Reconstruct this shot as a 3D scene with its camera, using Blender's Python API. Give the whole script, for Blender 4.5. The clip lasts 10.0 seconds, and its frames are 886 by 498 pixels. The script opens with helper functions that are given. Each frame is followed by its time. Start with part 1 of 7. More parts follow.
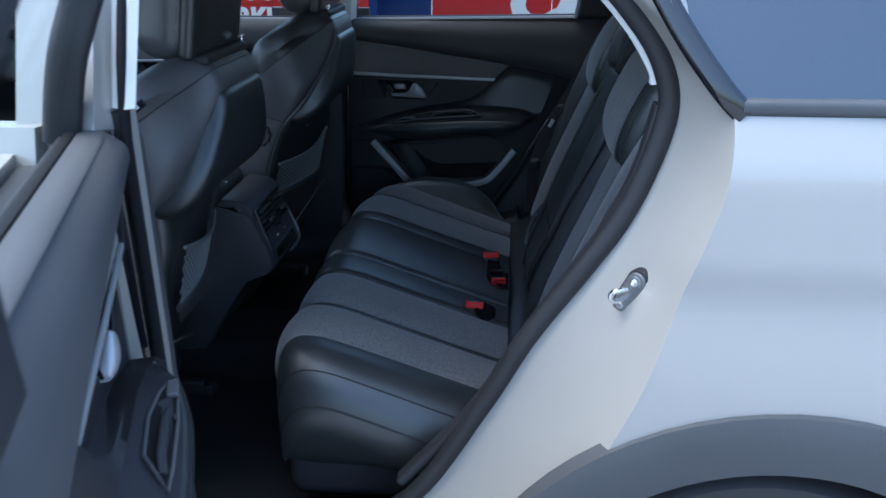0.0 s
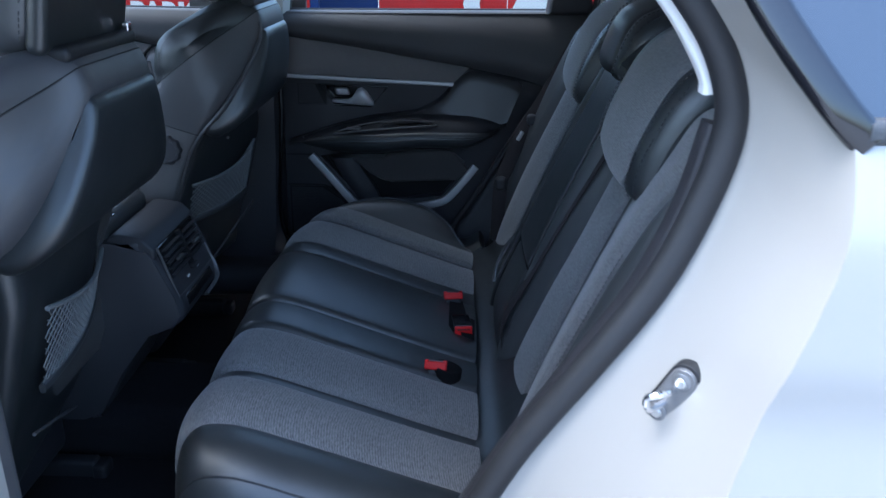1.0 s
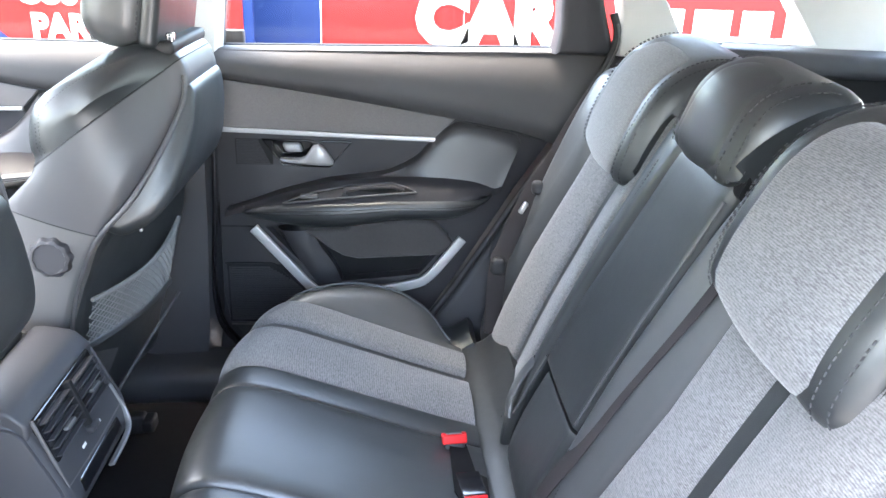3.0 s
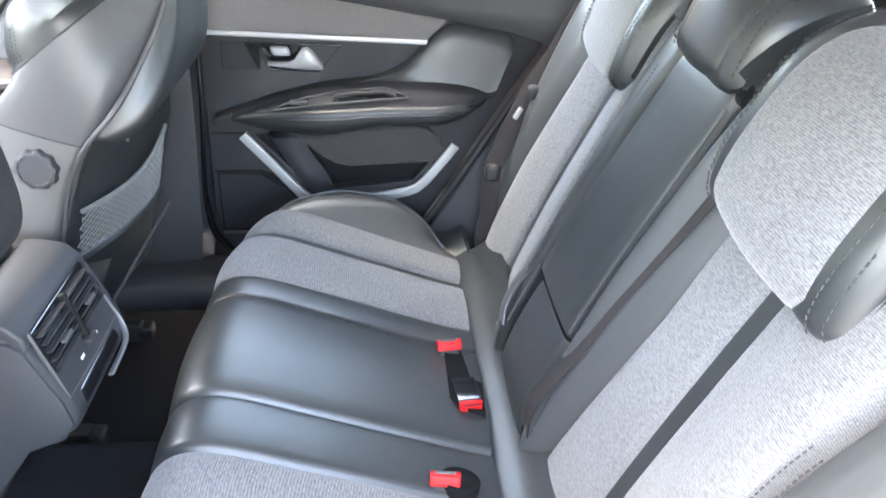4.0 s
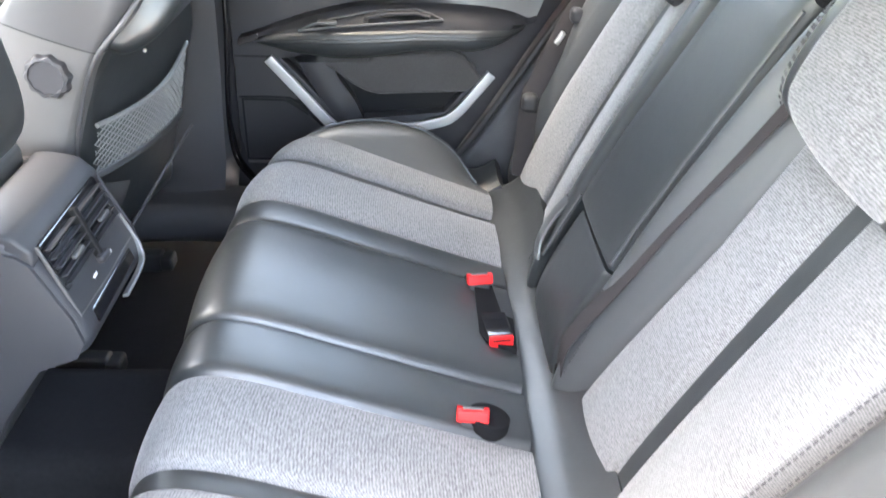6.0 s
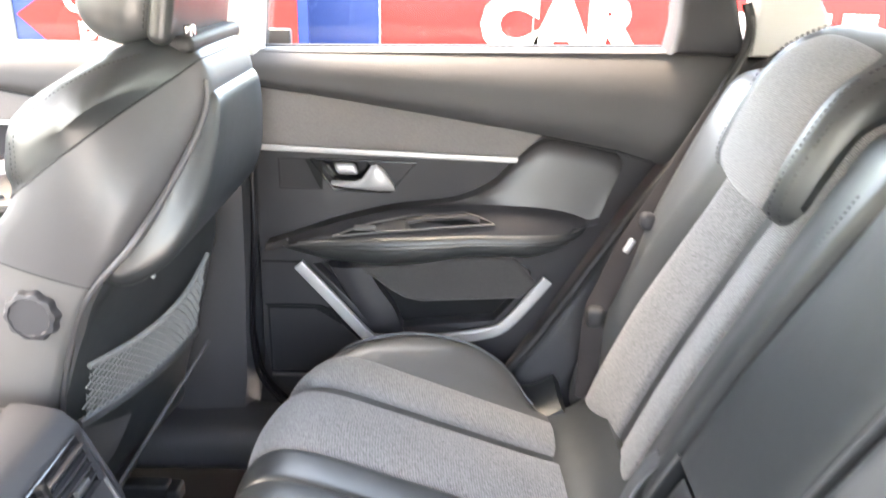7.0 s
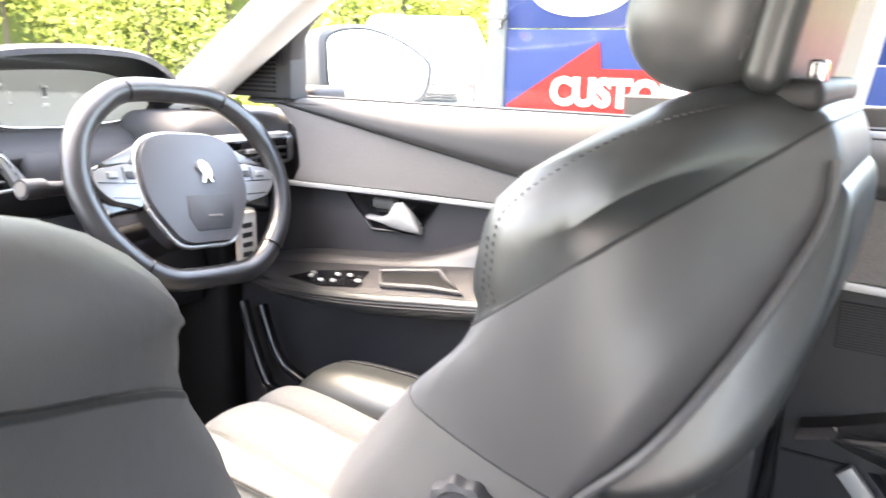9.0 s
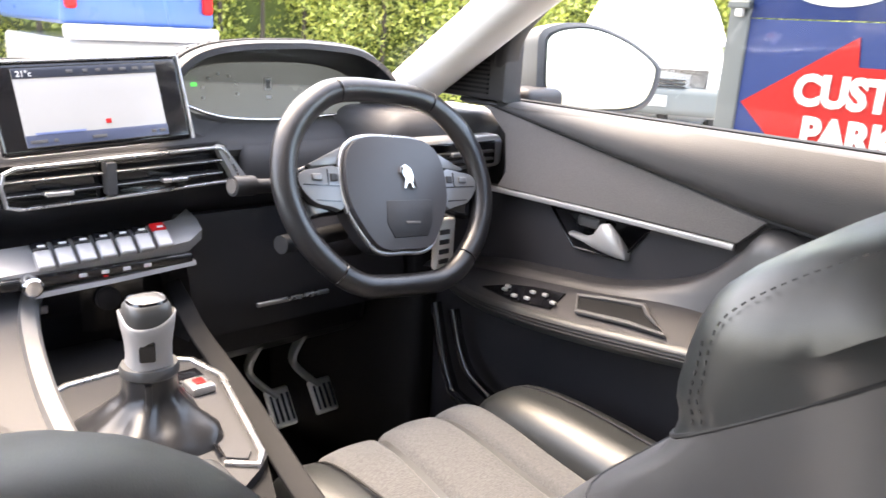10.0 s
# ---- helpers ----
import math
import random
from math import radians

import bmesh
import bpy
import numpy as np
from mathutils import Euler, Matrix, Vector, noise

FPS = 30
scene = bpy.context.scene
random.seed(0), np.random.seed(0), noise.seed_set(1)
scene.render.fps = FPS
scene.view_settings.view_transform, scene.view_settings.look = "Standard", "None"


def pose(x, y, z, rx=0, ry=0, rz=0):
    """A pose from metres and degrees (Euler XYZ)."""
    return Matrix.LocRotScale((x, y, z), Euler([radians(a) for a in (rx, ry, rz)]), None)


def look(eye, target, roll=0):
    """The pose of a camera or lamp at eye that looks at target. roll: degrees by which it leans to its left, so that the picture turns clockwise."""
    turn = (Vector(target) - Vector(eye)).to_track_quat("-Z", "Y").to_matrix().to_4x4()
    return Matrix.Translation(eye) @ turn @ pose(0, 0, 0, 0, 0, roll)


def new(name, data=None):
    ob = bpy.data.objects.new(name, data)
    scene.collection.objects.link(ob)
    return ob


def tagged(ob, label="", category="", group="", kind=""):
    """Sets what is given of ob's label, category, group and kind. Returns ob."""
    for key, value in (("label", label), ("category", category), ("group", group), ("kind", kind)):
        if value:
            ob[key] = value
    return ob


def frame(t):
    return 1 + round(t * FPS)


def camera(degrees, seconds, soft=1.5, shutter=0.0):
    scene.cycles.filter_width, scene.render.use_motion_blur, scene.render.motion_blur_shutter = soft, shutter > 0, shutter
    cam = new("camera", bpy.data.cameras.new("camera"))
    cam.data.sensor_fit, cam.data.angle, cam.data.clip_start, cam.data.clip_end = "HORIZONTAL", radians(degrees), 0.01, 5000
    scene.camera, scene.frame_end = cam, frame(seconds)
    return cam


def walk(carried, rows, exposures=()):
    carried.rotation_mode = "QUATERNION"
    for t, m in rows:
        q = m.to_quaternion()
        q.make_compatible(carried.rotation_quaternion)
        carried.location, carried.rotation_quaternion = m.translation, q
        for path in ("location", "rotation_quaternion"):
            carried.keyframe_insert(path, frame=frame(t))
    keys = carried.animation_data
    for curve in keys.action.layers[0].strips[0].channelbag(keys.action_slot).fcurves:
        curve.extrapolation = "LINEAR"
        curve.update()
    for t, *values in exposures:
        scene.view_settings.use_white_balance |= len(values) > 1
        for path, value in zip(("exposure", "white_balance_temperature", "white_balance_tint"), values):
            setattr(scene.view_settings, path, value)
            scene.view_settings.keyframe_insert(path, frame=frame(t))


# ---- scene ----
import collections

cam = camera(59.3, 10.0, shutter=0.3)
METRES, EYE, TILT, LEAN, TURN = 2.0, 1.45, -22.0, 0.0, 5.0
ROWS = [
    (0.0, 0.0, 0.0, 0.0, -0.0, 0.0, 0.0),
    (0.5, 0.0138, 0.096, 0.0132, -2.36, -0.14, 0.32),
    (1.0, -0.0049, 0.1892, 0.0418, -3.85, 0.28, 0.36),
    (1.5, -0.028, 0.2504, 0.0694, -5.22, 1.11, 0.47),
    (2.0, -0.035, 0.3275, 0.099, -6.59, 1.94, 0.55),
    (3.5, -0.0414, 0.4364, 0.1674, -9.09, -2.71, 1.68),
    (4.0, -0.0406, 0.4319, 0.1616, -9.19, -7.01, 1.7),
    (4.5, -0.0424, 0.4291, 0.1467, -8.84, -11.54, 1.39),
    (5.0, -0.0411, 0.4315, 0.1306, -8.32, -15.39, 0.9),
    (6.5, -0.0372, 0.5162, 0.1531, -6.17, -4.76, 0.38),
    (7.0, -0.043, 0.5851, 0.1868, -4.63, 1.17, 0.61),
    (7.5, -0.0649, 0.669, 0.1899, 0.04, 4.17, 0.88),
    (8.0, -0.093, 0.7307, 0.1887, 6.26, 5.42, -1.56),
    (8.5, -0.1205, 0.7752, 0.2039, 15.26, 6.39, -6.12),
    (9.0, -0.1486, 0.8033, 0.2244, 25.2, 6.05, -11.26),
    (9.5, -0.1636, 0.8212, 0.2434, 33.68, 3.8, -15.19),
    (10.0, -0.1707, 0.8323, 0.2594, 40.41, 0.48, -18.05),
]
walk(cam, [(t, pose(0, 0, EYE, TILT, LEAN, TURN) @ pose(METRES * x, METRES * y, METRES * z, 90 + pitch, roll, yaw)) for t, x, y, z, yaw, pitch, roll in ROWS],
     [(0.0, 2.15, 5250, 2), (0.5, 2.15, 5150, 1), (1.0, 2.75, 5250, 4), (1.5, 4.05, 5500, 6), (2.0, 5.15, 6450, 8), (3.5, 5.7, 7100, 8), (4.2, 5.95, 7400, 8), (5.0, 5.7, 7500, 8), (6.5, 6.2, 8100, 9), (7.5, 6.05, 8700, 14), (8.5, 5.85, 8500, 14), (9.2, 5.2, 8100, 12), (10.0, 4.35, 8100, 14)])

# ---- world and light ----
world = bpy.data.worlds.new("sky")
world.use_nodes = True
scene.world = world
wn = world.node_tree
sky = wn.nodes.new("ShaderNodeTexSky")
sky.sky_type, sky.sun_disc = "NISHITA", False
sky.sun_elevation, sky.sun_rotation, sky.dust_density, sky.air_density = radians(66), radians(262), 4.0, 1.0
wn.links.new(sky.outputs[0], wn.nodes["Background"].inputs[0])
wn.nodes["Background"].inputs[1].default_value = 0.15
sun = new("sun", bpy.data.lights.new("sun", "SUN"))
sun.data.energy, sun.data.angle, sun.data.color = 0.28, radians(60), (0.97, 0.985, 1.0)
sun.matrix_basis = look((-3.8, 1.6, 9.3), (0, 1.9, 0.5))


# ---- materials ----
def material(name, base, rough=0.5, metal=0.0, vary=0.15, scale=6.0, bump=0.0, bscale=300.0, coat=0.0, spec=0.5, stain=0.0, sheen=0.0):
    m = bpy.data.materials.new(name)
    m.use_nodes = True
    n, l = m.node_tree.nodes, m.node_tree.links
    b = n["Principled BSDF"]
    b.inputs["Metallic"].default_value = metal
    b.inputs["Coat Weight"].default_value = coat
    b.inputs["Coat Roughness"].default_value = 0.06
    b.inputs["Specular IOR Level"].default_value = spec
    b.inputs["Sheen Weight"].default_value = sheen
    co = n.new("ShaderNodeTexCoord")
    big = n.new("ShaderNodeTexNoise")
    big.inputs["Scale"].default_value, big.inputs["Detail"].default_value = scale, 6.0
    l.new(co.outputs["Object"], big.inputs["Vector"])
    fine = n.new("ShaderNodeTexNoise")
    fine.inputs["Scale"].default_value, fine.inputs["Detail"].default_value = bscale, 3.0
    l.new(co.outputs["Object"], fine.inputs["Vector"])
    mix = n.new("ShaderNodeMix")
    mix.data_type = "RGBA"
    mix.inputs[6].default_value = (*[c * (1 - vary) for c in base], 1)
    mix.inputs[7].default_value = (*[min(1, c * (1 + vary)) for c in base], 1)
    l.new(big.outputs["Fac"], mix.inputs[0])
    l.new(mix.outputs[2], b.inputs["Base Color"])
    r = n.new("ShaderNodeMapRange")
    r.inputs[3].default_value, r.inputs[4].default_value = max(0.02, rough - 0.07), min(1, rough + 0.07)
    l.new(big.outputs["Fac"], r.inputs[0])
    l.new(r.outputs[0], b.inputs["Roughness"])
    if bump:
        bp = n.new("ShaderNodeBump")
        bp.inputs["Strength"].default_value, bp.inputs["Distance"].default_value = bump, 0.001
        l.new(fine.outputs["Fac"], bp.inputs["Height"])
        l.new(bp.outputs[0], b.inputs["Normal"])
    return m


def leather(name, base, rough=0.38, spec=0.8):
    """Pebbled grain from small Voronoi cells over soft creases."""
    m = material(name, base, rough, vary=0.18, scale=4, spec=spec)
    n, l = m.node_tree.nodes, m.node_tree.links
    co = n.new("ShaderNodeTexCoord")
    v = n.new("ShaderNodeTexVoronoi")
    v.feature, v.inputs["Scale"].default_value = "DISTANCE_TO_EDGE", 900
    l.new(co.outputs["Object"], v.inputs["Vector"])
    w = n.new("ShaderNodeTexNoise")
    w.inputs["Scale"].default_value, w.inputs["Detail"].default_value = 14, 4
    l.new(co.outputs["Object"], w.inputs["Vector"])
    b1, b2 = n.new("ShaderNodeBump"), n.new("ShaderNodeBump")
    b1.inputs["Strength"].default_value, b1.inputs["Distance"].default_value = 0.16, 0.0005
    b2.inputs["Strength"].default_value, b2.inputs["Distance"].default_value = 0.2, 0.006
    l.new(v.outputs["Distance"], b1.inputs["Height"])
    l.new(w.outputs["Fac"], b2.inputs["Height"])
    l.new(b2.outputs[0], b1.inputs["Normal"])
    l.new(b1.outputs[0], n["Principled BSDF"].inputs["Normal"])
    return m


def cloth(name, dark, light, pitch):
    """Melange weave: raised ribs of broken light and dark yarn, one every pitch metres."""
    m = bpy.data.materials.new(name)
    m.use_nodes = True
    n, l = m.node_tree.nodes, m.node_tree.links
    b = n["Principled BSDF"]
    b.inputs["Roughness"].default_value, b.inputs["Sheen Weight"].default_value = 0.85, 0.25
    b.inputs["Specular IOR Level"].default_value = 0.25
    co = n.new("ShaderNodeTexCoord")
    # fine ribs run across the seat; broken yarn frays them
    turn = n.new("ShaderNodeMapping")
    turn.inputs["Rotation"].default_value = (0, radians(39), 0)
    l.new(co.outputs["Object"], turn.inputs[0])
    rib = n.new("ShaderNodeTexWave")
    rib.bands_direction = "X"
    rib.inputs["Scale"].default_value, rib.inputs["Distortion"].default_value = 0.314 / pitch, 3.2
    rib.inputs["Detail"].default_value, rib.inputs["Detail Scale"].default_value = 2.0, 1.6
    l.new(turn.outputs[0], rib.inputs["Vector"])
    warp = n.new("ShaderNodeMapping")
    warp.inputs["Scale"].default_value = (1.0, 0.35, 1.0)
    l.new(turn.outputs[0], warp.inputs[0])
    yarn = n.new("ShaderNodeTexNoise")
    yarn.inputs["Scale"].default_value, yarn.inputs["Detail"].default_value = 0.95 / pitch, 3
    l.new(warp.outputs[0], yarn.inputs["Vector"])
    patch = n.new("ShaderNodeTexNoise")
    patch.inputs["Scale"].default_value = 9
    l.new(co.outputs["Object"], patch.inputs["Vector"])
    total = None
    for node, k in ((rib, 0.28), (yarn, 0.98), (patch, 0.15)):
        s = n.new("ShaderNodeMath")
        s.operation = "MULTIPLY_ADD"
        l.new(node.outputs["Fac"], s.inputs[0])
        s.inputs[1].default_value, s.inputs[2].default_value = k, 0.0
        if total:
            l.new(total, s.inputs[2])
        total = s.outputs[0]
    r = n.new("ShaderNodeValToRGB")
    r.color_ramp.elements[0].position, r.color_ramp.elements[0].color = 0.42, (*dark, 1)
    r.color_ramp.elements[1].position, r.color_ramp.elements[1].color = 0.95, (*light, 1)
    l.new(total, r.inputs[0])
    l.new(r.outputs[0], b.inputs["Base Color"])
    bp = n.new("ShaderNodeBump")
    bp.inputs["Strength"].default_value, bp.inputs["Distance"].default_value = 0.35, 0.0010
    l.new(total, bp.inputs["Height"])
    l.new(bp.outputs[0], b.inputs["Normal"])
    return m


def glazing(name, tint, gloss=1.0):
    m = bpy.data.materials.new(name)
    m.use_nodes = True
    n, l = m.node_tree.nodes, m.node_tree.links
    n.remove(n["Principled BSDF"])
    t, g, x = n.new("ShaderNodeBsdfTransparent"), n.new("ShaderNodeBsdfGlossy"), n.new("ShaderNodeMixShader")
    t.inputs[0].default_value = (*tint, 1)
    g.inputs["Roughness"].default_value = 0.03
    x.inputs[0].default_value = 0.035 * gloss
    l.new(t.outputs[0], x.inputs[1])
    l.new(g.outputs[0], x.inputs[2])
    l.new(x.outputs[0], n["Material Output"].inputs[0])
    return m


def glow(name, colour, power):
    m = material(name, colour, 0.25)
    b = m.node_tree.nodes["Principled BSDF"]
    b.inputs["Emission Color"].default_value = (*colour, 1)
    b.inputs["Emission Strength"].default_value = power
    return m


PAINT = material("white_paint", (0.30, 0.285, 0.263), 0.3, vary=0.03, scale=2, coat=0.8, bump=0.04, bscale=900)
LEATHER = leather("black_leather", (0.020, 0.0225, 0.024), 0.40, 0.85)
# two lighter copies of the black leather, with caught light in their base
LEATHER_GREY = leather("sheen_grey_leather", (0.052, 0.054, 0.056), 0.40, 0.9)
SEAT_SIDE = leather("lit_side_leather", (0.060, 0.058, 0.062), 0.50, 0.75)
CLOTH = cloth("grey_melange_cloth", (0.072, 0.072, 0.073), (0.186, 0.183, 0.184), 0.0024)
MESH_CLOTH = cloth("pale_mesh_cloth", (0.056, 0.057, 0.061), (0.122, 0.123, 0.128), 0.0018)
WELL_SHADE = material("well_shade", (0.008, 0.008, 0.009), 0.9, spec=0.1)
CLOTH_DARK = cloth("charcoal_cloth", (0.115, 0.111, 0.111), (0.195, 0.188, 0.188), 0.0022)
PLASTIC = material("black_grained_plastic", (0.029, 0.028, 0.032), 0.5, vary=0.2, scale=8, bump=0.35, bscale=900, spec=0.35)
SOFT = material("soft_dark_trim", (0.076, 0.074, 0.077), 0.60, vary=0.15, scale=5, bump=0.3, bscale=700, spec=0.28)
INSERT = cloth("brown_grey_insert", (0.125, 0.115, 0.112), (0.205, 0.19, 0.186), 0.0016)
BOLSTER = leather("dark_bolster_leather", (0.030, 0.028, 0.030), 0.44)
PAD = cloth("dark_pocket_cloth", (0.040, 0.037, 0.037), (0.075, 0.070, 0.069), 0.0016)
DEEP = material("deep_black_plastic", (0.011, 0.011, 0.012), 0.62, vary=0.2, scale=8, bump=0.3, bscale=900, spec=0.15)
SOFT_DARK = material("dark_console_plastic", (0.038, 0.038, 0.043), 0.54, vary=0.15, scale=5, bump=0.3, bscale=800)
PLASTIC_GREY = material("grey_grained_plastic", (0.095, 0.092, 0.092), 0.5, vary=0.12, scale=6, bump=0.35, bscale=800)
GLOSSY = material("gloss_black", (0.008, 0.008, 0.01), 0.12, vary=0.3, coat=0.5)
RUBBER = material("black_rubber", (0.015, 0.015, 0.017), 0.6, vary=0.3, scale=20, bump=0.2, bscale=200)
CARPET = material("black_carpet", (0.012, 0.012, 0.014), 0.95, vary=0.5, scale=120, bump=1.0, bscale=1400, spec=0.2)
SATIN = material("satin_silver", (0.55, 0.55, 0.56), 0.28, 0.85, vary=0.08, scale=20)
DASH = material("dash_black", (0.019, 0.019, 0.022), 0.45, vary=0.2, scale=6, bump=0.35, bscale=800)
RIM_LEATHER = leather("wheel_leather", (0.014, 0.014, 0.016), 0.32, 0.7)
PEWTER = material("pewter_plastic", (0.20, 0.20, 0.205), 0.34, 0.5, vary=0.08, scale=30)
CHROME = material("chrome", (0.8, 0.8, 0.81), 0.12, 1.0, vary=0.05, scale=15)
SILVER = material("silver_plastic", (0.42, 0.42, 0.425), 0.38, 0.35, vary=0.06, scale=30)
ALU = material("brushed_aluminium", (0.62, 0.62, 0.60), 0.35, 0.9, vary=0.2, scale=60)
RED = material("red_plastic", (0.55, 0.012, 0.014), 0.45, vary=0.08, scale=40, spec=0.25)
BEIGE = material("pale_headliner", (0.74, 0.73, 0.71), 0.85, vary=0.06, scale=12, bump=0.5, bscale=900)
WHITE_MARK = material("white_marking", (0.75, 0.75, 0.75), 0.5, vary=0.06)
STITCH = material("grey_thread", (0.042, 0.042, 0.045), 0.8, vary=0.2, scale=200)
WEBBING = material("belt_webbing", (0.030, 0.026, 0.027), 0.8, vary=0.2, scale=30, bump=0.5, bscale=700, spec=0.2)
CLAD = material("grey_cladding", (0.05, 0.052, 0.056), 0.6, vary=0.2, scale=7, bump=0.5, bscale=500)
GLASS = glazing("clear_glass", (0.93, 0.95, 0.94))
SCREEN_GLASS = glazing("windscreen_glass", (0.80, 0.81, 0.81))
PRIVACY = material("privacy_glass", (0.02, 0.025, 0.035), 0.05, vary=0.1, coat=1.0, spec=0.9)
GAITER = leather("gaiter_leather", (0.020, 0.020, 0.022), 0.30, 0.6)
HUB = material("hub_black", (0.042, 0.041, 0.046), 0.38, vary=0.15, scale=5, bump=0.08, bscale=900)
MIRROR = material("mirror_silver", (0.95, 0.95, 0.95), 0.02, 1.0, vary=0.0)
NET = material("pocket_net", (0.17, 0.172, 0.17), 0.8, vary=0.2, scale=60)

CY = 1.91            # the car's centre line
XF = [Matrix.Identity(4)]
FLIP = Matrix.Translation((0, 2 * CY, 0)) @ Matrix.Diagonal((1, -1, 1, 1))


# ---- building blocks ----
def thing(name, label, category, base, group="", kind=""):
    ob = new(name)
    ob.empty_display_size = 0.05
    ob.matrix_basis = Matrix.Translation(XF[-1] @ Vector(base))
    return tagged(ob, label, category, group, kind)


def part(name, bm, mat, parent=None, label="", sharp=38, local=None):
    bmesh.ops.recalc_face_normals(bm, faces=bm.faces)
    m = XF[-1] if local is None else XF[-1] @ local
    bm.transform(m)
    if m.determinant() < 0:
        bmesh.ops.reverse_faces(bm, faces=bm.faces)
    me = bpy.data.meshes.new(name)
    bm.to_mesh(me)
    bm.free()
    me.shade_smooth()
    me.set_sharp_from_angle(angle=radians(sharp))
    me.materials.append(mat)
    ob = new(name, me)
    if parent:
        ob.parent = parent
        if parent.parent is None and parent.data is None:
            ob.matrix_parent_inverse = parent.matrix_basis.inverted()
    return tagged(ob, label)


def solo(name, bm, mat, label, category, kind="", group="", sharp=38):
    return tagged(part(name, bm, mat, None, label, sharp), "", category, group, kind)


def rbox(cx, cy, cz, lx, ly, lz, r, seg=4, n=3, f=None, rot=None):
    """A box with round edges; f moves its points (in the box's own frame), rot turns it about its centre."""
    half = (lx / 2, ly / 2, lz / 2)
    r = min(r, *[h * 0.999 for h in half])
    axes = []
    for h in half:
        a = [h - r + r * math.tan(radians(45) * k / seg) for k in range(seg + 1)]
        mid = [-(h - r) + 2 * (h - r) * k / n for k in range(1, n)]
        axes.append([-v for v in reversed(a)] + mid + a)
    bm = bmesh.new()
    cache = {}

    def vert(p):
        key = tuple(round(c, 6) for c in p)
        if key not in cache:
            q = [max(-(h - r), min(h - r, c)) for c, h in zip(p, half)]
            d = Vector(p) - Vector(q)
            v = Vector(q) + (d.normalized() * r if d.length > 1e-9 else d)
            if f:
                v = Vector(f(v))
            if rot:
                v = rot @ v
            cache[key] = bm.verts.new(v + Vector((cx, cy, cz)))
        return cache[key]

    for k in range(3):
        i, j = (k + 1) % 3, (k + 2) % 3
        for s in (-1, 1):
            for a in range(len(axes[i]) - 1):
                for b in range(len(axes[j]) - 1):
                    q = []
                    for u, w in ((a, b), (a + 1, b), (a + 1, b + 1), (a, b + 1)):
                        p = [0, 0, 0]
                        p[k], p[i], p[j] = s * half[k], axes[i][u], axes[j][w]
                        q.append(vert(p))
                    q = list(dict.fromkeys(q))
                    if len(q) > 2 and not bm.faces.get(q):
                        bm.faces.new(q)
    return bm


def join(*bms):
    out = bmesh.new()
    for b in bms:
        me = bpy.data.meshes.new("t")
        b.to_mesh(me)
        b.free()
        out.from_mesh(me)
        bpy.data.meshes.remove(me)
    return out


def smooth(pts, n=6, closed=False):
    """Catmull-Rom through the points."""
    pts = [Vector(p) for p in pts]
    out, k = [], len(pts)
    for i in range(k if closed else k - 1):
        if closed:
            a, b, c, d = pts[i - 1], pts[i], pts[(i + 1) % k], pts[(i + 2) % k]
        else:
            a, b, c, d = pts[max(i - 1, 0)], pts[i], pts[i + 1], pts[min(i + 2, k - 1)]
        for s in range(n):
            t = s / n
            out.append(0.5 * (2 * b + (c - a) * t + (2 * a - 5 * b + 4 * c - d) * t * t + (3 * b - a - 3 * c + d) * t ** 3))
    if not closed:
        out.append(pts[-1])
    return out


def loft(rings, caps=True, closed=True):
    bm = bmesh.new()
    vs = [[bm.verts.new(p) for p in ring] for ring in rings]
    k = len(rings[0])
    for a, b in zip(vs, vs[1:]):
        for i in range(k if closed else k - 1):
            j = (i + 1) % k
            bm.faces.new((a[i], a[j], b[j], b[i]))
    if caps:
        for ring in (vs[0], vs[-1]):
            if closed:
                bm.faces.new(ring)
    return bm


def round_section(a, b, r=0.4, n=3):
    """Rounded rectangle a x b as a section; r: share of the shorter side."""
    r = min(a, b) / 2 * r * 2 * 0.5
    out = []
    for cx, cy, s in ((a / 2 - r, b / 2 - r, 0), (-a / 2 + r, b / 2 - r, 90), (-a / 2 + r, -b / 2 + r, 180), (a / 2 - r, -b / 2 + r, 270)):
        for k in range(n + 1):
            t = radians(s + 90 * k / n)
            out.append((cx + r * math.cos(t), cy + r * math.sin(t)))
    return out


def disc_section(r, n=10):
    return [(r * math.cos(2 * math.pi * k / n), r * math.sin(2 * math.pi * k / n)) for k in range(n)]


def sweep(path, section, up=(0, 0, 1), closed=False, scale=None):
    path = [Vector(p) for p in path]
    rings = []
    k = len(path)
    for i, p in enumerate(path):
        if closed:
            t = path[(i + 1) % k] - path[i - 1]
        else:
            t = path[min(i + 1, k - 1)] - path[max(i - 1, 0)]
        t.normalize()
        side = t.cross(Vector(up))
        side = side.normalized() if side.length > 1e-6 else Vector((1, 0, 0))
        u = side.cross(t)
        s = scale[i] if scale else 1.0
        rings.append([p + side * a * s + u * b * s for a, b in section])
    if closed:
        rings.append(rings[0])
        bm = loft(rings, caps=False)
        bmesh.ops.remove_doubles(bm, verts=bm.verts, dist=1e-6)
        return bm
    return loft(rings)


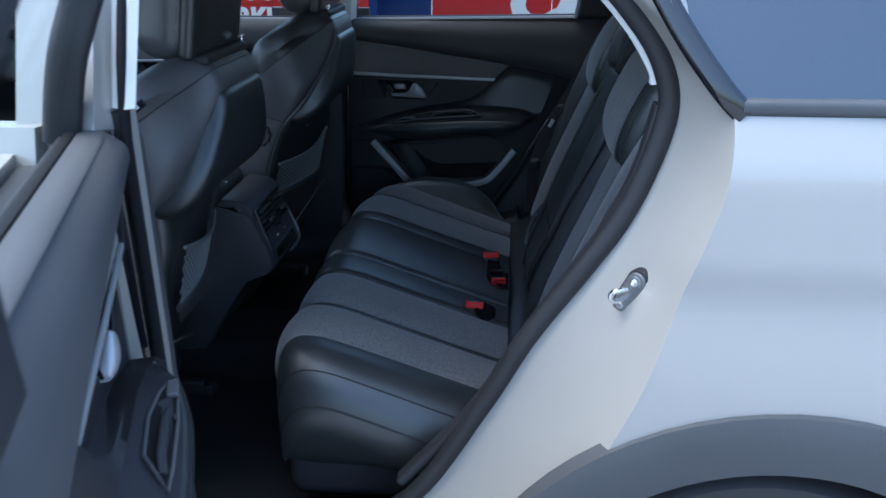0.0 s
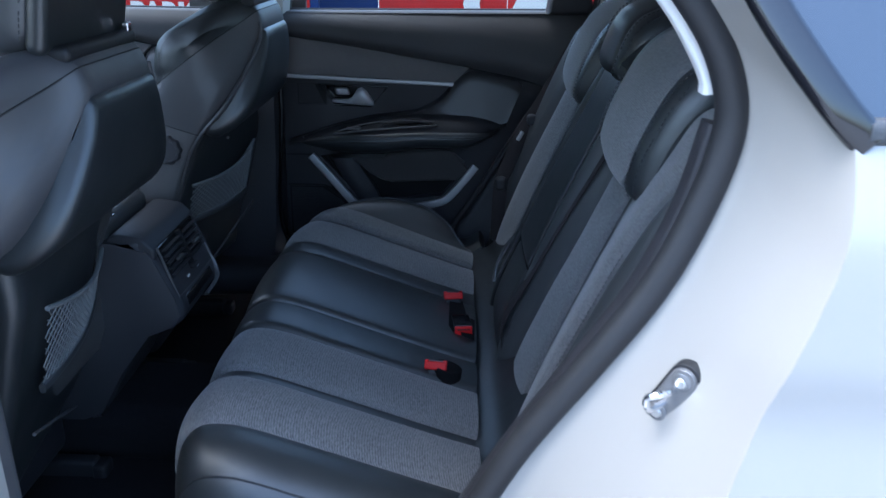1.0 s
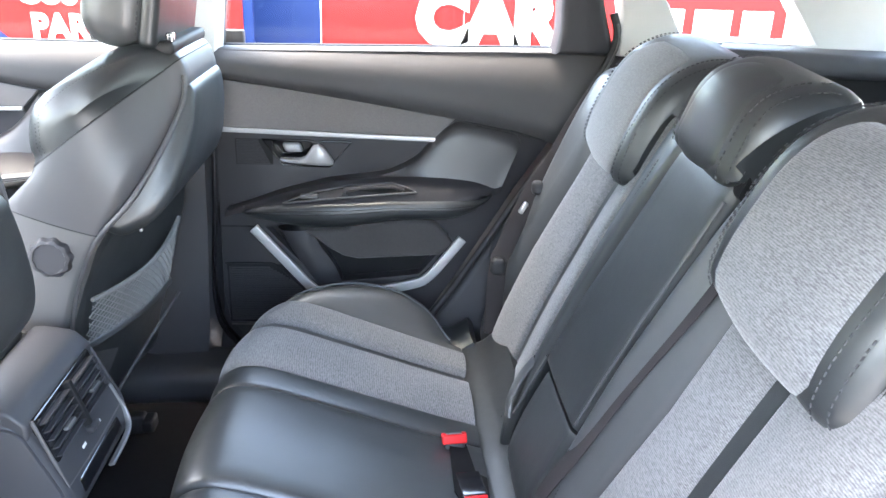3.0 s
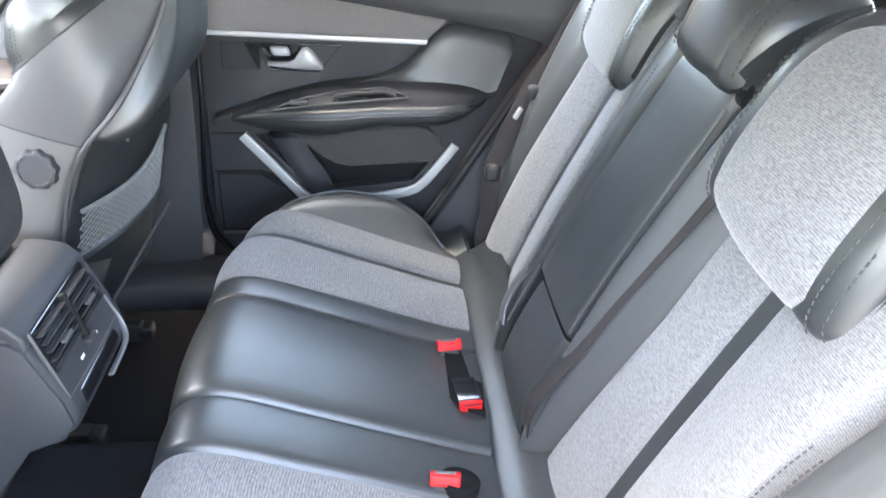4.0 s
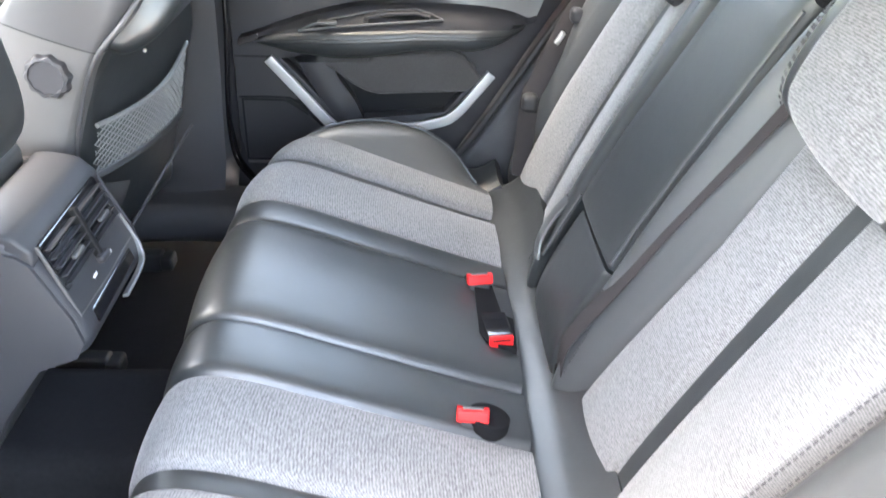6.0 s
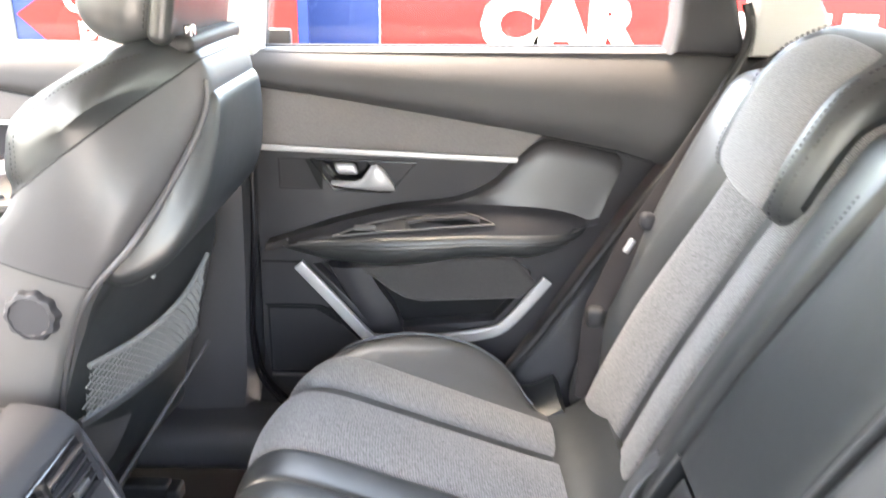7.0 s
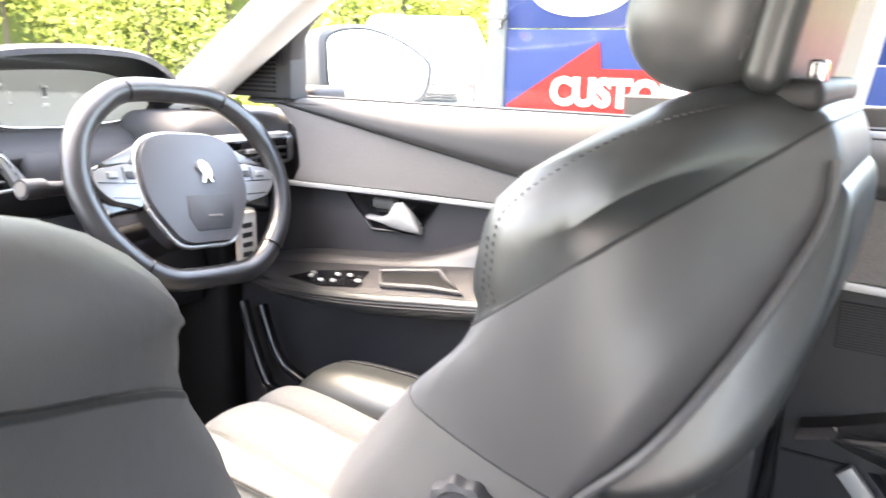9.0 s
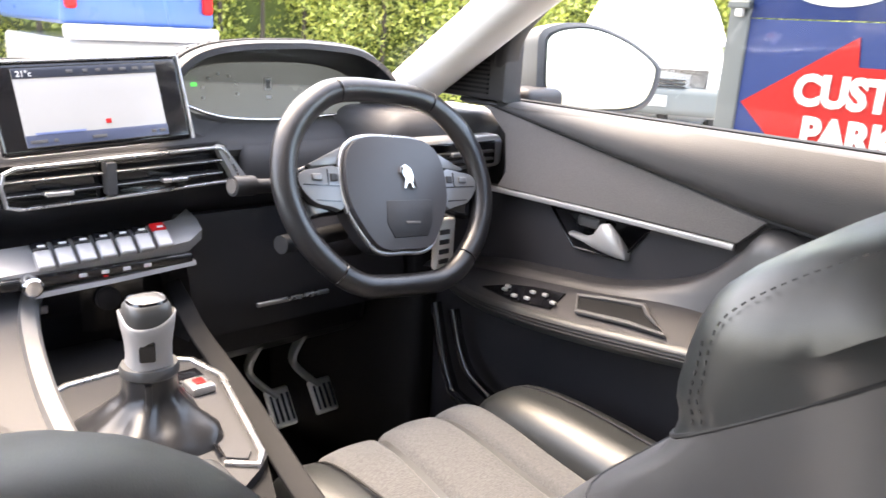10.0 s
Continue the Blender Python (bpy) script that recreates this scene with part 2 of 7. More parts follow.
def plate(outer, d0, d1, holes=(), plane="xz", bevel=0.0, segs=2, shape=None):
    """A flat plate with holes: its outline lies in the plane, its front at d0 and its back at d1. shape moves its front afterwards."""
    bm = bmesh.new()
    put = {"xz": lambda p, d: (p[0], d, p[1]), "yz": lambda p, d: (d, p[0], p[1]), "xy": lambda p, d: (p[0], p[1], d)}[plane]
    edges = []
    for loop in (outer, *holes):
        vs = [bm.verts.new(put(p, d0)) for p in loop]
        edges += [bm.edges.new((vs[i], vs[(i + 1) % len(vs)])) for i in range(len(vs))]
    bmesh.ops.triangle_fill(bm, use_beauty=True, use_dissolve=False, edges=edges)
    front = list(bm.faces)
    rim = [e for e in bm.edges if len(e.link_faces) == 1]
    ext = bmesh.ops.extrude_face_region(bm, geom=front)
    moved = [g for g in ext["geom"] if isinstance(g, bmesh.types.BMVert)]
    shift = Vector(put((0, 0), d1)) - Vector(put((0, 0), d0))
    bmesh.ops.translate(bm, vec=shift, verts=moved)
    if bevel:
        bmesh.ops.recalc_face_normals(bm, faces=bm.faces)
        rim = [e for e in rim if e.is_valid]
        bmesh.ops.bevel(bm, geom=rim, offset=bevel, segments=segs, profile=0.5, affect="EDGES", clamp_overlap=True)
    return bm


def solid(top, bottom):
    """A closed skin between two grids of points."""
    bm = bmesh.new()
    nu, nv = len(top), len(top[0])
    a = [[bm.verts.new(p) for p in row] for row in top]
    b = [[bm.verts.new(p) for p in row] for row in bottom]
    for g in (a, b):
        for i in range(nu - 1):
            for j in range(nv - 1):
                bm.faces.new((g[i][j], g[i + 1][j], g[i + 1][j + 1], g[i][j + 1]))
    for i in range(nu - 1):
        for j in (0, nv - 1):
            bm.faces.new((a[i][j], a[i + 1][j], b[i + 1][j], b[i][j]))
    for j in range(nv - 1):
        for i in (0, nu - 1):
            bm.faces.new((a[i][j], a[i][j + 1], b[i][j + 1], b[i][j]))
    return bm


def panel(profile, y0, y1, thick=0.03, edge=0.008, er=0.016, crown=0.003, ny=10, ends=0.0, y0b=None, y1b=None, warp=None):
    """A padded strip: a profile of (x, z) carried from y0 to y1 (to y0b and y1b at its far end), with its edges drawn down into the seams.
    The padding is on the left of the profile's way."""
    pts = smooth([(x, 0, z) for x, z in profile], 5)
    y0b, y1b = y0 if y0b is None else y0b, y1 if y1b is None else y1b  # y0 and y1 may be functions of the way along
    top, bottom = [], []
    k = len(pts)
    for i, p in enumerate(pts):
        t = pts[min(i + 1, k - 1)] - pts[max(i - 1, 0)]
        nrm = Vector((t.z, 0, -t.x)).normalized()
        w = i / (k - 1)
        a = y0(w) if callable(y0) else y0 + (y0b - y0) * w
        b = y1(w) if callable(y1) else y1 + (y1b - y1) * w
        end = min(1.0, min(w, 1 - w) / 0.06) if ends else 1.0
        ra, rb = [], []
        steps = [0, 0.3, 0.7, 1.0]
        ys = [a + er * s for s in steps] + [a + er + (b - a - 2 * er) * j / ny for j in range(1, ny)] + [b - er * s for s in reversed(steps)]
        for y in ys:
            d = min(y - a, b - y)
            drop = edge * (1 - math.sin(min(1, d / er) * math.pi / 2)) if d < er else 0
            c = crown * math.sin(math.pi * (y - a) / max(1e-6, b - a))
            o = c - drop - ends * (1 - math.sin(end * math.pi / 2))
            ra.append(p + nrm * o + Vector((0, y, 0)))
            rb.append(p - nrm * thick + Vector((0, y, 0)))
        top.append([warp(p) for p in ra] if warp else ra)
        bottom.append([warp(p) for p in rb] if warp else rb)
    return solid(top, bottom)


def stitches(path, length=0.006, gap=0.004, r=0.0009, up=(0, 0, 1)):
    """A dashed seam along a path."""
    path = [Vector(p) for p in path]
    bms, run, sec = [], 0.0, [(r, r), (-r, r), (-r, -r), (r, -r)]
    out = bmesh.new()
    for a, b in zip(path, path[1:]):
        d = (b - a).length
        if d < 1e-6:
            continue
        t = (b - a) / d
        side = t.cross(Vector(up)).normalized()
        u = side.cross(t)
        s = -run
        while s < d:
            if s >= 0 and s + length <= d + gap:
                rings = [[a + t * (s + q) + side * m + u * w for m, w in sec] for q in (0, length)]
                v = [[out.verts.new(p) for p in ring] for ring in rings]
                for i in range(4):
                    out.faces.new((v[0][i], v[0][(i + 1) % 4], v[1][(i + 1) % 4], v[1][i]))
            s += length + gap
        run = (d + run) % (length + gap)
    return out


def lettering(text, size, bold=0.0, depth=0.004):
    """Letters of the built-in font as a mesh in the xz plane, facing -y, starting at the origin."""
    c = bpy.data.curves.new("letters", "FONT")
    c.body, c.size, c.extrude, c.offset, c.resolution_u = text, size, depth / 2, bold, 3
    ob = bpy.data.objects.new("letters", c)
    scene.collection.objects.link(ob)
    me = bpy.data.meshes.new_from_object(ob.evaluated_get(bpy.context.evaluated_depsgraph_get()))
    bm = bmesh.new()
    bm.from_mesh(me)
    bpy.data.objects.remove(ob)
    bpy.data.curves.remove(c)
    bpy.data.meshes.remove(me)
    bm.transform(Matrix.Rotation(radians(90), 4, "X"))
    return bm


def bar(x0, x1, z0, z1, y0, y1, bevel=0.002):
    return plate([(x0, z0), (x1, z0), (x1, z1), (x0, z1)], y0, y1, bevel=bevel)

# ---- the ground and what stands outside ----
ASPHALT = material("asphalt", (0.28, 0.275, 0.27), 0.85, vary=0.25, scale=3, bump=1.0, bscale=160)
ground = bmesh.new()
bmesh.ops.create_grid(ground, x_segments=2, y_segments=2, size=400)
solo("ground", ground, ASPHALT, "grey asphalt car park ground", "ground", "structure")

# ---- car shell ----
shell = thing("car_shell", "white estate car body with open rear side doorway", "car", (0.3, 1.0, 0.0))
SEAL = [(-0.30, 0.40), (-0.152, 0.489), (-0.026, 0.692), (0.046, 0.828), (0.122, 0.944), (0.177, 1.032), (0.212, 1.115), (0.235, 1.209), (0.222, 1.274), (0.182, 1.336), (0.11, 1.405), (0.0, 1.445), (-0.25, 1.47), (-0.5, 1.475)]
EDGE = [(-0.16, 0.40), (0.02, 0.52), (0.13, 0.69), (0.195, 0.835), (0.225, 0.93), (0.247, 1.016), (0.268, 1.085), (0.283, 1.152), (0.285, 1.235), (0.262, 1.275), (0.215, 1.335), (0.14, 1.42), (-0.25, 1.52), (-0.5, 1.53)]


def skin_y(x, z):
    """The outer side of the body: shoulder, waist crease and flank."""
    def kink(v, w):
        return 0.5 * (v + math.sqrt(v * v + w * w))
    a = 0.985 + 0.42 * kink(z - 1.165, 0.014) - 0.05 * kink(1.165 - z, 0.014)
    a += 0.24 * kink(1.035 - z, 0.006) - 0.36 * kink(0.985 - z, 0.02) + 0.16 * kink(0.86 - z, 0.05)
    return a + 0.02 * max(0, x - 0.4)


s_pts, e_pts = smooth([(x, 1.15, z) for x, z in SEAL], 5), smooth([(x, 0, z) for x, z in EDGE], 5)
steps = [(0.0, 0.0), (0.10, 0.03), (0.32, 0.12), (0.45, 0.30), (0.62, 0.40), (0.74, 0.62), (0.86, 0.72), (0.95, 0.92), (1.0, 1.0)]
rows = []
for s, e in zip(s_pts, e_pts):
    ey = skin_y(e.x, e.z) if e.z < 1.25 else skin_y(e.x, 1.25) + 0.35 * (e.z - 1.25)
    rows.append([Vector((s.x + (e.x - s.x) * a, s.y + (ey - s.y) * b, s.z + (e.z - s.z) * a)) for a, b in steps])
part("door_jamb", solid(rows, [[p + Vector((0.05, 0.05, 0)) for p in r] for r in rows]), PAINT, shell, sharp=60)

ARCH = (0.42, 0.33)
flank = []
for e in [p for p in e_pts if p.z <= 1.2351 and p.x > -0.01]:
    row = []
    for k in range(33):
        u = (k / 32) ** 1.5
        x = e.x + (1.75 - e.x) * u
        z = e.z + (1.235 - e.z) * 0.0
        dx = x - ARCH[0]
        if abs(dx) < 0.46:
            z = max(z, ARCH[1] + math.sqrt(0.46 ** 2 - dx * dx))
        row.append(Vector((x, skin_y(x, z), z)))
    flank.append(row)
part("quarter_panel", solid(flank, [[p + Vector((0, 0.03, 0)) for p in r] for r in flank]), PAINT, shell, sharp=60)

arch_rings = []
for k in range(41):
    t = radians(200 - 220 * k / 40)
    c, s = math.cos(t), math.sin(t)
    ring = []
    for r, y in ((0.497, 0.985), (0.492, 0.960), (0.46, 0.952), (0.39, 0.966), (0.382, 1.0), (0.40, 1.05)):
        ring.append(Vector((ARCH[0] + r * c, y, ARCH[1] + r * s)))
    arch_rings.append(ring)
part("wheel_arch_trim", loft(arch_rings), CLAD, shell, "dark grey plastic wheel arch cladding")
part("wheel_well", loft([[Vector((ARCH[0] + 0.40 * math.cos(radians(a)), y, ARCH[1] + 0.40 * math.sin(radians(a)))) for a in range(-10, 191, 8)] for y in (1.0, 1.3)], closed=False), RUBBER, shell)
tyre = []
for k in range(49):
    t = 2 * math.pi * k / 48
    c, s = math.cos(t), math.sin(t)
    tyre.append([Vector((ARCH[0] + r * c, y, ARCH[1] + 0.015 + r * s)) for r, y in ((0.23, 1.02), (0.27, 1.0), (0.325, 1.0), (0.342, 1.02), (0.345, 1.05), (0.345, 1.18), (0.33, 1.21), (0.23, 1.2))])
wheel = part("wheel", loft(tyre, caps=False), RUBBER, shell, "black road tyre")
part("rim", loft([[Vector((ARCH[0] + r * math.cos(2 * math.pi * k / 32), y, ARCH[1] + 0.015 + r * math.sin(2 * math.pi * k / 32))) for k in range(32)] for r, y in ((0.232, 1.03), (0.21, 1.05), (0.05, 1.04))]), ALU, wheel, "grey alloy rim")
part("sill", rbox(-0.9, 1.06, 0.33, 1.7, 0.16, 0.14, 0.04), PAINT, shell)
part("side_skirt", rbox(-0.9, 1.0, 0.25, 1.7, 0.08, 0.12, 0.03), CLAD, shell)

# window in the rear quarter, with its black surround
W0, W1 = (0.283, 1.247), (0.165, 1.43)
top_y = skin_y(0.3, 1.25)
wy = lambda z: top_y + 0.015 + 0.42 * (z - 1.25)
glass = [[Vector((W0[0] + (W1[0] - W0[0]) * v + (1.3 - W0[0]) * u, wy(1.25 + 0.2 * v), 1.252 + 0.2 * v)) for v in (0, 0.5, 1)] for u in (0, 0.5, 1)]
part("quarter_window", solid(glass, [[p + Vector((0, 0.006, 0)) for p in r] for r in glass]), PRIVACY, shell, "dark privacy glass quarter window")
lo = [Vector((W0[0] + 0.012 + 1.3 * k / 8, top_y + 0.002, 1.245 + 0.004 * k / 8)) for k in range(9)]
part("window_surround", sweep(lo, round_section(0.024, 0.022, 0.7)), CLAD, shell, "grey window moulding")
up = smooth([(0.30, top_y, 1.235), (0.268, top_y + 0.008, 1.268), (0.215, wy(1.34) - 0.012, 1.34), (0.15, wy(1.45) - 0.012, 1.45)], 5)
part("window_surround", sweep(up, round_section(0.03, 0.02, 0.7), up=(0, 1, 0)), GLOSSY, shell, "black window moulding")

# rubber seal round the doorway, pale trim inside it
part("door_seal", sweep(smooth([(x - 0.006, 1.152, z + 0.002) for x, z in SEAL], 6), round_section(0.032, 0.034, 0.9, 4), up=(0, 1, 0)), RUBBER, shell, "black rubber door seal")
inner = [(0.204, 1.240), (0.198, 1.262), (0.155, 1.325), (0.09, 1.385), (-0.02, 1.428), (-0.25, 1.45), (-0.5, 1.455)]
part("pillar_trim", sweep(smooth([(x + 0.006, 1.182, z + 0.006) for x, z in inner], 6), round_section(0.012, 0.024, 0.6), up=(0, 1, 0)), BEIGE, shell, "pale pillar edge trim")
low = [(-0.22, 0.50), (-0.09, 0.66), (-0.01, 0.80), (0.07, 0.93), (0.125, 1.02), (0.165, 1.12), (0.185, 1.215)]
part("pillar_trim", sweep(smooth([(x + 0.038, 1.185, z) for x, z in low], 6), round_section(0.020, 0.034, 0.6), up=(0, 1, 0)), PLASTIC, shell, "black plastic door opening trim")

# latch striker on the jamb
sx, sy, sz = 0.188, 1.083, 0.950
tilt = Matrix.Rotation(radians(26), 4, "Y")
turned = Matrix.Translation((sx, sy, sz)) @ Matrix.Rotation(radians(-38), 4, "Z") @ tilt
XF.append(turned)


def stadium(w, h, ys):
    """A flat plate with round ends, w wide and h high, through the given (y, share of size) sections."""
    rings = []
    for y, f in ys:
        ring = []
        for k in range(36):
            t = 2 * math.pi * k / 36
            ring.append(Vector((f * w / 2 * math.cos(t), y, f * w / 2 * math.sin(t) + (h - w) / 2 * (1 if math.sin(t) >= 0 else -1))))
        rings.append(ring)
    return loft(rings)


stri = part("striker", stadium(0.034, 0.086, ((0.012, 1.0), (-0.001, 1.0), (-0.002, 0.96))), RUBBER, shell, "latch striker with black gasket")
part("plate", stadium(0.028, 0.078, ((0.006, 1.0), (-0.005, 1.0), (-0.0065, 0.92))), PEWTER, stri)
for dz in (-0.024, 0.024):
    part("bolt_seat", stadium(0.020, 0.0201, [(y, f) for y, f in ((-0.004, 1.0), (-0.0078, 1.0), (-0.0085, 0.9))]), PEWTER, stri, local=Matrix.Translation((0, 0, dz)))
    part("bolt", stadium(0.011, 0.0111, ((-0.004, 1.0), (-0.0105, 1.0), (-0.0115, 0.8))), ALU, stri, local=Matrix.Translation((0, 0, dz)))
part("loop", sweep(smooth([(0, -0.005, -0.010), (-0.006, -0.03, -0.012), (-0.014, -0.034, 0), (-0.006, -0.03, 0.012), (0, -0.005, 0.010)], 4), disc_section(0.0038, 8), up=(1, 0, 0)), CHROME, stri)
XF.pop()

# roof, floor, rear end and the plain sides that close the cabin
roof_z = lambda u, v: 1.635 - 0.10 * abs(2 * v - 1) ** 5 - 0.025 * (2 * v - 1) ** 2 - 0.11 * max(0, 0.25 - u) ** 1.3 / 0.165 - 0.05 * max(0, u - 0.6) ** 1.5 / 0.253
roof_rows = [[Vector((-1.12 + 2.74 * u, CY - 0.72 + 1.44 * v, roof_z(u, v))) for v in [k / 20 for k in range(21)]] for u in [k / 16 for k in range(17)]]
part("roof", solid(roof_rows, [[p - Vector((0, 0, 0.03)) for p in r] for r in roof_rows]), PAINT, shell, "white painted roof")
part("tailgate", loft([[Vector((x, y, z)) for y, z in ((1.16, 0.52), (1.13, 0.85), (1.22, 1.20), (2.60, 1.20), (2.69, 0.85), (2.66, 0.52))] for x in (1.62, 1.66, 1.69)]), PAINT, shell, "white tailgate")
part("headliner", rbox(-0.05, CY, 1.545, 2.3, 1.36, 0.03, 0.012, n=6), BEIGE, shell, "pale fabric headliner")
part("floor_pan", rbox(-0.6, CY, 0.27, 3.0, 1.66, 0.08, 0.02), CARPET, shell, "black carpeted floor")
part("tunnel", rbox(-1.0, CY, 0.36, 2.0, 0.26, 0.14, 0.05), CARPET, shell)
part("tailgate_trim", rbox(1.30, CY, 0.85, 0.08, 1.5, 0.9, 0.03), PLASTIC, shell)
part("boot_floor", rbox(0.85, CY, 0.60, 1.0, 1.45, 0.06, 0.02), CARPET, shell)
part("parcel_shelf", rbox(0.78, CY, 1.10, 0.8, 1.36, 0.03, 0.012), SOFT, shell, "black parcel shelf")
part("bulkhead", rbox(-2.15, CY, 0.75, 0.08, 1.6, 0.9, 0.02), CARPET, shell)
for s in (0, 1):
    if s:
        XF.append(FLIP)
    part("boot_side_trim", rbox(0.80, 2.66, 0.85, 1.05, 0.06, 0.68, 0.03), SOFT, shell)
    part("roof_rail", sweep(smooth([(-1.75, 2.62, 1.10), (-1.45, 2.59, 1.275), (-1.2, 2.545, 1.40), (-0.95, 2.50, 1.475), (-0.6, 2.50, 1.50), (0.0, 2.51, 1.50), (0.6, 2.49, 1.48), (1.2, 2.46, 1.42)], 6), round_section(0.07, 0.085, 0.8), up=(0, 1, 0)), BEIGE, shell, "pale windscreen pillar and roof edge trim")
    if s:
        XF.pop()
part("near_b_pillar", loft([[Vector((x - 0.02 * q, y + 0.14 * q, z)) for x, y in ((-0.585, 1.03), (-0.57, 1.13), (-0.68, 1.15), (-0.70, 1.03))] for z, q in ((0.35, -0.05), (0.9, 0), (1.2, 0.05), (1.5, 1.0))]), PAINT, shell, "white painted door pillar")
part("near_pillar_seal", sweep(smooth([(-0.562, 1.075, 0.40), (-0.562, 1.075, 0.9), (-0.562, 1.085, 1.22), (-0.572, 1.20, 1.48)], 5), round_section(0.014, 0.018, 0.8), up=(0, 1, 0)), CARPET, shell, "black rubber door seal")
part("near_pillar_trim", loft([[Vector((x, y + 0.11 * q, z)) for x, y in ((-0.556, 1.075), (-0.545, 1.085), (-0.60, 1.17), (-0.68, 1.18), (-0.66, 1.12))] for z, q in ((1.215, 0.0), (1.35, 0.5), (1.5, 1.0))]), BEIGE, shell, "pale upper pillar trim")
part("near_pillar_low", loft([[Vector((x, y, z)) for x, y in ((-0.566, 1.075), (-0.556, 1.085), (-0.61, 1.17), (-0.70, 1.18), (-0.68, 1.12))] for z in (0.35, 0.8, 1.21)]), PLASTIC, shell, "black lower pillar trim")
fskin = [[Vector((-0.66 - 1.0 * u, 0.985 + 0.03 * max(0, v - 0.85) / 0.15 - 0.012 * math.exp(-((v - 0.8) / 0.1) ** 2), 0.40 + 0.80 * v)) for v in [k / 14 for k in range(15)]] for u in (0, 0.5, 1)]
part("near_front_door_skin", solid(fskin, [[p + Vector((0, 0.04, 0)) for p in r] for r in fskin]), PAINT, shell, "white front door skin")
part("kick_panel", rbox(-1.86, 2.64, 0.72, 0.62, 0.06, 0.85, 0.02), DEEP, shell, "black footwell side panel")
part("far_wing", rbox(-2.25, 2.78, 0.76, 1.15, 0.10, 0.50, 0.05, 5), PAINT, shell)
XF.append(FLIP)
part("near_wing", rbox(-2.25, 2.78, 0.76, 1.15, 0.10, 0.50, 0.05, 5), PAINT, shell)
XF.pop()
part("nose", rbox(-2.87, CY, 0.66, 0.14, 1.66, 0.42, 0.06, 5), PAINT, shell, "white front bumper")
part("front_wall", rbox(-1.05, 1.13, 0.75, 0.95, 0.10, 0.85, 0.03), SOFT, shell, "closed front passenger door trim")
hood_rows = [[Vector((-1.95 - 0.95 * u, CY - 0.76 + 1.52 * v, 1.02 - 0.16 * u * u - 0.05 * (2 * v - 1) ** 2)) for v in [k / 12 for k in range(13)]] for u in [k / 8 for k in range(9)]]
part("bonnet", solid(hood_rows, [[p - Vector((0, 0, 0.05)) for p in r] for r in hood_rows]), PAINT, shell)
screen = [[Vector((-2.0 + 0.95 * u, CY - 0.72 + 1.44 * v + (0.1 - 0.2 * v) * u, 1.02 + 0.46 * u + 0.02 * math.sin(math.pi * v))) for v in [k / 10 for k in range(11)]] for u in [k / 6 for k in range(7)]]
g = part("windscreen", solid(screen, [[p - Vector((0.003, 0, 0.004)) for p in r] for r in screen]), SCREEN_GLASS, shell, "clear windscreen")
rear_glass = [[Vector((1.66 - 0.16 * u, CY - 0.6 + 1.2 * v, 1.22 + 0.28 * u)) for v in (0, 0.5, 1)] for u in (0, 0.5, 1)]
g = part("rear_window", solid(rear_glass, [[p + Vector((0.004, 0, 0)) for p in r] for r in rear_glass]), GLASS, shell)
g.visible_shadow = False

# far side: pillars, quarter window and sill
part("b_pillar_lower", loft([[Vector((x, y, z)) for x, y in ((-0.555 - f, 2.665), (-0.575 - f, 2.628), (-0.70 - f, 2.625), (-0.80 - f, 2.67), (-0.80 - f, 2.74), (-0.56 - f, 2.74))] for z, f in ((0.34, 0.07), (0.42, 0.035), (0.52, 0.02), (0.75, 0.008), (1.0, 0), (1.19, -0.01))]), SOFT_DARK, shell, "dark grey lower door pillar trim")
part("b_pillar_upper", loft([[Vector((x + f, y - g2, z)) for x, y in ((-0.525, 2.66), (-0.54, 2.635), (-0.66, 2.63), (-0.69, 2.67), (-0.68, 2.71), (-0.54, 2.71))] for z, f, g2 in ((1.18, 0, 0), (1.3, 0.02, 0.04), (1.5, 0.06, 0.12))]), BEIGE, shell, "pale upper door pillar trim")
sill_path = smooth([(-0.9, 2.62, 0.385), (-0.70, 2.612, 0.40), (-0.55, 2.60, 0.405), (-0.40, 2.61, 0.38), (0.05, 2.63, 0.36)], 5)
part("sill_trim", sweep(sill_path, round_section(0.16, 0.10, 0.8, 4), up=(0, 0, 1)), SOFT_DARK, shell, "dark plastic sill cover")
CP = [(0.33, 1.20), (0.245, 1.03), (0.15, 0.885), (0.02, 0.66), (-0.08, 0.50), (-0.02, 0.42), (0.6, 0.42), (1.2, 0.6), (1.2, 1.195)]
part("c_pillar_lower", plate(CP, 2.615, 2.72, bevel=0.02, segs=3), SOFT_DARK, shell, "dark lower rear pillar trim")
CU = [(0.335, 1.20), (0.335, 1.29), (0.31, 1.40), (0.25, 1.50), (0.95, 1.50), (0.95, 1.40), (0.95, 1.195)]
QW = [(0.475, 1.245), (0.77, 1.24), (0.70, 1.33), (0.58, 1.375), (0.45, 1.38), (0.415, 1.345)]
part("c_pillar_upper", plate(CU, 2.60, 2.66, holes=[QW], bevel=0.012), BEIGE, shell, "pale upper rear pillar trim")
part("quarter_ledge", sweep([(0.46, 2.56, 1.215), (0.8, 2.555, 1.205), (1.15, 2.55, 1.20)], round_section(0.16, 0.05, 0.8), up=(0, 0, 1)), SOFT, shell, "dark ledge under the quarter window")
part("aperture_trim", sweep(smooth([(0.318, 2.612, 1.29), (0.325, 2.605, 1.22), (0.245, 2.60, 1.045), (0.145, 2.60, 0.89), (0.01, 2.605, 0.665), (-0.09, 2.61, 0.52)], 6), disc_section(0.009, 8), up=(0, 1, 0)), RUBBER, shell, "black door aperture seal")
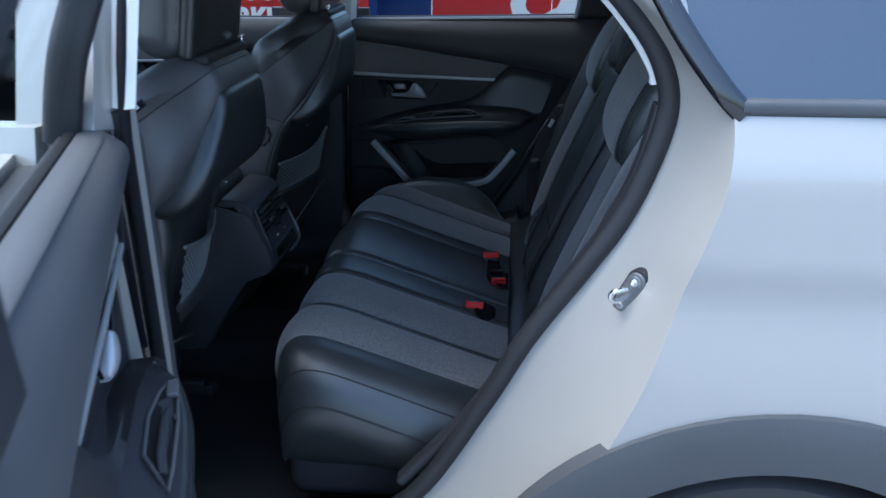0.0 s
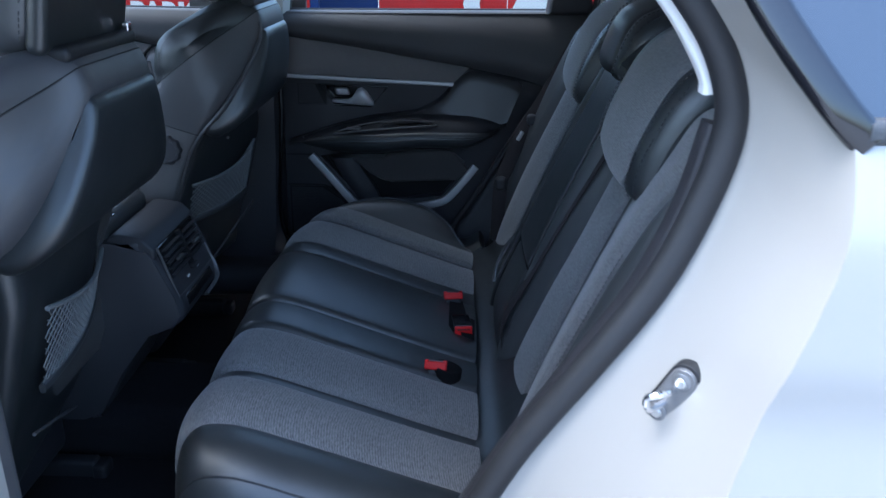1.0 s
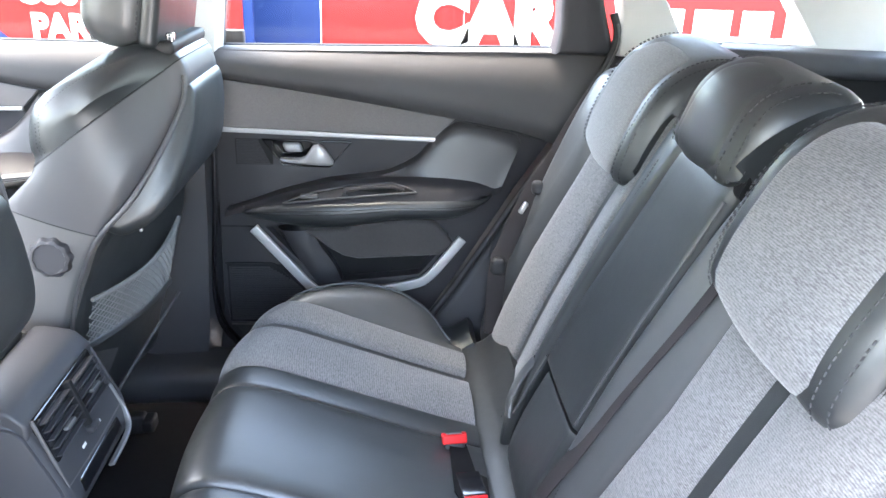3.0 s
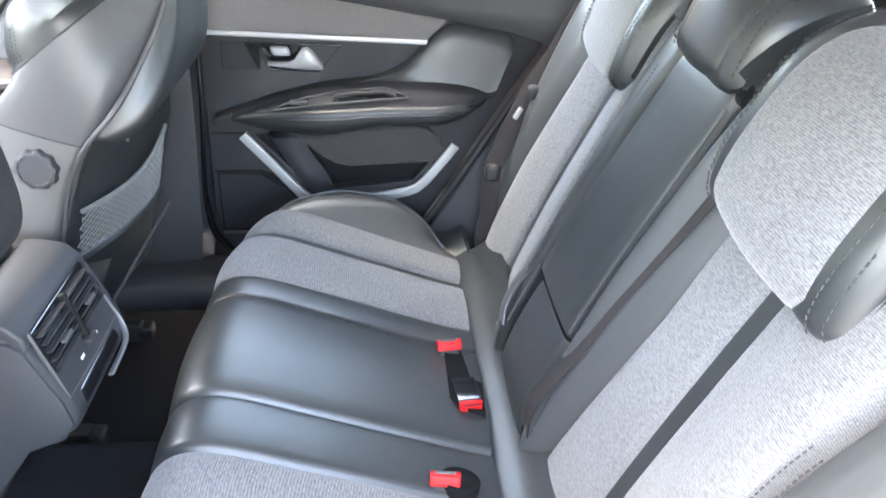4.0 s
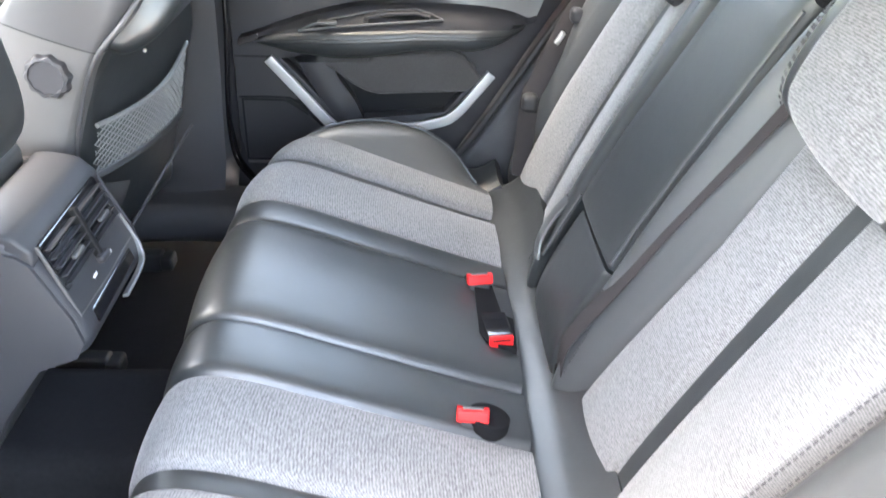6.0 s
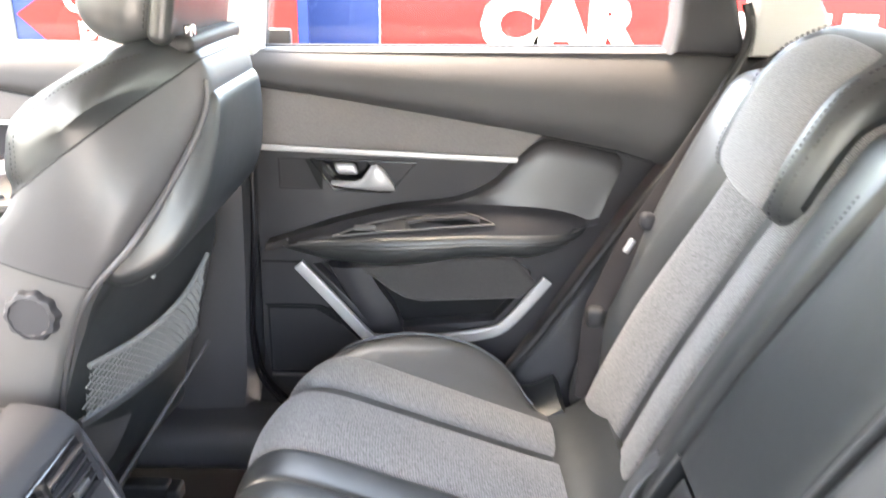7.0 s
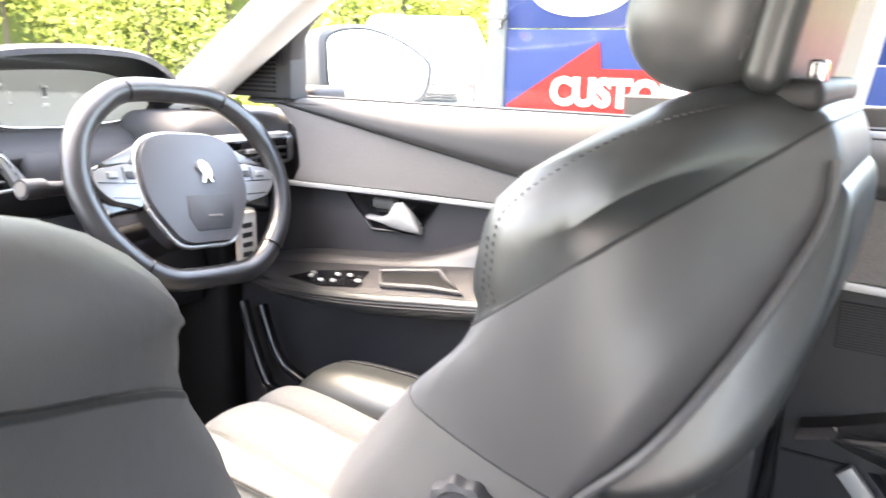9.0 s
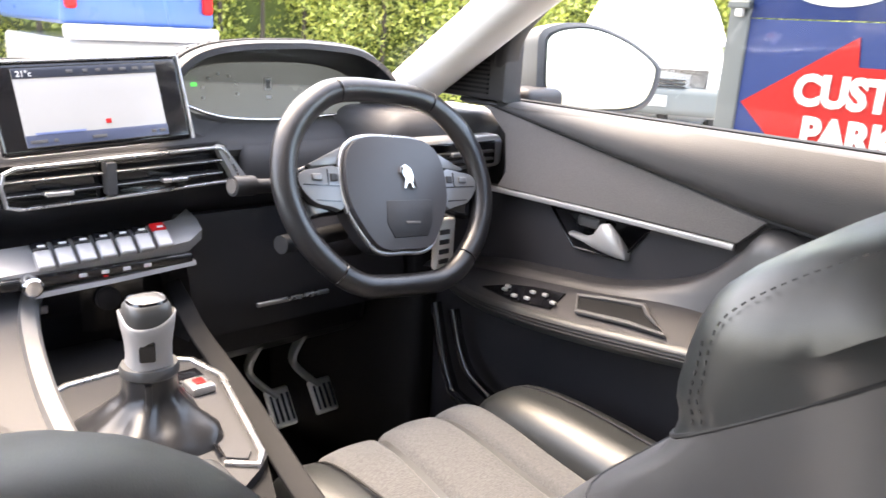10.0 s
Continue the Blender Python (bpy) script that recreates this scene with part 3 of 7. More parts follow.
# thin grey cord drawn as the highlight along the aperture seal
part("seal_highlight", sweep(smooth([(0.326, 2.598, 1.27), (0.328, 2.594, 1.215), (0.27, 2.592, 1.095), (0.215, 2.592, 1.0)], 6), disc_section(0.003, 6), up=(0, 1, 0)), PLASTIC_GREY, shell)
# unseen plate added to block the bright gap between pillar and door
part("blackout_plate", rbox(-0.66, 2.735, 0.80, 0.34, 0.02, 0.84, 0.004, 2), PLASTIC, shell)
# body of the far side outside the doors
part("far_flank", rbox(0.9, 2.85, 0.8, 1.3, 0.08, 0.75, 0.04), PAINT, shell)


# ---- rear side doors ----
def rear_door(open_door):
    kind = "open near rear door with black trim and silver handle" if open_door else "closed rear door with black trim, silver strip and lever"
    d = thing("rear_door", kind, "car door", (-0.56, 2.70, 0.40), "rear doors")
    S = [(-0.553, 1.19), (0.20, 1.203), (0.325, 1.20), (0.235, 1.03), (0.14, 0.885), (0.01, 0.66), (-0.09, 0.50), (-0.20, 0.43), (-0.46, 0.43), (-0.51, 0.47), (-0.55, 0.525), (-0.562, 0.60)]
    recess = [(-0.446, 0.984), (-0.250, 0.981), (-0.301, 0.927), (-0.406, 0.931)]
    pocket = [(-0.452, 0.772), (-0.352, 0.790), (-0.20, 0.800), (-0.060, 0.800), (-0.018, 0.765), (-0.018, 0.740), (-0.085, 0.655), (-0.30, 0.632), (-0.335, 0.645)]
    part("door_card", plate(S, 2.66, 2.70, holes=[recess, pocket], bevel=0.004), PLASTIC, d, "black grained plastic door card")
    part("door_frame", plate([(x * 0.985 - 0.003, min(z - 0.005, 1.15)) for x, z in S], 2.705, 2.76), PLASTIC, d)
    skin = plate([(-0.56, 1.165), (0.26, 1.175), (0.28, 1.155), (0.20, 1.0), (0.1, 0.85), (-0.05, 0.62), (-0.12, 0.42), (-0.50, 0.41), (-0.56, 0.45)], 2.765, 2.82, bevel=0.0)
    part("outer_skin", skin, PAINT, d, "white painted outer skin")
    # upper roll between the window sill and the crease
    rows = []
    for k in range(41):
        u = k / 40
        x = -0.548 + 0.87 * u
        crease = 1.126 - 0.082 * min(1, (x + 0.548) / 0.53) - 0.028 * max(0, min(1, (x + 0.02) / 0.155)) - 0.30 * max(0, x - 0.135)
        top = 1.190 + 0.012 * u
        row = []
        for j in range(15):
            v = j / 14
            bulge = math.sin(min(1.0, v / 0.42) * math.pi / 2) * (1 - 0.75 * max(0, (v - 0.62) / 0.38) ** 2)
            z = crease + (top - crease) * (v - 0.10 * math.sin(math.pi * v))
            row.append(Vector((x, 2.657 - 0.042 * bulge, z)))
        rows.append(row)
    part("upper_trim", solid(rows, [[p + Vector((0, 0.02, 0)) for p in r] for r in rows]), SOFT, d, "soft dark window sill trim")
    part("sill_top", loft([[Vector((x, y, z + dz)) for y, dz in ((2.640, 0.0), (2.645, 0.004), (2.660, 0.006), (2.676, 0.006), (2.676, -0.004), (2.655, -0.006))] for x, z in ((-0.55, 1.187), (-0.2, 1.193), (0.20, 1.200))]), SOFT, d)
    part("window_seal", loft([[Vector((x, y, z + dz)) for y, dz in ((2.677, 0.0), (2.678, 0.008), (2.684, 0.010), (2.692, 0.008), (2.694, 0.0), (2.685, -0.004))] for x, z in ((-0.55, 1.187), (-0.2, 1.193), (0.20, 1.200))]), DEEP, d, "black rubber window seal")
    part("insert", plate([(-0.549, 1.124), (-0.40, 1.106), (-0.25, 1.083), (-0.012, 1.045), (-0.056, 1.001), (-0.549, 1.017)], 2.650, 2.659, bevel=0.003), INSERT, d, "brown-grey cloth insert")
    part("trim_strip", sweep([(-0.552, 2.646, 1.0125), (-0.3, 2.645, 1.0045), (-0.056, 2.646, 0.997)], round_section(0.006, 0.011, 0.6), up=(0, 0, 1)), SILVER, d, "satin silver strip")
    # inner lever in its cup
    part("handle_cup", plate([(-0.46, 0.995), (-0.235, 0.992), (-0.29, 0.918), (-0.415, 0.922)], 2.690, 2.699), GLOSSY, d, "black handle cup")
    ring = [(-0.450, 2.657, 0.988), (-0.248, 2.657, 0.985), (-0.298, 2.657, 0.926), (-0.406, 2.657, 0.929)]
    part("handle_bezel", sweep(ring, round_section(0.005, 0.006, 0.8), up=(0, 1, 0), closed=True), GLOSSY, d)
    part("cup_cheek", loft([[Vector(p) for p in ((-0.340, 2.659, 0.983), (-0.252, 2.658, 0.983), (-0.282, 2.658, 0.944), (-0.296, 2.659, 0.932))], [Vector(p) for p in ((-0.335, 2.692, 0.983), (-0.29, 2.692, 0.980), (-0.31, 2.692, 0.944), (-0.315, 2.692, 0.934))]]), PLASTIC, d)
    lever = []
    for x, z0, z1, y in ((-0.412, 0.935, 0.943, 2.668), (-0.39, 0.934, 0.9445, 2.660), (-0.365, 0.933, 0.947, 2.654), (-0.352, 0.9325, 0.953, 2.651), (-0.342, 0.932, 0.968, 2.649), (-0.334, 0.932, 0.980, 2.647), (-0.322, 0.931, 0.9835, 2.646), (-0.309, 0.931, 0.974, 2.647), (-0.298, 0.930, 0.957, 2.650), (-0.289, 0.930, 0.940, 2.656)):
        zc, h = (z0 + z1) / 2, (z1 - z0) / 2
        lever.append([Vector((x, y + 0.010 * math.cos(t), zc + h * (abs(math.sin(t)) ** 0.7) * (1 if math.sin(t) > 0 else -1))) for t in [2 * math.pi * k / 14 for k in range(14)]])
    part("handle_lever", loft(lever), SILVER, d, "silver door lever")
    part("lock_tab", rbox(-0.384, 2.676, 0.966, 0.042, 0.016, 0.022, 0.007, 3, f=lambda v: (v.x - 0.35 * v.z, v.y, v.z)), SILVER, d, "small silver lock tab")
    # dark cord draws the shadow line under the sill roll
    part("crease", sweep([(-0.549, 2.656, 1.125), (-0.28, 2.656, 1.0865), (-0.018, 2.656, 1.0445), (0.128, 2.656, 1.0165), (0.20, 2.656, 0.996)], disc_section(0.0034, 6)), RUBBER, d)
    part("vent_bed", bar(-0.512, -0.428, 0.928, 0.988, 2.6592, 2.664, 0), DEEP, d)
    part("vent_grille", join(*[bar(-0.510, -0.462 + 0.00052 * (988 - (930 + 3.6 * k)) * 0.9 - 0.0, 0.930 + 0.0036 * k, 0.9322 + 0.0036 * k, 2.6580, 2.661, 0) for k in range(16)]), PLASTIC, d, "finely ribbed panel")
    # bolster, shelf and padded armrest share one run of sections: x, top, fold, ridge, foot, reach
    RUN = ((-0.536, 0.823, 0.822, 0.819, 0.816, 2.657), (-0.49, 0.839, 0.837, 0.832, 0.815, 2.612), (-0.44, 0.859, 0.856, 0.843, 0.808, 2.586), (-0.40, 0.874, 0.870, 0.850, 0.804, 2.575), (-0.34, 0.891, 0.886, 0.856, 0.801, 2.565), (-0.295, 0.902, 0.897, 0.858, 0.802, 2.560), (-0.248, 0.909, 0.902, 0.861, 0.806, 2.558), (-0.20, 0.915, 0.906, 0.864, 0.814, 2.557), (-0.154, 0.926, 0.910, 0.867, 0.823, 2.557), (-0.099, 0.956, 0.911, 0.868, 0.825, 2.558), (-0.06, 0.998, 0.910, 0.868, 0.824, 2.560), (-0.013, 1.038, 0.908, 0.868, 0.824, 2.563), (0.04, 1.030, 0.902, 0.866, 0.832, 2.575), (0.075, 1.022, 0.894, 0.864, 0.846, 2.592), (0.105, 1.012, 0.886, 0.868, 0.858, 2.620), (0.122, 0.998, 0.892, 0.882, 0.876, 2.648))
    cols = [smooth(c, 4) for c in zip(*[[Vector((x, 2.661, zt)), Vector((x, 2.642, zt - 0.006)), Vector((x, 2.634, zt * 0.75 + zl * 0.25)), Vector((x, 2.630, zt * 0.4 + zl * 0.6)), Vector((x, 2.622, zl + 0.004)), Vector((x, 2.608, zl - 0.006)), Vector((x, yo * 0.5 + 1.302, zl * 0.55 + zr * 0.45)), Vector((x, yo + 0.010, zr + 0.005)), Vector((x, yo + 0.002, zr - 0.002)), Vector((x, yo, zr * 0.6 + zb * 0.4)), Vector((x, yo + 0.006, zr * 0.25 + zb * 0.75)), Vector((x, yo + 0.024, zb + 0.001)), Vector((x, 2.661, zb - 0.002))] for x, zt, zl, zr, zb, yo in RUN])]

    def lean(p):
        w = max(0.0, min(1.0, (p.x + 0.06) / 0.17))
        return Vector((p.x + w * 0.40 * (p.z - 0.945), min(p.y, 2.661), p.z))

    cols = [[lean(p) for p in c] for c in cols]
    for name, a, b, mat, text in (("bolster", 0, 5, BOLSTER, "padded dark door bolster"), ("shelf", 4, 8, PLASTIC, "black armrest shelf"), ("armrest", 7, 13, LEATHER, "padded black armrest")):
        grid = [[c[i] for c in cols[a:b]] for i in range(len(cols[0]))]
        part(name, solid(grid, [[Vector((p.x, max(p.y + 0.006, 2.664), p.z)) for p in r] for r in grid]), mat, d, text, sharp=60)
    for f in (0.35, 0.75):
        part("armrest_seam", sweep([cols[8][i].lerp(cols[9][i], f) + Vector((0, -0.0008, 0)) for i in range(4, len(cols[0]) - 4)], disc_section(0.0013, 6)), RUBBER, d)
    on_shelf = lambda x, f: (lambda i: cols[5][i].lerp(cols[7][i], f) + (cols[6][i] - cols[5][i].lerp(cols[7][i], 0.5)) * (4 * f * (1 - f)))(min(range(len(cols[0])), key=lambda i: abs(cols[6][i].x - x)))
    up = Vector((0, -0.55, 0.83))
    cup = [on_shelf(x, f) for x, f in ((-0.405, 0.86), (-0.365, 0.40), (-0.325, 0.16), (-0.25, 0.02), (-0.155, 0.04), (-0.12, 0.26), (-0.100, 0.56), (-0.16, 0.64), (-0.25, 0.70), (-0.33, 0.76))]
    # dark plate on the shelf paints the recess's shade, the paler rim its highlight
    part("cup_shade", loft([[p + up * h for p in cup] for h in (-0.002, 0.0022)]), DEEP, d, "dark plate painted as the shaded pull recess")
    part("cup_rim", sweep([p + up * 0.0028 for p in cup], disc_section(0.0024, 6), up=up, closed=True), PLASTIC_GREY, d, "rim of the pull cup, greyed as its highlight")
    part("window_switch", rbox(*(on_shelf(-0.335, 0.48) + up * 0.006), 0.040, 0.016, 0.008, 0.003, 3), PLASTIC_GREY, d, "window switch")
    part("pull_lip", sweep([on_shelf(x, f) + up * h for x, f, h in ((-0.265, 0.58, 0.003), (-0.255, 0.38, 0.008), (-0.22, 0.30, 0.010), (-0.16, 0.30, 0.008), (-0.13, 0.42, 0.003))], round_section(0.012, 0.006, 0.9), up=up), PLASTIC, d, "raised black pull handle")
    part("arm_tip", loft([[Vector((-0.535, 2.655, 0.819)), Vector((-0.535, 2.655, 0.824)), Vector((-0.535, 2.66, 0.822))], [Vector((-0.492, 2.612, 0.830)), Vector((-0.492, 2.618, 0.8405)), Vector((-0.492, 2.66, 0.834))]]), SILVER, d, "satin armrest tip")
    # lower pocket with its silver bow, cloth pad and fin
    bow = smooth([(-0.478, 2.642, 0.778), (-0.41, 2.638, 0.702), (-0.348, 2.635, 0.632), (-0.318, 2.634, 0.618), (-0.20, 2.633, 0.622), (-0.10, 2.634, 0.640), (-0.062, 2.635, 0.660), (-0.02, 2.638, 0.709), (0.016, 2.643, 0.755)], 5)
    part("pocket_bow", sweep(bow, round_section(0.023, 0.014, 0.5), up=(0, 1, 0)), SILVER, d, "satin silver map pocket bow")
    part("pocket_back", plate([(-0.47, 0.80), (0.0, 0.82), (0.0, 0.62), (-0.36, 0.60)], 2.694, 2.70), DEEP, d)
    part("pocket_pad", plate([(-0.375, 0.770), (-0.262, 0.776), (-0.246, 0.792), (-0.07, 0.800), (-0.045, 0.790), (-0.004, 0.742), (-0.010, 0.728), (-0.038, 0.708), (-0.15, 0.702), (-0.235, 0.697), (-0.268, 0.704), (-0.300, 0.722), (-0.335, 0.750)], 2.648, 2.69, bevel=0.010, segs=3), PAD, d, "dark cloth pocket pad")
    fin = []
    for k in range(13):
        w = k / 12
        a = smooth([(-0.425, 2.66, 0.770), (-0.395, 2.66, 0.715), (-0.362, 2.66, 0.662), (-0.332, 2.66, 0.622)], 4)[k]
        b = smooth([(-0.345, 2.66, 0.770), (-0.325, 2.66, 0.730), (-0.292, 2.66, 0.680), (-0.268, 2.66, 0.622)], 4)[k]
        fin.append([a.lerp(b, f) + Vector((0, -0.016 * math.sin(math.pi * (0.15 + 0.75 * f)) + 0.018 * (f == 0), 0)) for f in [q / 8 for q in range(9)]])
    part("pocket_fin", solid(fin, [[Vector((p.x, 2.69, p.z)) for p in r] for r in fin]), PLASTIC, d, "curved pocket fin")
    part("card_step", bar(-0.556, -0.47, 0.7745, 0.7775, 2.6575, 2.662, 0), DEEP, d)
    ribs = []
    for k in range(30):
        z = 0.530 + 0.0048 * k
        w = (z - 0.53) / 0.145
        ribs.append(bar(-0.545, -0.352 - 0.085 * max(0, w - 0.45) ** 1.0 - 0.06 * w ** 3, z, z + 0.0030, 2.6555, 2.660, 0))
    part("speaker_bed", bar(-0.550, -0.40, 0.524, 0.678, 2.6590, 2.664, 0), DEEP, d)
    part("speaker_grille", join(*ribs), PLASTIC, d, "finely ribbed black speaker grille")
    part("speaker_rim", sweep(smooth([(-0.553, 2.657, 0.681), (-0.46, 2.657, 0.682), (-0.425, 2.657, 0.672), (-0.36, 2.657, 0.605)], 5), disc_section(0.0022, 6), up=(0, 1, 0)), DEEP, d)
    part("sill_strip", bar(-0.548, -0.41, 0.516, 0.522, 2.654, 2.661, 0.001), PLASTIC_GREY, d, "thin grey card edge")
    part("edge_seal", sweep(smooth([(-0.553, 2.645, 1.19), (-0.556, 2.645, 1.0), (-0.562, 2.645, 0.85), (-0.576, 2.645, 0.68), (-0.578, 2.645, 0.60), (-0.568, 2.645, 0.53), (-0.53, 2.645, 0.472), (-0.48, 2.645, 0.425)], 6), round_section(0.010, 0.03, 0.7), up=(0, 1, 0)), GLOSSY, d, "black rubber edge seal")
    part("sail_panel", plate([(0.197, 1.200), (0.205, 1.25), (0.20, 1.40), (0.27, 1.40), (0.305, 1.28), (0.33, 1.20)], 2.60, 2.68, bevel=0.016, segs=4), PLASTIC, d, "black window corner trim")
    part("window_frame", sweep(smooth([(-0.55, 2.70, 1.18), (-0.53, 2.67, 1.30), (-0.47, 2.60, 1.46), (0.0, 2.59, 1.465), (0.16, 2.60, 1.43), (0.24, 2.63, 1.33)], 6), round_section(0.04, 0.05, 0.6), up=(0, 1, 0)), RUBBER, d, "black window frame")
    pane = [[Vector((-0.55 + 0.80 * u, 2.705 - 0.10 * v, 1.17 + 0.29 * v)) for v in (0, 0.5, 1)] for u in (0, 0.5, 1)]
    g = part("window_pane", solid(pane, [[p + Vector((0, 0.004, 0)) for p in r] for r in pane]), GLASS, d, "clear side window")
    g.visible_shadow = False
    return d


rear_door(False)
hinge = Vector((-0.728, 1.114, 0))
XF.append(Matrix.Translation(hinge) @ Matrix.Rotation(radians(-69), 4, "Z") @ Matrix.Translation((0.665, -1.06, 0)) @ FLIP)
rear_door(True)
XF.pop()

def ease(v):
    v = max(0.0, min(1.0, v))
    return v * v * (3 - 2 * v)


def side_rings(profile, y0, y1, r, n=6, hollow=0.0, axis=None, inset=0.0):
    pts = smooth([(p[0], p[2] if len(p) > 2 else 1.0, p[1]) for p in profile], 3, closed=True)
    share = [max(0.03, min(1, p.y)) for p in pts]
    pts = [Vector((p.x, 0, p.z)) for p in pts]
    c = sum(pts, Vector()) / len(pts)
    k = len(pts)
    nrm = []
    area = sum(pts[i].x * pts[(i + 1) % k].z - pts[(i + 1) % k].x * pts[i].z for i in range(k))
    for i in range(k):
        t = pts[(i + 1) % k] - pts[i - 1]
        d = Vector((-t.z, 0, t.x)).normalized()
        nrm.append(d if area > 0 else -d)
    pts = [p + d * inset for p, d in zip(pts, nrm)]
    if axis:
        # all parts of one seat draw in along the same field, so that their joints stay closed
        a0, a1 = Vector((-0.609, 0, 1.147)), Vector((-0.705, 0, 0.968))
        up, dn = Vector((-0.621, 0, 0.783)), Vector((-0.252, 0, -0.967))
        for i, p in enumerate(pts):
            above, below = (p - a0).dot(up), (p - a1).dot(dn)
            if above >= -1e-4:
                d = a0 - p
            else:
                v = 1.0 if below >= 0 else -above / (-above - below)
                a = radians(38.4 - 53.0 * v)
                u = Vector((math.cos(a), 0, math.sin(a)))
                mid = a0.lerp(a1, v) if v < 1 else Vector((-0.705 - 0.05 * min(1, (0.968 - p.z) / 0.068) - 0.055 * max(0, (0.9 - p.z) / 0.31), 0, p.z))
                d = -u * (p - mid).dot(u)
            far = d.length
            nrm[i] = d.normalized() if far > 1e-6 else Vector()
            share[i] = min(1, far / 0.06)
            if p.x > -0.79 and p.z < 1.06 and d.x < 0:
                share[i] *= 1 - 0.72 * ease((1.05 - p.z) / 0.10)
    rings = []
    ys = [(y0 + r * (1 - math.cos(radians(90) * j / 5)), r * (1 - math.sin(radians(90) * j / 5))) for j in range(6)]
    mids = [(y0 + r + (y1 - y0 - 2 * r) * j / n, 0.0) for j in range(1, n)]
    ends = [(y1 - r * (1 - math.cos(radians(90) * j / 5)), r * (1 - math.sin(radians(90) * j / 5))) for j in range(5, -1, -1)]
    for y, o in ys + mids + ends:
        w = math.sin(math.pi * (y - y0) / (y1 - y0))
        side = max(0, abs(y - (y0 + y1) / 2) - 0.09) / 0.14
        ring = []
        for i, p in enumerate(pts):
            q = p + nrm[i] * o * share[i]
            drop = 0.042 * side * side * max(0, min(1, (q - Vector((-0.609, 0, 1.147))).dot(Vector((-0.621, 0, 0.783))) / 0.08)) * ease((q.x + 0.75) / 0.22) if axis else 0
            ring.append(q + Vector((hollow * w if p.x < c.x else 0, y, -drop)))
        rings.append(ring)
    return rings


def side_loft(profile, y0, y1, r, n=6, hollow=0.0, axis=None, inset=0.0):
    """A padded body: a side profile carried across the seat, drawn in at both ends so that its edges are round."""
    return loft(side_rings(profile, y0, y1, r, n, hollow, axis, inset))


# ---- rear bench ----
bench = thing("rear_bench", "three-place rear bench, grey cloth panels and black leather", "car seat", (-0.2, CY, 0.32))
CUSH = [(0.01, 0.556), (-0.06, 0.578), (-0.16, 0.612), (-0.27, 0.650), (-0.36, 0.680), (-0.415, 0.688), (-0.452, 0.672), (-0.474, 0.635), (-0.480, 0.58), (-0.470, 0.50), (-0.455, 0.44)]


def course(*keys):
    """A boundary that wanders: keys of (place along, value), eased from one to the next."""
    def f(w):
        if w <= keys[0][0]:
            return keys[0][1]
        for (w0, v0), (w1, v1) in zip(keys, keys[1:]):
            if w <= w1:
                k = (w - w0) / (w1 - w0)
                return v0 + (v1 - v0) * k
        return keys[-1][1]
    return f


def corner(p):
    """The bench's outer front corners are round in plan and slope off."""
    far = max(0.0, p.y - 2.20) / 0.36
    near = max(0.0, 1.46 - p.y) / 0.20
    k = max(0.0, min(1.0, -p.x / 0.45))
    return p + Vector(((0.105 * far ** 2 + 0.05 * near ** 2) * k, 0, -(0.014 * far ** 2 + 0.006 * near ** 2) * k))


SUNK = [(x, z - 0.012) for x, z in CUSH]
# near place
part("cloth_panel", panel(CUSH, 1.562, 1.712, edge=0.012, er=0.014, crown=0.005, warp=corner), CLOTH, bench, "grey melange cloth panel")
part("cloth_panel", panel(CUSH, 1.385, 1.534, edge=0.012, er=0.014, crown=0.008, y0b=1.375, warp=corner), CLOTH, bench, "grey melange cloth panel")
part("leather_strip", panel(SUNK, 1.526, 1.570, edge=0.003, er=0.006, crown=0.0, warp=corner), LEATHER, bench, "black leather strip")
# the near outer bolster is one padded body from the cloth to the doorway, round at its front corner
stations = []
for x, zt, f in ((0.02, 0.553, 1.0), (-0.06, 0.580, 1.0), (-0.16, 0.614, 1.0), (-0.27, 0.652, 1.0), (-0.36, 0.681, 1.0), (-0.41, 0.687, 0.99), (-0.44, 0.678, 0.96), (-0.462, 0.652, 0.90), (-0.474, 0.615, 0.82), (-0.479, 0.570, 0.72), (-0.474, 0.510, 0.64)):
    low = lambda d: max(zt - d, 0.452 + 0.02 * (0.16 - d))
    stations.append([corner(Vector((x, 1.396 - (1.396 - y) * f, z))) for y, z in ((1.396, zt - 0.004), (1.372, zt + 0.004), (1.335, zt + 0.004), (1.300, zt - 0.012), (1.272, low(0.042)), (1.256, low(0.080)), (1.252, low(0.120)), (1.262, low(0.165)), (1.290, 0.448), (1.396, 0.446))])
lines = [smooth(c, 4) for c in zip(*stations)]
hull = [smooth([c[i] for c in lines], 3) for i in range(len(lines[0]))]
part("side_bolster", loft(hull), LEATHER, bench, "black leather side bolster", sharp=60)
for k, r in ((10, 0.0016), (15, 0.0022)):
    part("bolster_seam", sweep([h[k] + (h[k] - Vector((h[k].x, 1.36, 0.55))).normalized() * 0.0004 for h in hull[2:38]], disc_section(r, 6)), RUBBER, bench)
# far place, its outer bolster drawn in towards the backrest
part("cloth_panel", panel(CUSH, 2.148, 2.326, edge=0.012, er=0.014, crown=0.006, warp=corner), CLOTH, bench, "grey melange cloth panel")
part("cloth_panel", panel(CUSH, 2.350, course((0, 2.448), (0.1, 2.452), (0.5, 2.452), (1, 2.45)), edge=0.010, er=0.014, crown=0.006, warp=corner), CLOTH, bench, "grey melange cloth panel")
part("leather_strip", panel(SUNK, 2.318, 2.358, edge=0.003, er=0.006, crown=0.0, warp=corner), LEATHER, bench, "black leather strip")
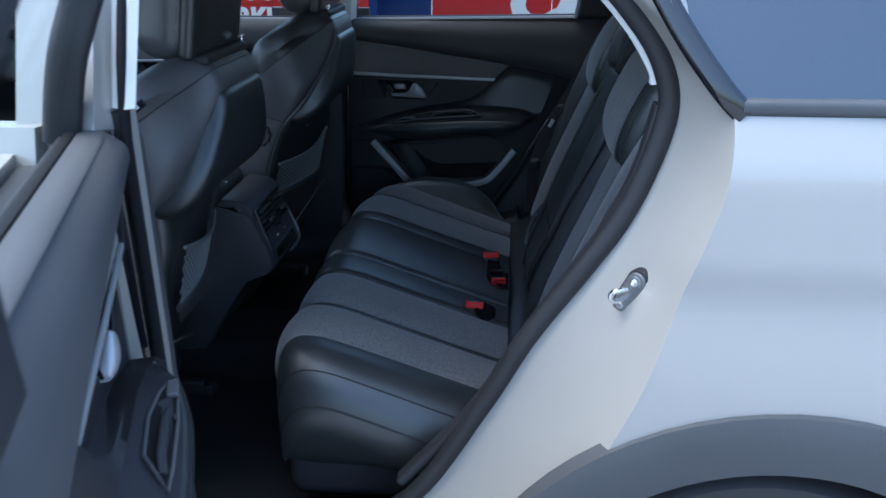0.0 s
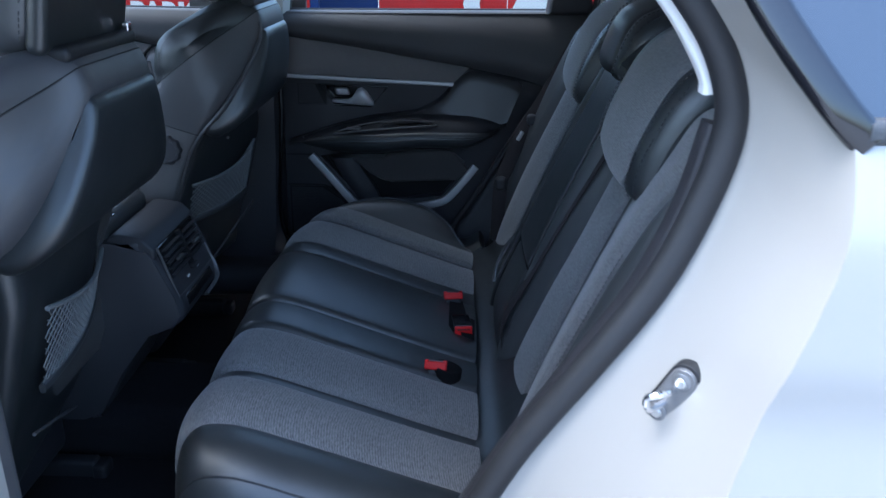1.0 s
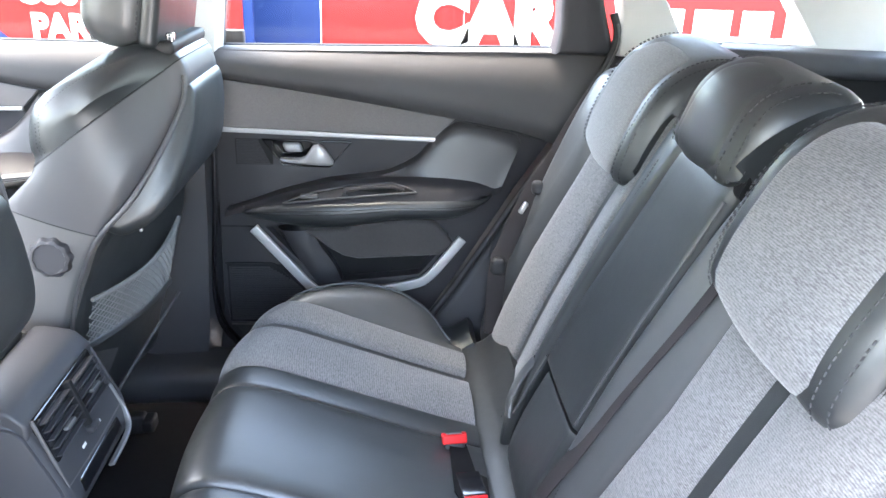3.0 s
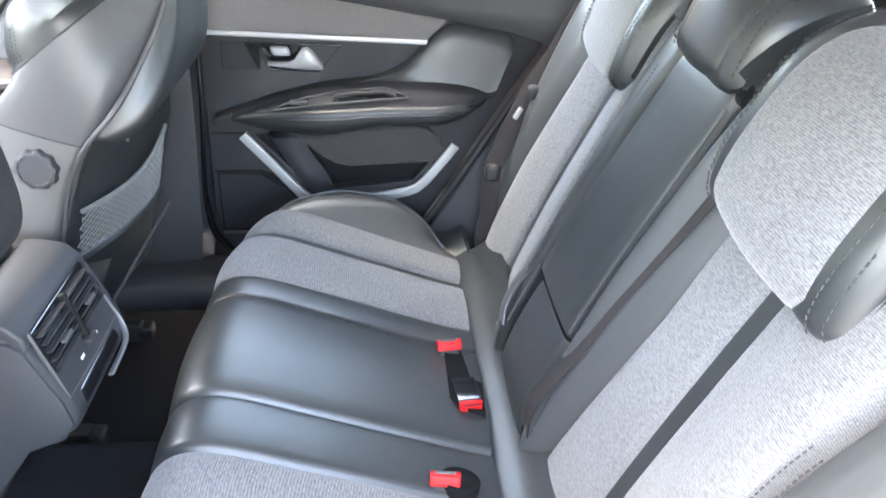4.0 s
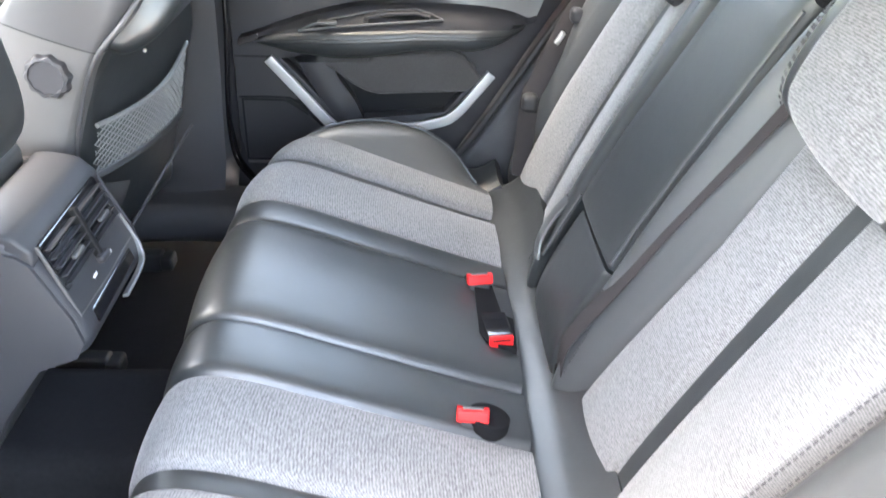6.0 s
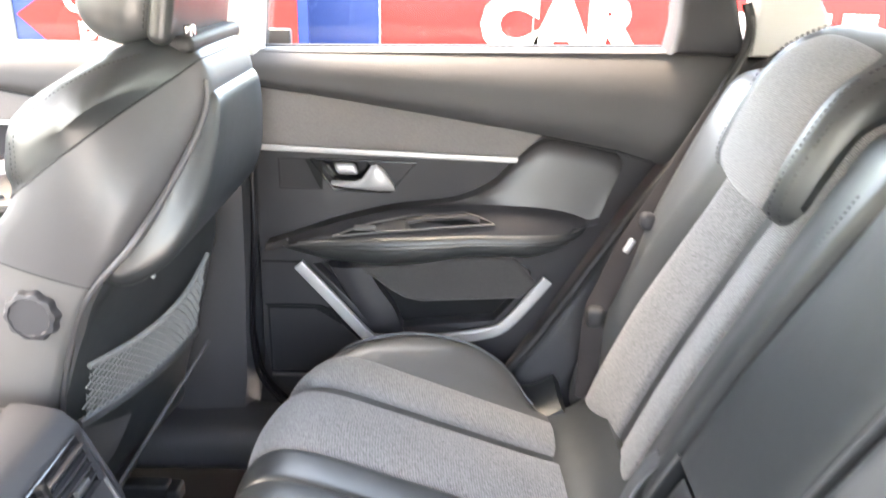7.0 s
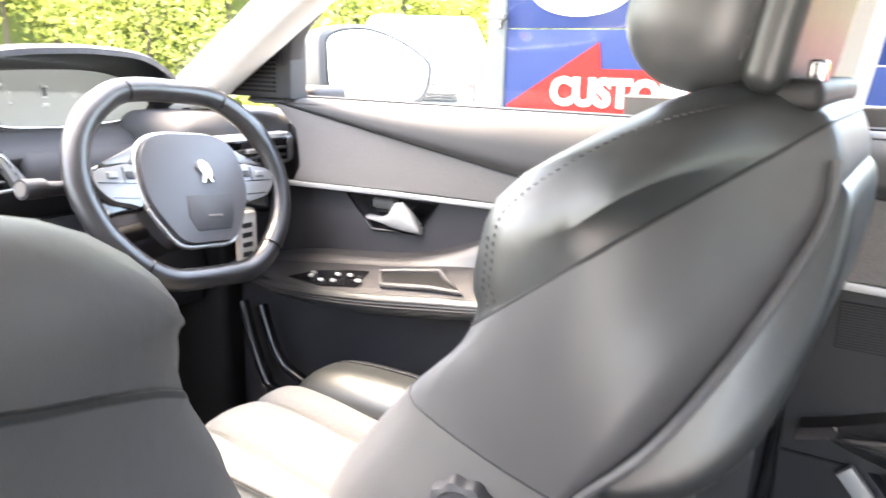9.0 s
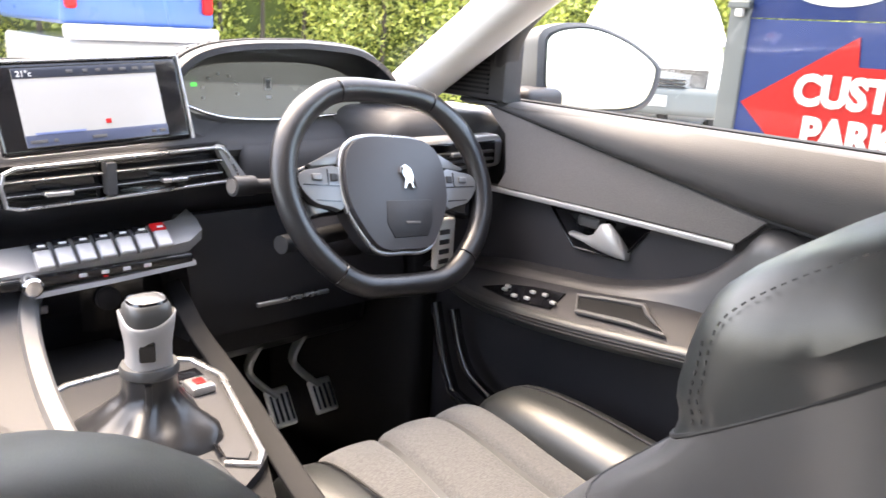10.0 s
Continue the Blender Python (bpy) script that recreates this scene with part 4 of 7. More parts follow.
# the far outer bolster arches over from the cloth to the door
crest = smooth([(0.0, 2.490, 0.540), (-0.025, 2.500, 0.562), (-0.055, 2.512, 0.604), (-0.09, 2.520, 0.636), (-0.15, 2.525, 0.667), (-0.245, 2.525, 0.683), (-0.335, 2.515, 0.672), (-0.385, 2.505, 0.648), (-0.410, 2.495, 0.610), (-0.415, 2.49, 0.56), (-0.405, 2.49, 0.46)], 5)
foot = [corner(p + Vector((0, 2.446, 0))) for p in smooth([(x, 0, z) for x, z in CUSH], 5)]
arch = []
for a, c in zip(foot, crest):
    out = Vector((0, 0.040, -0.022))
    arch.append([a + Vector((0, -0.004, -0.010))] + smooth([a + Vector((0, 0.0, -0.003)), a.lerp(c, 0.45) + Vector((0, 0, 0.006)), c, c + out, c + Vector((0, 0.052, -0.075))], 5))
# greyer leather than the near bolster's puts the sky's reflection into its colour
part("side_bolster", solid(arch, [[Vector((p.x * 0.9 - 0.01, p.y, min(p.z - 0.02, 0.50))) for p in r] for r in arch]), LEATHER_GREY, bench, "black leather side bolster, lightened for the sky's reflection")
part("bolster_piping", sweep([c + Vector((0, 0.016, -0.001)) for c in crest[3:42]], disc_section(0.0026, 6)), LEATHER, bench)
part("corner_gusset", panel([(0.03, 0.575), (-0.01, 0.552), (-0.06, 0.556), (-0.12, 0.575)], 2.47, 2.60, edge=0.01, er=0.03, crown=0.0, thick=0.03), LEATHER, bench, "black leather corner gusset")
part("side_facing", plate([(0.0, 0.525), (-0.10, 0.545), (-0.22, 0.58), (-0.28, 0.59), (-0.32, 0.58), (-0.34, 0.55), (-0.34, 0.45), (0.0, 0.45)], 2.50, 2.545, bevel=0.014, segs=4), LEATHER, bench, "black leather side facing")
# centre place
part("centre_panel", panel([(x, z + 0.012) for x, z in CUSH], 1.812, 2.078, edge=0.011, er=0.014, crown=0.008), LEATHER, bench, "black leather centre panel")
for a, b in ((1.705, 1.818), (2.072, 2.156)):
    part("leather_border", panel([(x, z + 0.006) for x, z in CUSH], a, b, edge=0.009, er=0.014, crown=0.003), LEATHER, bench, "black leather border")
part("bench_base", rbox(-0.20, CY, 0.44, 0.48, 1.24, 0.18, 0.04), PLASTIC, bench)
part("bight_flap", panel([(0.098, 0.612), (0.072, 0.580), (0.048, 0.562), (0.020, 0.552), (-0.006, 0.540)], 1.28, 2.50, edge=0.01, er=0.03, crown=0.0, thick=0.02), LEATHER, bench, "black leather flap behind the cushion")

# ---- rear backrests ----
bx = lambda z: 0.05 + 0.36 * (z - 0.50)
ROLL = ((1.192, 0.085), (1.186, 0.035), (1.168, 0.008), (1.12, 0.0), (1.05, -0.004), (0.90, -0.006), (0.75, -0.004), (0.62, 0.004), (0.545, 0.02), (0.50, 0.05))
# seams of the three backs from side to side, each by its height
SEAM = {
    "near_edge": course((0.5, 1.245), (1.2, 1.225)),
    "near_waist": course((0.5, 1.445), (0.80, 1.405), (0.95, 1.378), (1.04, 1.352), (1.12, 1.305), (1.2, 1.285)),
    "near_strip": course((0.5, 1.618), (1.1, 1.536), (1.2, 1.525)),
    "near_inner": course((0.5, 1.805), (0.77, 1.726), (0.90, 1.690), (1.1, 1.660), (1.2, 1.650)),
    "pad_near": course((0.5, 1.846), (0.72, 1.824), (0.90, 1.798), (1.16, 1.740)),
    "pad_far": course((0.5, 2.080), (0.72, 2.046), (0.90, 2.014), (1.05, 1.972), (1.17, 1.936)),
    "far_inner": course((0.5, 2.215), (0.80, 2.166), (1.0, 2.130), (1.1, 2.112), (1.2, 2.10)),
    "far_strip": course((0.5, 2.332), (0.80, 2.280), (1.0, 2.236), (1.1, 2.205), (1.2, 2.18)),
    "far_waist": course((0.5, 2.505), (0.80, 2.440), (1.0, 2.372), (1.1, 2.35), (1.2, 2.36)),
    "far_edge": course((0.5, 2.590), (1.2, 2.520)),
}
SWELL = (("near_edge", 0.036), ("near_waist", 0.040), ("near_strip", 0.002), ("near_inner", 0.006), ("pad_near", 0.040), ("pad_far", 0.040), ("far_inner", 0.0), ("far_strip", -0.012), ("far_waist", 0.012), ("far_edge", 0.035))


def swell(y, z):
    """How far the backs stand forward of their common plane."""
    pts = [(SEAM[n](z), v) for n, v in SWELL]
    if y <= pts[0][0]:
        return pts[0][1]
    for (y0, v0), (y1, v1) in zip(pts, pts[1:]):
        if y <= y1:
            k = (y - y0) / (y1 - y0)
            return v0 + (v1 - v0) * k * k * (3 - 2 * k)
    return pts[-1][1]


def quilt(left, right, roll=ROLL, edge=0.010, er=0.013, crown=0.004, thick=0.05, sink=0.0, ny=8, da=0.0, db=0.0):
    """A padded panel between two seams of the backs, drawn down along both of them."""
    top, bottom = [], []
    for p in smooth([(o, 0, z) for z, o in roll], 5):
        a, b = SEAM[left](p.z) + da, SEAM[right](p.z) + db
        ra, rb = [], []
        steps = [0, 0.15, 0.4, 0.7, 1.0]
        ys = [a + er * s for s in steps] + [a + er + (b - a - 2 * er) * j / ny for j in range(1, ny)] + [b - er * s for s in reversed(steps)]
        for y in ys:
            d = min(y - a, b - y)
            drop = edge * (1 - math.sin(min(1, d / er) * math.pi / 2)) if d < er else 0
            o = crown * math.sin(math.pi * (y - a) / (b - a)) - drop - sink + swell(y, p.z)
            q = Vector((bx(p.z) + p.x, y, p.z))
            ra.append(q + Vector((-0.94, 0, 0.34)) * o)
            rb.append(q + Vector((thick, 0, -0.35 * thick)))
        top.append(ra)
        bottom.append(rb)
    return solid(top, bottom)


def back_point(y, z, lift=0.0):
    return Vector((bx(z), y, z)) + Vector((-0.94, 0, 0.34)) * (swell(y, z) + lift)


def backrest(label, edge, waist, strip, inner, pad, s):
    core = [[Vector((bx(z) + o, y, z)) for o, y in ((0.04, SEAM[edge](z) + 0.02 * s), (0.04, SEAM[pad](z)), (0.10, SEAM[pad](z)), (0.10, SEAM[edge](z) + 0.02 * s))] for z in (0.48, 0.8, 1.1, 1.18)]
    b = part("backrest", loft(core), PLASTIC, bench, label)
    span = lambda m, n: (m, n) if s > 0 else (n, m)
    off = lambda m, n: dict(da=m * s, db=n * s) if s > 0 else dict(da=n * s, db=m * s)
    part("outer_bolster", quilt(*span(edge, waist), edge=0.045, er=0.055, crown=0.006, thick=0.09, **off(0, 0.004)), LEATHER_GREY, b, "dark leather outer bolster")
    part("cloth_panel", quilt(*span(waist, strip), **off(0.002, -0.014)), CLOTH, b, "grey melange cloth panel")
    part("leather_strip", quilt(*span(strip, strip), edge=0.002, er=0.005, crown=0, sink=0.008, ny=3, **off(-0.020, 0.020)), LEATHER, b, "black leather strip")
    part("cloth_panel", quilt(*span(strip, inner), **off(0.014, 0.0)), CLOTH, b, "grey melange cloth panel")
    # near bolster lighter, far one blacker: their lighting is put into the leather
    part("inner_bolster", quilt(*span(inner, pad), edge=0.012, er=0.016, crown=0.006, thick=0.07, **off(-0.004, -0.004)), LEATHER_GREY if s > 0 else LEATHER, b, "dark leather inner bolster")
    for d in (-0.010, 0.006) if s > 0 else ():
        part("bolster_seam", stitches([back_point(SEAM[waist](z) + d - 0.012, z, -0.001) for z in [0.98 - 0.02 * k for k in range(22)]], 0.0045, 0.0035, 0.0006, up=(1, 0, 0)), STITCH, b)
    part("inner_seam", stitches([back_point(SEAM[pad](z) - s * 0.034, z, 0.0065) for z in [1.12 - 0.02 * k for k in range(27)]], 0.004, 0.003, 0.0006, up=(1, 0, 0)), STITCH, b)
    for y in (SEAM[inner](0.575) - s * 0.012, SEAM[waist](0.575) + s * 0.05):
        q = back_point(y, 0.577)
        part("fixing_tag", rbox(q.x + 0.012, y, 0.580, 0.004, 0.012, 0.020, 0.002, 2), CHROME, b, "child seat fixing tag")
    return b


backrest("grey cloth backrest with dark leather bolsters", "near_edge", "near_waist", "near_strip", "near_inner", "pad_near", 1)
backrest("grey cloth backrest beside the far door", "far_edge", "far_waist", "far_strip", "far_inner", "pad_far", -1)
mid = part("centre_backrest", loft([[Vector((bx(z) + o, y, z)) for o, y in ((0.02, SEAM["pad_near"](z)), (0.02, SEAM["pad_far"](z)), (0.10, SEAM["pad_far"](z)), (0.10, SEAM["pad_near"](z)))] for z in (0.48, 0.8, 1.12)]), PLASTIC, bench, "black leather folding centre backrest")
part("armrest_pad", quilt("pad_near", "pad_far", ((1.150, 0.030), (1.150, 0.010), (1.143, 0.0), (1.05, 0.0), (0.9, -0.002), (0.80, -0.002), (0.765, 0.0), (0.757, 0.008)), edge=0.012, er=0.010, crown=0.003, da=0.006, db=-0.004), LEATHER, mid, "black leather armrest pad")
part("lower_pad", quilt("pad_near", "pad_far", ((0.752, 0.006), (0.745, 0.0), (0.65, 0.0), (0.58, 0.012), (0.52, 0.045)), edge=0.010, er=0.012, crown=0.002, da=0.004, db=-0.03), LEATHER, mid, "black leather lower pad")
part("pull_tab", sweep(smooth([back_point(2.072, 0.735, 0.004), back_point(2.078, 0.70, 0.012), back_point(2.074, 0.655, 0.012), back_point(2.060, 0.625, 0.004)], 5), round_section(0.026, 0.006, 0.9), up=(-0.94, 0, 0.34)), LEATHER_GREY, mid, "leather release loop")
# paler cords draw the highlight along the centre pad's edges
part("edge_piping", sweep([back_point(SEAM["pad_near"](z) + 0.006, z, 0.001) for z in (1.13, 1.05, 0.95, 0.85, 0.77)], disc_section(0.0028, 6)), LEATHER_GREY, mid)
part("edge_piping", sweep([back_point(SEAM["pad_far"](z) - 0.005, z, 0.0) for z in (0.765, 0.72, 0.68, 0.64)], disc_section(0.0032, 6)), LEATHER_GREY, mid)
# black strip paints the shadow over the armrest's top edge
part("shadow_strip", sweep([back_point(1.735, 1.158, -0.012), back_point(1.84, 1.164, -0.012), back_point(1.945, 1.176, -0.012)], round_section(0.040, 0.022, 0.8), up=(-0.94, 0, 0.34)), DEEP, mid, "dark strip for the shadow gap over the armrest")

# head restraints like a comma: the tip hangs in front of the back, the body reaches over its top
COMMA = [(0.223, 1.052), (0.205, 1.060), (0.197, 1.082), (0.205, 1.125), (0.223, 1.172), (0.244, 1.214), (0.274, 1.247), (0.32, 1.270), (0.37, 1.275), (0.42, 1.262), (0.44, 1.240), (0.43, 1.216), (0.39, 1.198), (0.34, 1.184), (0.302, 1.162), (0.280, 1.122), (0.264, 1.080), (0.246, 1.057)]
STUB = [(0.243, 1.164), (0.230, 1.172), (0.229, 1.190), (0.238, 1.222), (0.250, 1.252), (0.272, 1.276), (0.310, 1.290), (0.35, 1.290), (0.382, 1.276), (0.392, 1.250), (0.372, 1.236), (0.335, 1.226), (0.300, 1.206), (0.276, 1.184), (0.262, 1.168)]


def rear_headrest(y0, w, profile, n_face, dx, dz, lean, mat_front, label):
    """n_face: how many points of the profile, from its tip upwards, the sewn face covers."""
    h = thing("rear_headrest", label, "headrest", (0.30 + dx, y0, 1.10 + dz), "rear headrests")
    XF.append(Matrix.Translation((dx, y0, dz)) @ Matrix.Translation((0, 0, 1.15)) @ Matrix.Rotation(radians(lean), 4, "X") @ Matrix.Translation((0, 0, -1.15)))
    part("cushion", side_loft(profile, -w / 2, w / 2, 0.046, n=8), LEATHER, h, "black leather headrest body")
    face = [(x - 0.002, z) for x, z in reversed(profile[1:n_face])]
    part("front_pad", panel(face, course((0, -w / 2 + 0.062), (0.12, -w / 2 + 0.046), (0.8, -w / 2 + 0.040), (1, -w / 2 + 0.062)), course((0, w / 2 - 0.062), (0.12, w / 2 - 0.046), (0.8, w / 2 - 0.040), (1, w / 2 - 0.062)), thick=0.012, edge=0.007, er=0.016, crown=0.007, ends=0.010), mat_front, h, "headrest face")
    line = smooth([(x, 0, z) for x, z in profile[1:n_face + 1]], 4)
    for s in (-1, 1):
        for d, lift in ((0.034, 0.0018), (0.018, -0.0055)):
            row = []
            for i in range(1, len(line) - 1):
                t = (line[i + 1] - line[i - 1]).normalized()
                row.append(line[i] + Vector((-t.z, 0, t.x)) * lift + Vector((0, s * (w / 2 - d), 0)))
            part("seam", stitches(row, 0.0045, 0.0035, 0.0007, up=(1, 0, 0)), STITCH, h)
        part("end_button", rbox(profile[9][0] + 0.012, s * (w / 2 - 0.03), profile[9][1] - 0.012, 0.012, 0.02, 0.02, 0.005, 3), SATIN, h)
    for s in (-1, 1):
        part("post", sweep([(0.335, s * 0.06, 1.10), (0.345, s * 0.06, 1.20)], disc_section(0.006, 8), up=(1, 0, 0)), CHROME, h)
    XF.pop()
    return h


rear_headrest(1.547, 0.305, COMMA, 8, 0.0, 0.0, 5, CLOTH, "grey cloth and black leather rear headrest")
rear_headrest(2.262, 0.285, COMMA, 8, 0.024, -0.006, 5, CLOTH_DARK, "grey cloth and black leather rear headrest beside the far door")
rear_headrest(1.846, 0.225, STUB, 7, 0.0, 0.0, 4, LEATHER, "black leather centre rear headrest")


# ---- belts and buckles of the rear bench ----
def buckle(x, y, z, turn, tilt, label, sunk=False):
    b = thing("belt_buckle", label, "seat belt buckle", (x, y, z - 0.03), "rear buckles")
    m = Matrix.Translation((x, y, z)) @ Matrix.Rotation(radians(turn), 4, "Z") @ Matrix.Rotation(radians(tilt), 4, "Y")
    if sunk:
        part("housing", rbox(0.030, 0, -0.011, 0.066, 0.042, 0.022, 0.004, 3), GLOSSY, b, "black buckle housing", local=m)
        part("button", rbox(-0.0055, 0, -0.010, 0.007, 0.038, 0.020, 0.002, 2), RED, b, "red release button", local=m)
        part("slot", rbox(-0.0092, 0, -0.006, 0.002, 0.028, 0.003, 0.0008, 2), GLOSSY, b, local=m)
        return b
    part("housing", rbox(0.022, 0, -0.016, 0.050, 0.038, 0.022, 0.006, 3), RUBBER, b, "black buckle housing", local=m)
    # the button is a block with two raised horns either side of the tongue slot
    part("button", rbox(-0.003, 0, -0.006, 0.014, 0.044, 0.016, 0.003, 3), RED, b, "red release button", local=m)
    for s in (-1, 1):
        part("horn", rbox(0.000, s * 0.0180, -0.001, 0.012, 0.008, 0.012, 0.002, 2), RED, b, local=m)
    part("slot", rbox(0.004, 0, 0.001, 0.007, 0.031, 0.006, 0.001, 2), PLASTIC_GREY, b, local=m)
    return b


near = buckle(-0.072, 1.725, 0.610, 84, 25, "red buckle in the near seat pocket")
# solid plug, coloured near black to look like a shaded pocket
part("pocket", loft([[Vector((-0.050 + 0.030 * k * math.cos(a), 1.728 + 0.024 * k * math.sin(a), 0.598 + d - 0.2 * 0.036 * math.cos(a))) for a in [2 * math.pi * i / 20 for i in range(20)]] for k, d in ((0.9, -0.03), (1.0, 0.001), (0.92, 0.003))]), WELL_SHADE, near, "near-black plug painted as the shade of the pocket")
buckle(-0.018, 1.900, 0.603, 97, 3, "red centre buckle low in its pocket", True)
buckle(-0.042, 2.046, 0.612, 97, 25, "red buckle in the far seat pocket")
# flush slab, near black so that it passes for a shaded well
well = [(-0.050, 2.040), (-0.019, 2.048), (-0.009, 1.970), (0.009, 1.962), (0.007, 1.884), (-0.040, 1.893), (-0.050, 1.915), (-0.050, 1.98)]
solo("well_slab", loft([[Vector((px, py, 0.5975 - 0.2 * (px + 0.05) + d)) for px, py in well] for d in (-0.04, 0.0)]), WELL_SHADE, "near-black slab painted as the shaded well between the buckles", "pocket")


def belt(path, up, label, width=0.046):
    b = thing("seat_belt", label, "seat belt", path[0], "rear seat belts")
    part("webbing", sweep(smooth(path, 8), round_section(width, 0.0022, 0.9, 2), up=up), WEBBING, b)
    return b


far = belt([(0.40, 2.505, 1.235), (0.29, 2.505, 1.16), (0.235, 2.503, 1.075), (0.190, 2.502, 0.985), (0.158, 2.502, 0.93), (0.130, 2.500, 0.875), (0.100, 2.497, 0.795), (0.084, 2.492, 0.745), (0.080, 2.488, 0.58)], (-0.35, -0.9, 0.2), "black rear seat belt hanging beside the far backrest", 0.040)
part("tongue", rbox(0.131, 2.486, 0.889, 0.011, 0.010, 0.028, 0.003, 3, rot=Matrix.Rotation(radians(28), 3, "Y")), SATIN, far, "silver belt tongue")
part("guide", rbox(0.160, 2.494, 0.933, 0.026, 0.030, 0.030, 0.010, 3), PLASTIC, far, "black belt guide")
part("stop_button", rbox(0.084, 2.486, 0.752, 0.034, 0.030, 0.040, 0.012, 3), RUBBER, far, "dark belt bundle")
centre = belt([(0.36, 1.655, 1.215)] + [back_point(SEAM["pad_near"](z) - d, z, 0.010) for z, d in ((1.175, 0.068), (1.10, 0.062), (1.0, 0.056), (0.88, 0.046), (0.76, 0.034), (0.65, 0.020))] + [(0.062, 1.828, 0.585)], (-0.94, -0.1, 0.34), "dark rear centre belt lying down the backrest joint", 0.030)
part("anchor", rbox(0.072, 1.838, 0.575, 0.03, 0.022, 0.05, 0.010, 3), GLOSSY, centre, "black belt anchor at the backrest foot")
part("tongue", rbox(0.070, 1.826, 0.596, 0.010, 0.008, 0.022, 0.003, 3), CHROME, centre, "silver belt tongue")

# ---- front seats ----
# side profiles (x, z, share of the edge rounding)
PROFILE_BACK = [(-0.711, 1.085, 0.5), (-0.716, 1.112, 1), (-0.700, 1.174, 1), (-0.645, 1.220, 1), (-0.585, 1.250, 1), (-0.545, 1.258, 1), (-0.518, 1.247, 1), (-0.500, 1.228, 0.7), (-0.490, 1.198, 1), (-0.494, 1.17, 1), (-0.514, 1.110, 1), (-0.562, 1.022, 1), (-0.620, 0.957, 1), (-0.655, 0.89, 1), (-0.682, 0.815, 1), (-0.696, 0.765, 1), (-0.712, 0.60, 1), (-0.90, 0.58, 1), (-0.905, 0.70, 1), (-0.878, 0.815, 1), (-0.862, 0.87, 1), (-0.84, 0.92, 1), (-0.785, 0.992, 1), (-0.752, 1.026, 1), (-0.722, 1.056, 0.8)]
SEAT_Y = 2.315


def narrow(p):
    """The backrest tapers to the width of its head restraint at the top of its rear side."""
    k = 1 - 0.47 * ease((p.z - 0.96) / 0.25) * ease((p.x + 0.60) / 0.09)
    return Vector((p.x, SEAT_Y + (p.y - SEAT_Y) * k, p.z))


def seat_body(rings, start, dome=0.006):
    """Joins the rings of a pad and closes its two sides with gently domed, ruled faces."""
    bm = bmesh.new()
    grid = [[bm.verts.new(narrow(p)) for p in ring] for ring in rings]
    k = len(rings[0])
    for a, b in zip(grid, grid[1:]):
        for i in range(k):
            bm.faces.new((a[i], a[(i + 1) % k], b[(i + 1) % k], b[i]))
    for ring, row, out in ((rings[0], grid[0], -1), (rings[-1], grid[-1], 1)):
        rungs = []
        for i in range(k // 2 + 1):
            a, b = (start + i) % k, (start - i) % k
            wide = (ring[a] - ring[b]).length
            inner = [bm.verts.new(narrow(ring[a].lerp(ring[b], f) + Vector((0, out * min(dome, 0.05 * wide) * math.sin(math.pi * f), 0)))) for f in (0.12, 0.3, 0.5, 0.7, 0.88)] if a != b and (a - b) % k > 1 and (b - a) % k > 1 else []
            rungs.append([row[a]] + inner + ([row[b]] if a != b else []))
        for a, b in zip(rungs, rungs[1:]):
            if len(a) == len(b) == 7:
                for i in range(6):
                    bm.faces.new((a[i], a[i + 1], b[i + 1], b[i]))
            else:
                big, small = (a, b) if len(a) > len(b) else (b, a)
                loop = big + small[::-1]
                if len(loop) > 2:
                    bm.faces.new(loop)
    edge = {v for row in grid for v in row}
    inner = [v for v in bm.verts if v not in edge]
    for _ in range(10):
        bmesh.ops.smooth_vert(bm, verts=inner, factor=0.5, use_axis_x=True, use_axis_y=True, use_axis_z=True)
    bmesh.ops.recalc_face_normals(bm, faces=bm.faces[:])
    return bm


def slab(bm, cuts):
    """Keeps what lies on the inner side of each plane (point, normal outwards) that runs across the seat, and closes the cuts."""
    for co, no in cuts:
        r = bmesh.ops.bisect_plane(bm, geom=bm.verts[:] + bm.edges[:] + bm.faces[:], plane_co=co, plane_no=no, clear_outer=True)
        edges = [e for e in r["geom_cut"] if isinstance(e, bmesh.types.BMEdge)]
        bmesh.ops.edgeloop_fill(bm, edges=edges)
    return bm


def rim_line(bm, co, no, lift=0.0):
    """The closed line in which a plane meets a body."""
    r = bmesh.ops.bisect_plane(bm, geom=bm.verts[:] + bm.edges[:] + bm.faces[:], plane_co=co, plane_no=no)
    links = collections.defaultdict(list)
    for e in r["geom_cut"]:
        if isinstance(e, bmesh.types.BMEdge):
            a, b = e.verts
            links[a].append(b)
            links[b].append(a)
    start = next(iter(links))
    loop, last, here = [start], None, start
    while True:
        onward = [v for v in links[here] if v is not last]
        if not onward or onward[0] is start:
            break
        last, here = here, onward[0]
        loop.append(here)
    pts = [v.co.copy() for v in loop]
    bm.free()
    c = sum(pts, Vector()) / len(pts)
    thin = [pts[0]]
    for p in pts[1:]:
        if (p - thin[-1]).length > 0.004:
            thin.append(p)
    return [p + (p - c).normalized() * lift for p in thin]


SEAM_UP = (Vector((-0.616, 0, 1.144)), Vector((-0.597, 0, 0.802)))
SEAM_LOW = (Vector((-0.684, 0, 0.990)), Vector((0.314, 0, 0.949)))


def front_seat(label, threads=True):
    """Built as the driver's seat; the passenger's is its mirror."""
    s = thing("front_seat", label, "car seat", (-0.95, 2.32, 0.32), "front seats")
    rings = side_rings(PROFILE_BACK, 2.073, 2.557, 0.048, n=10, axis=True)
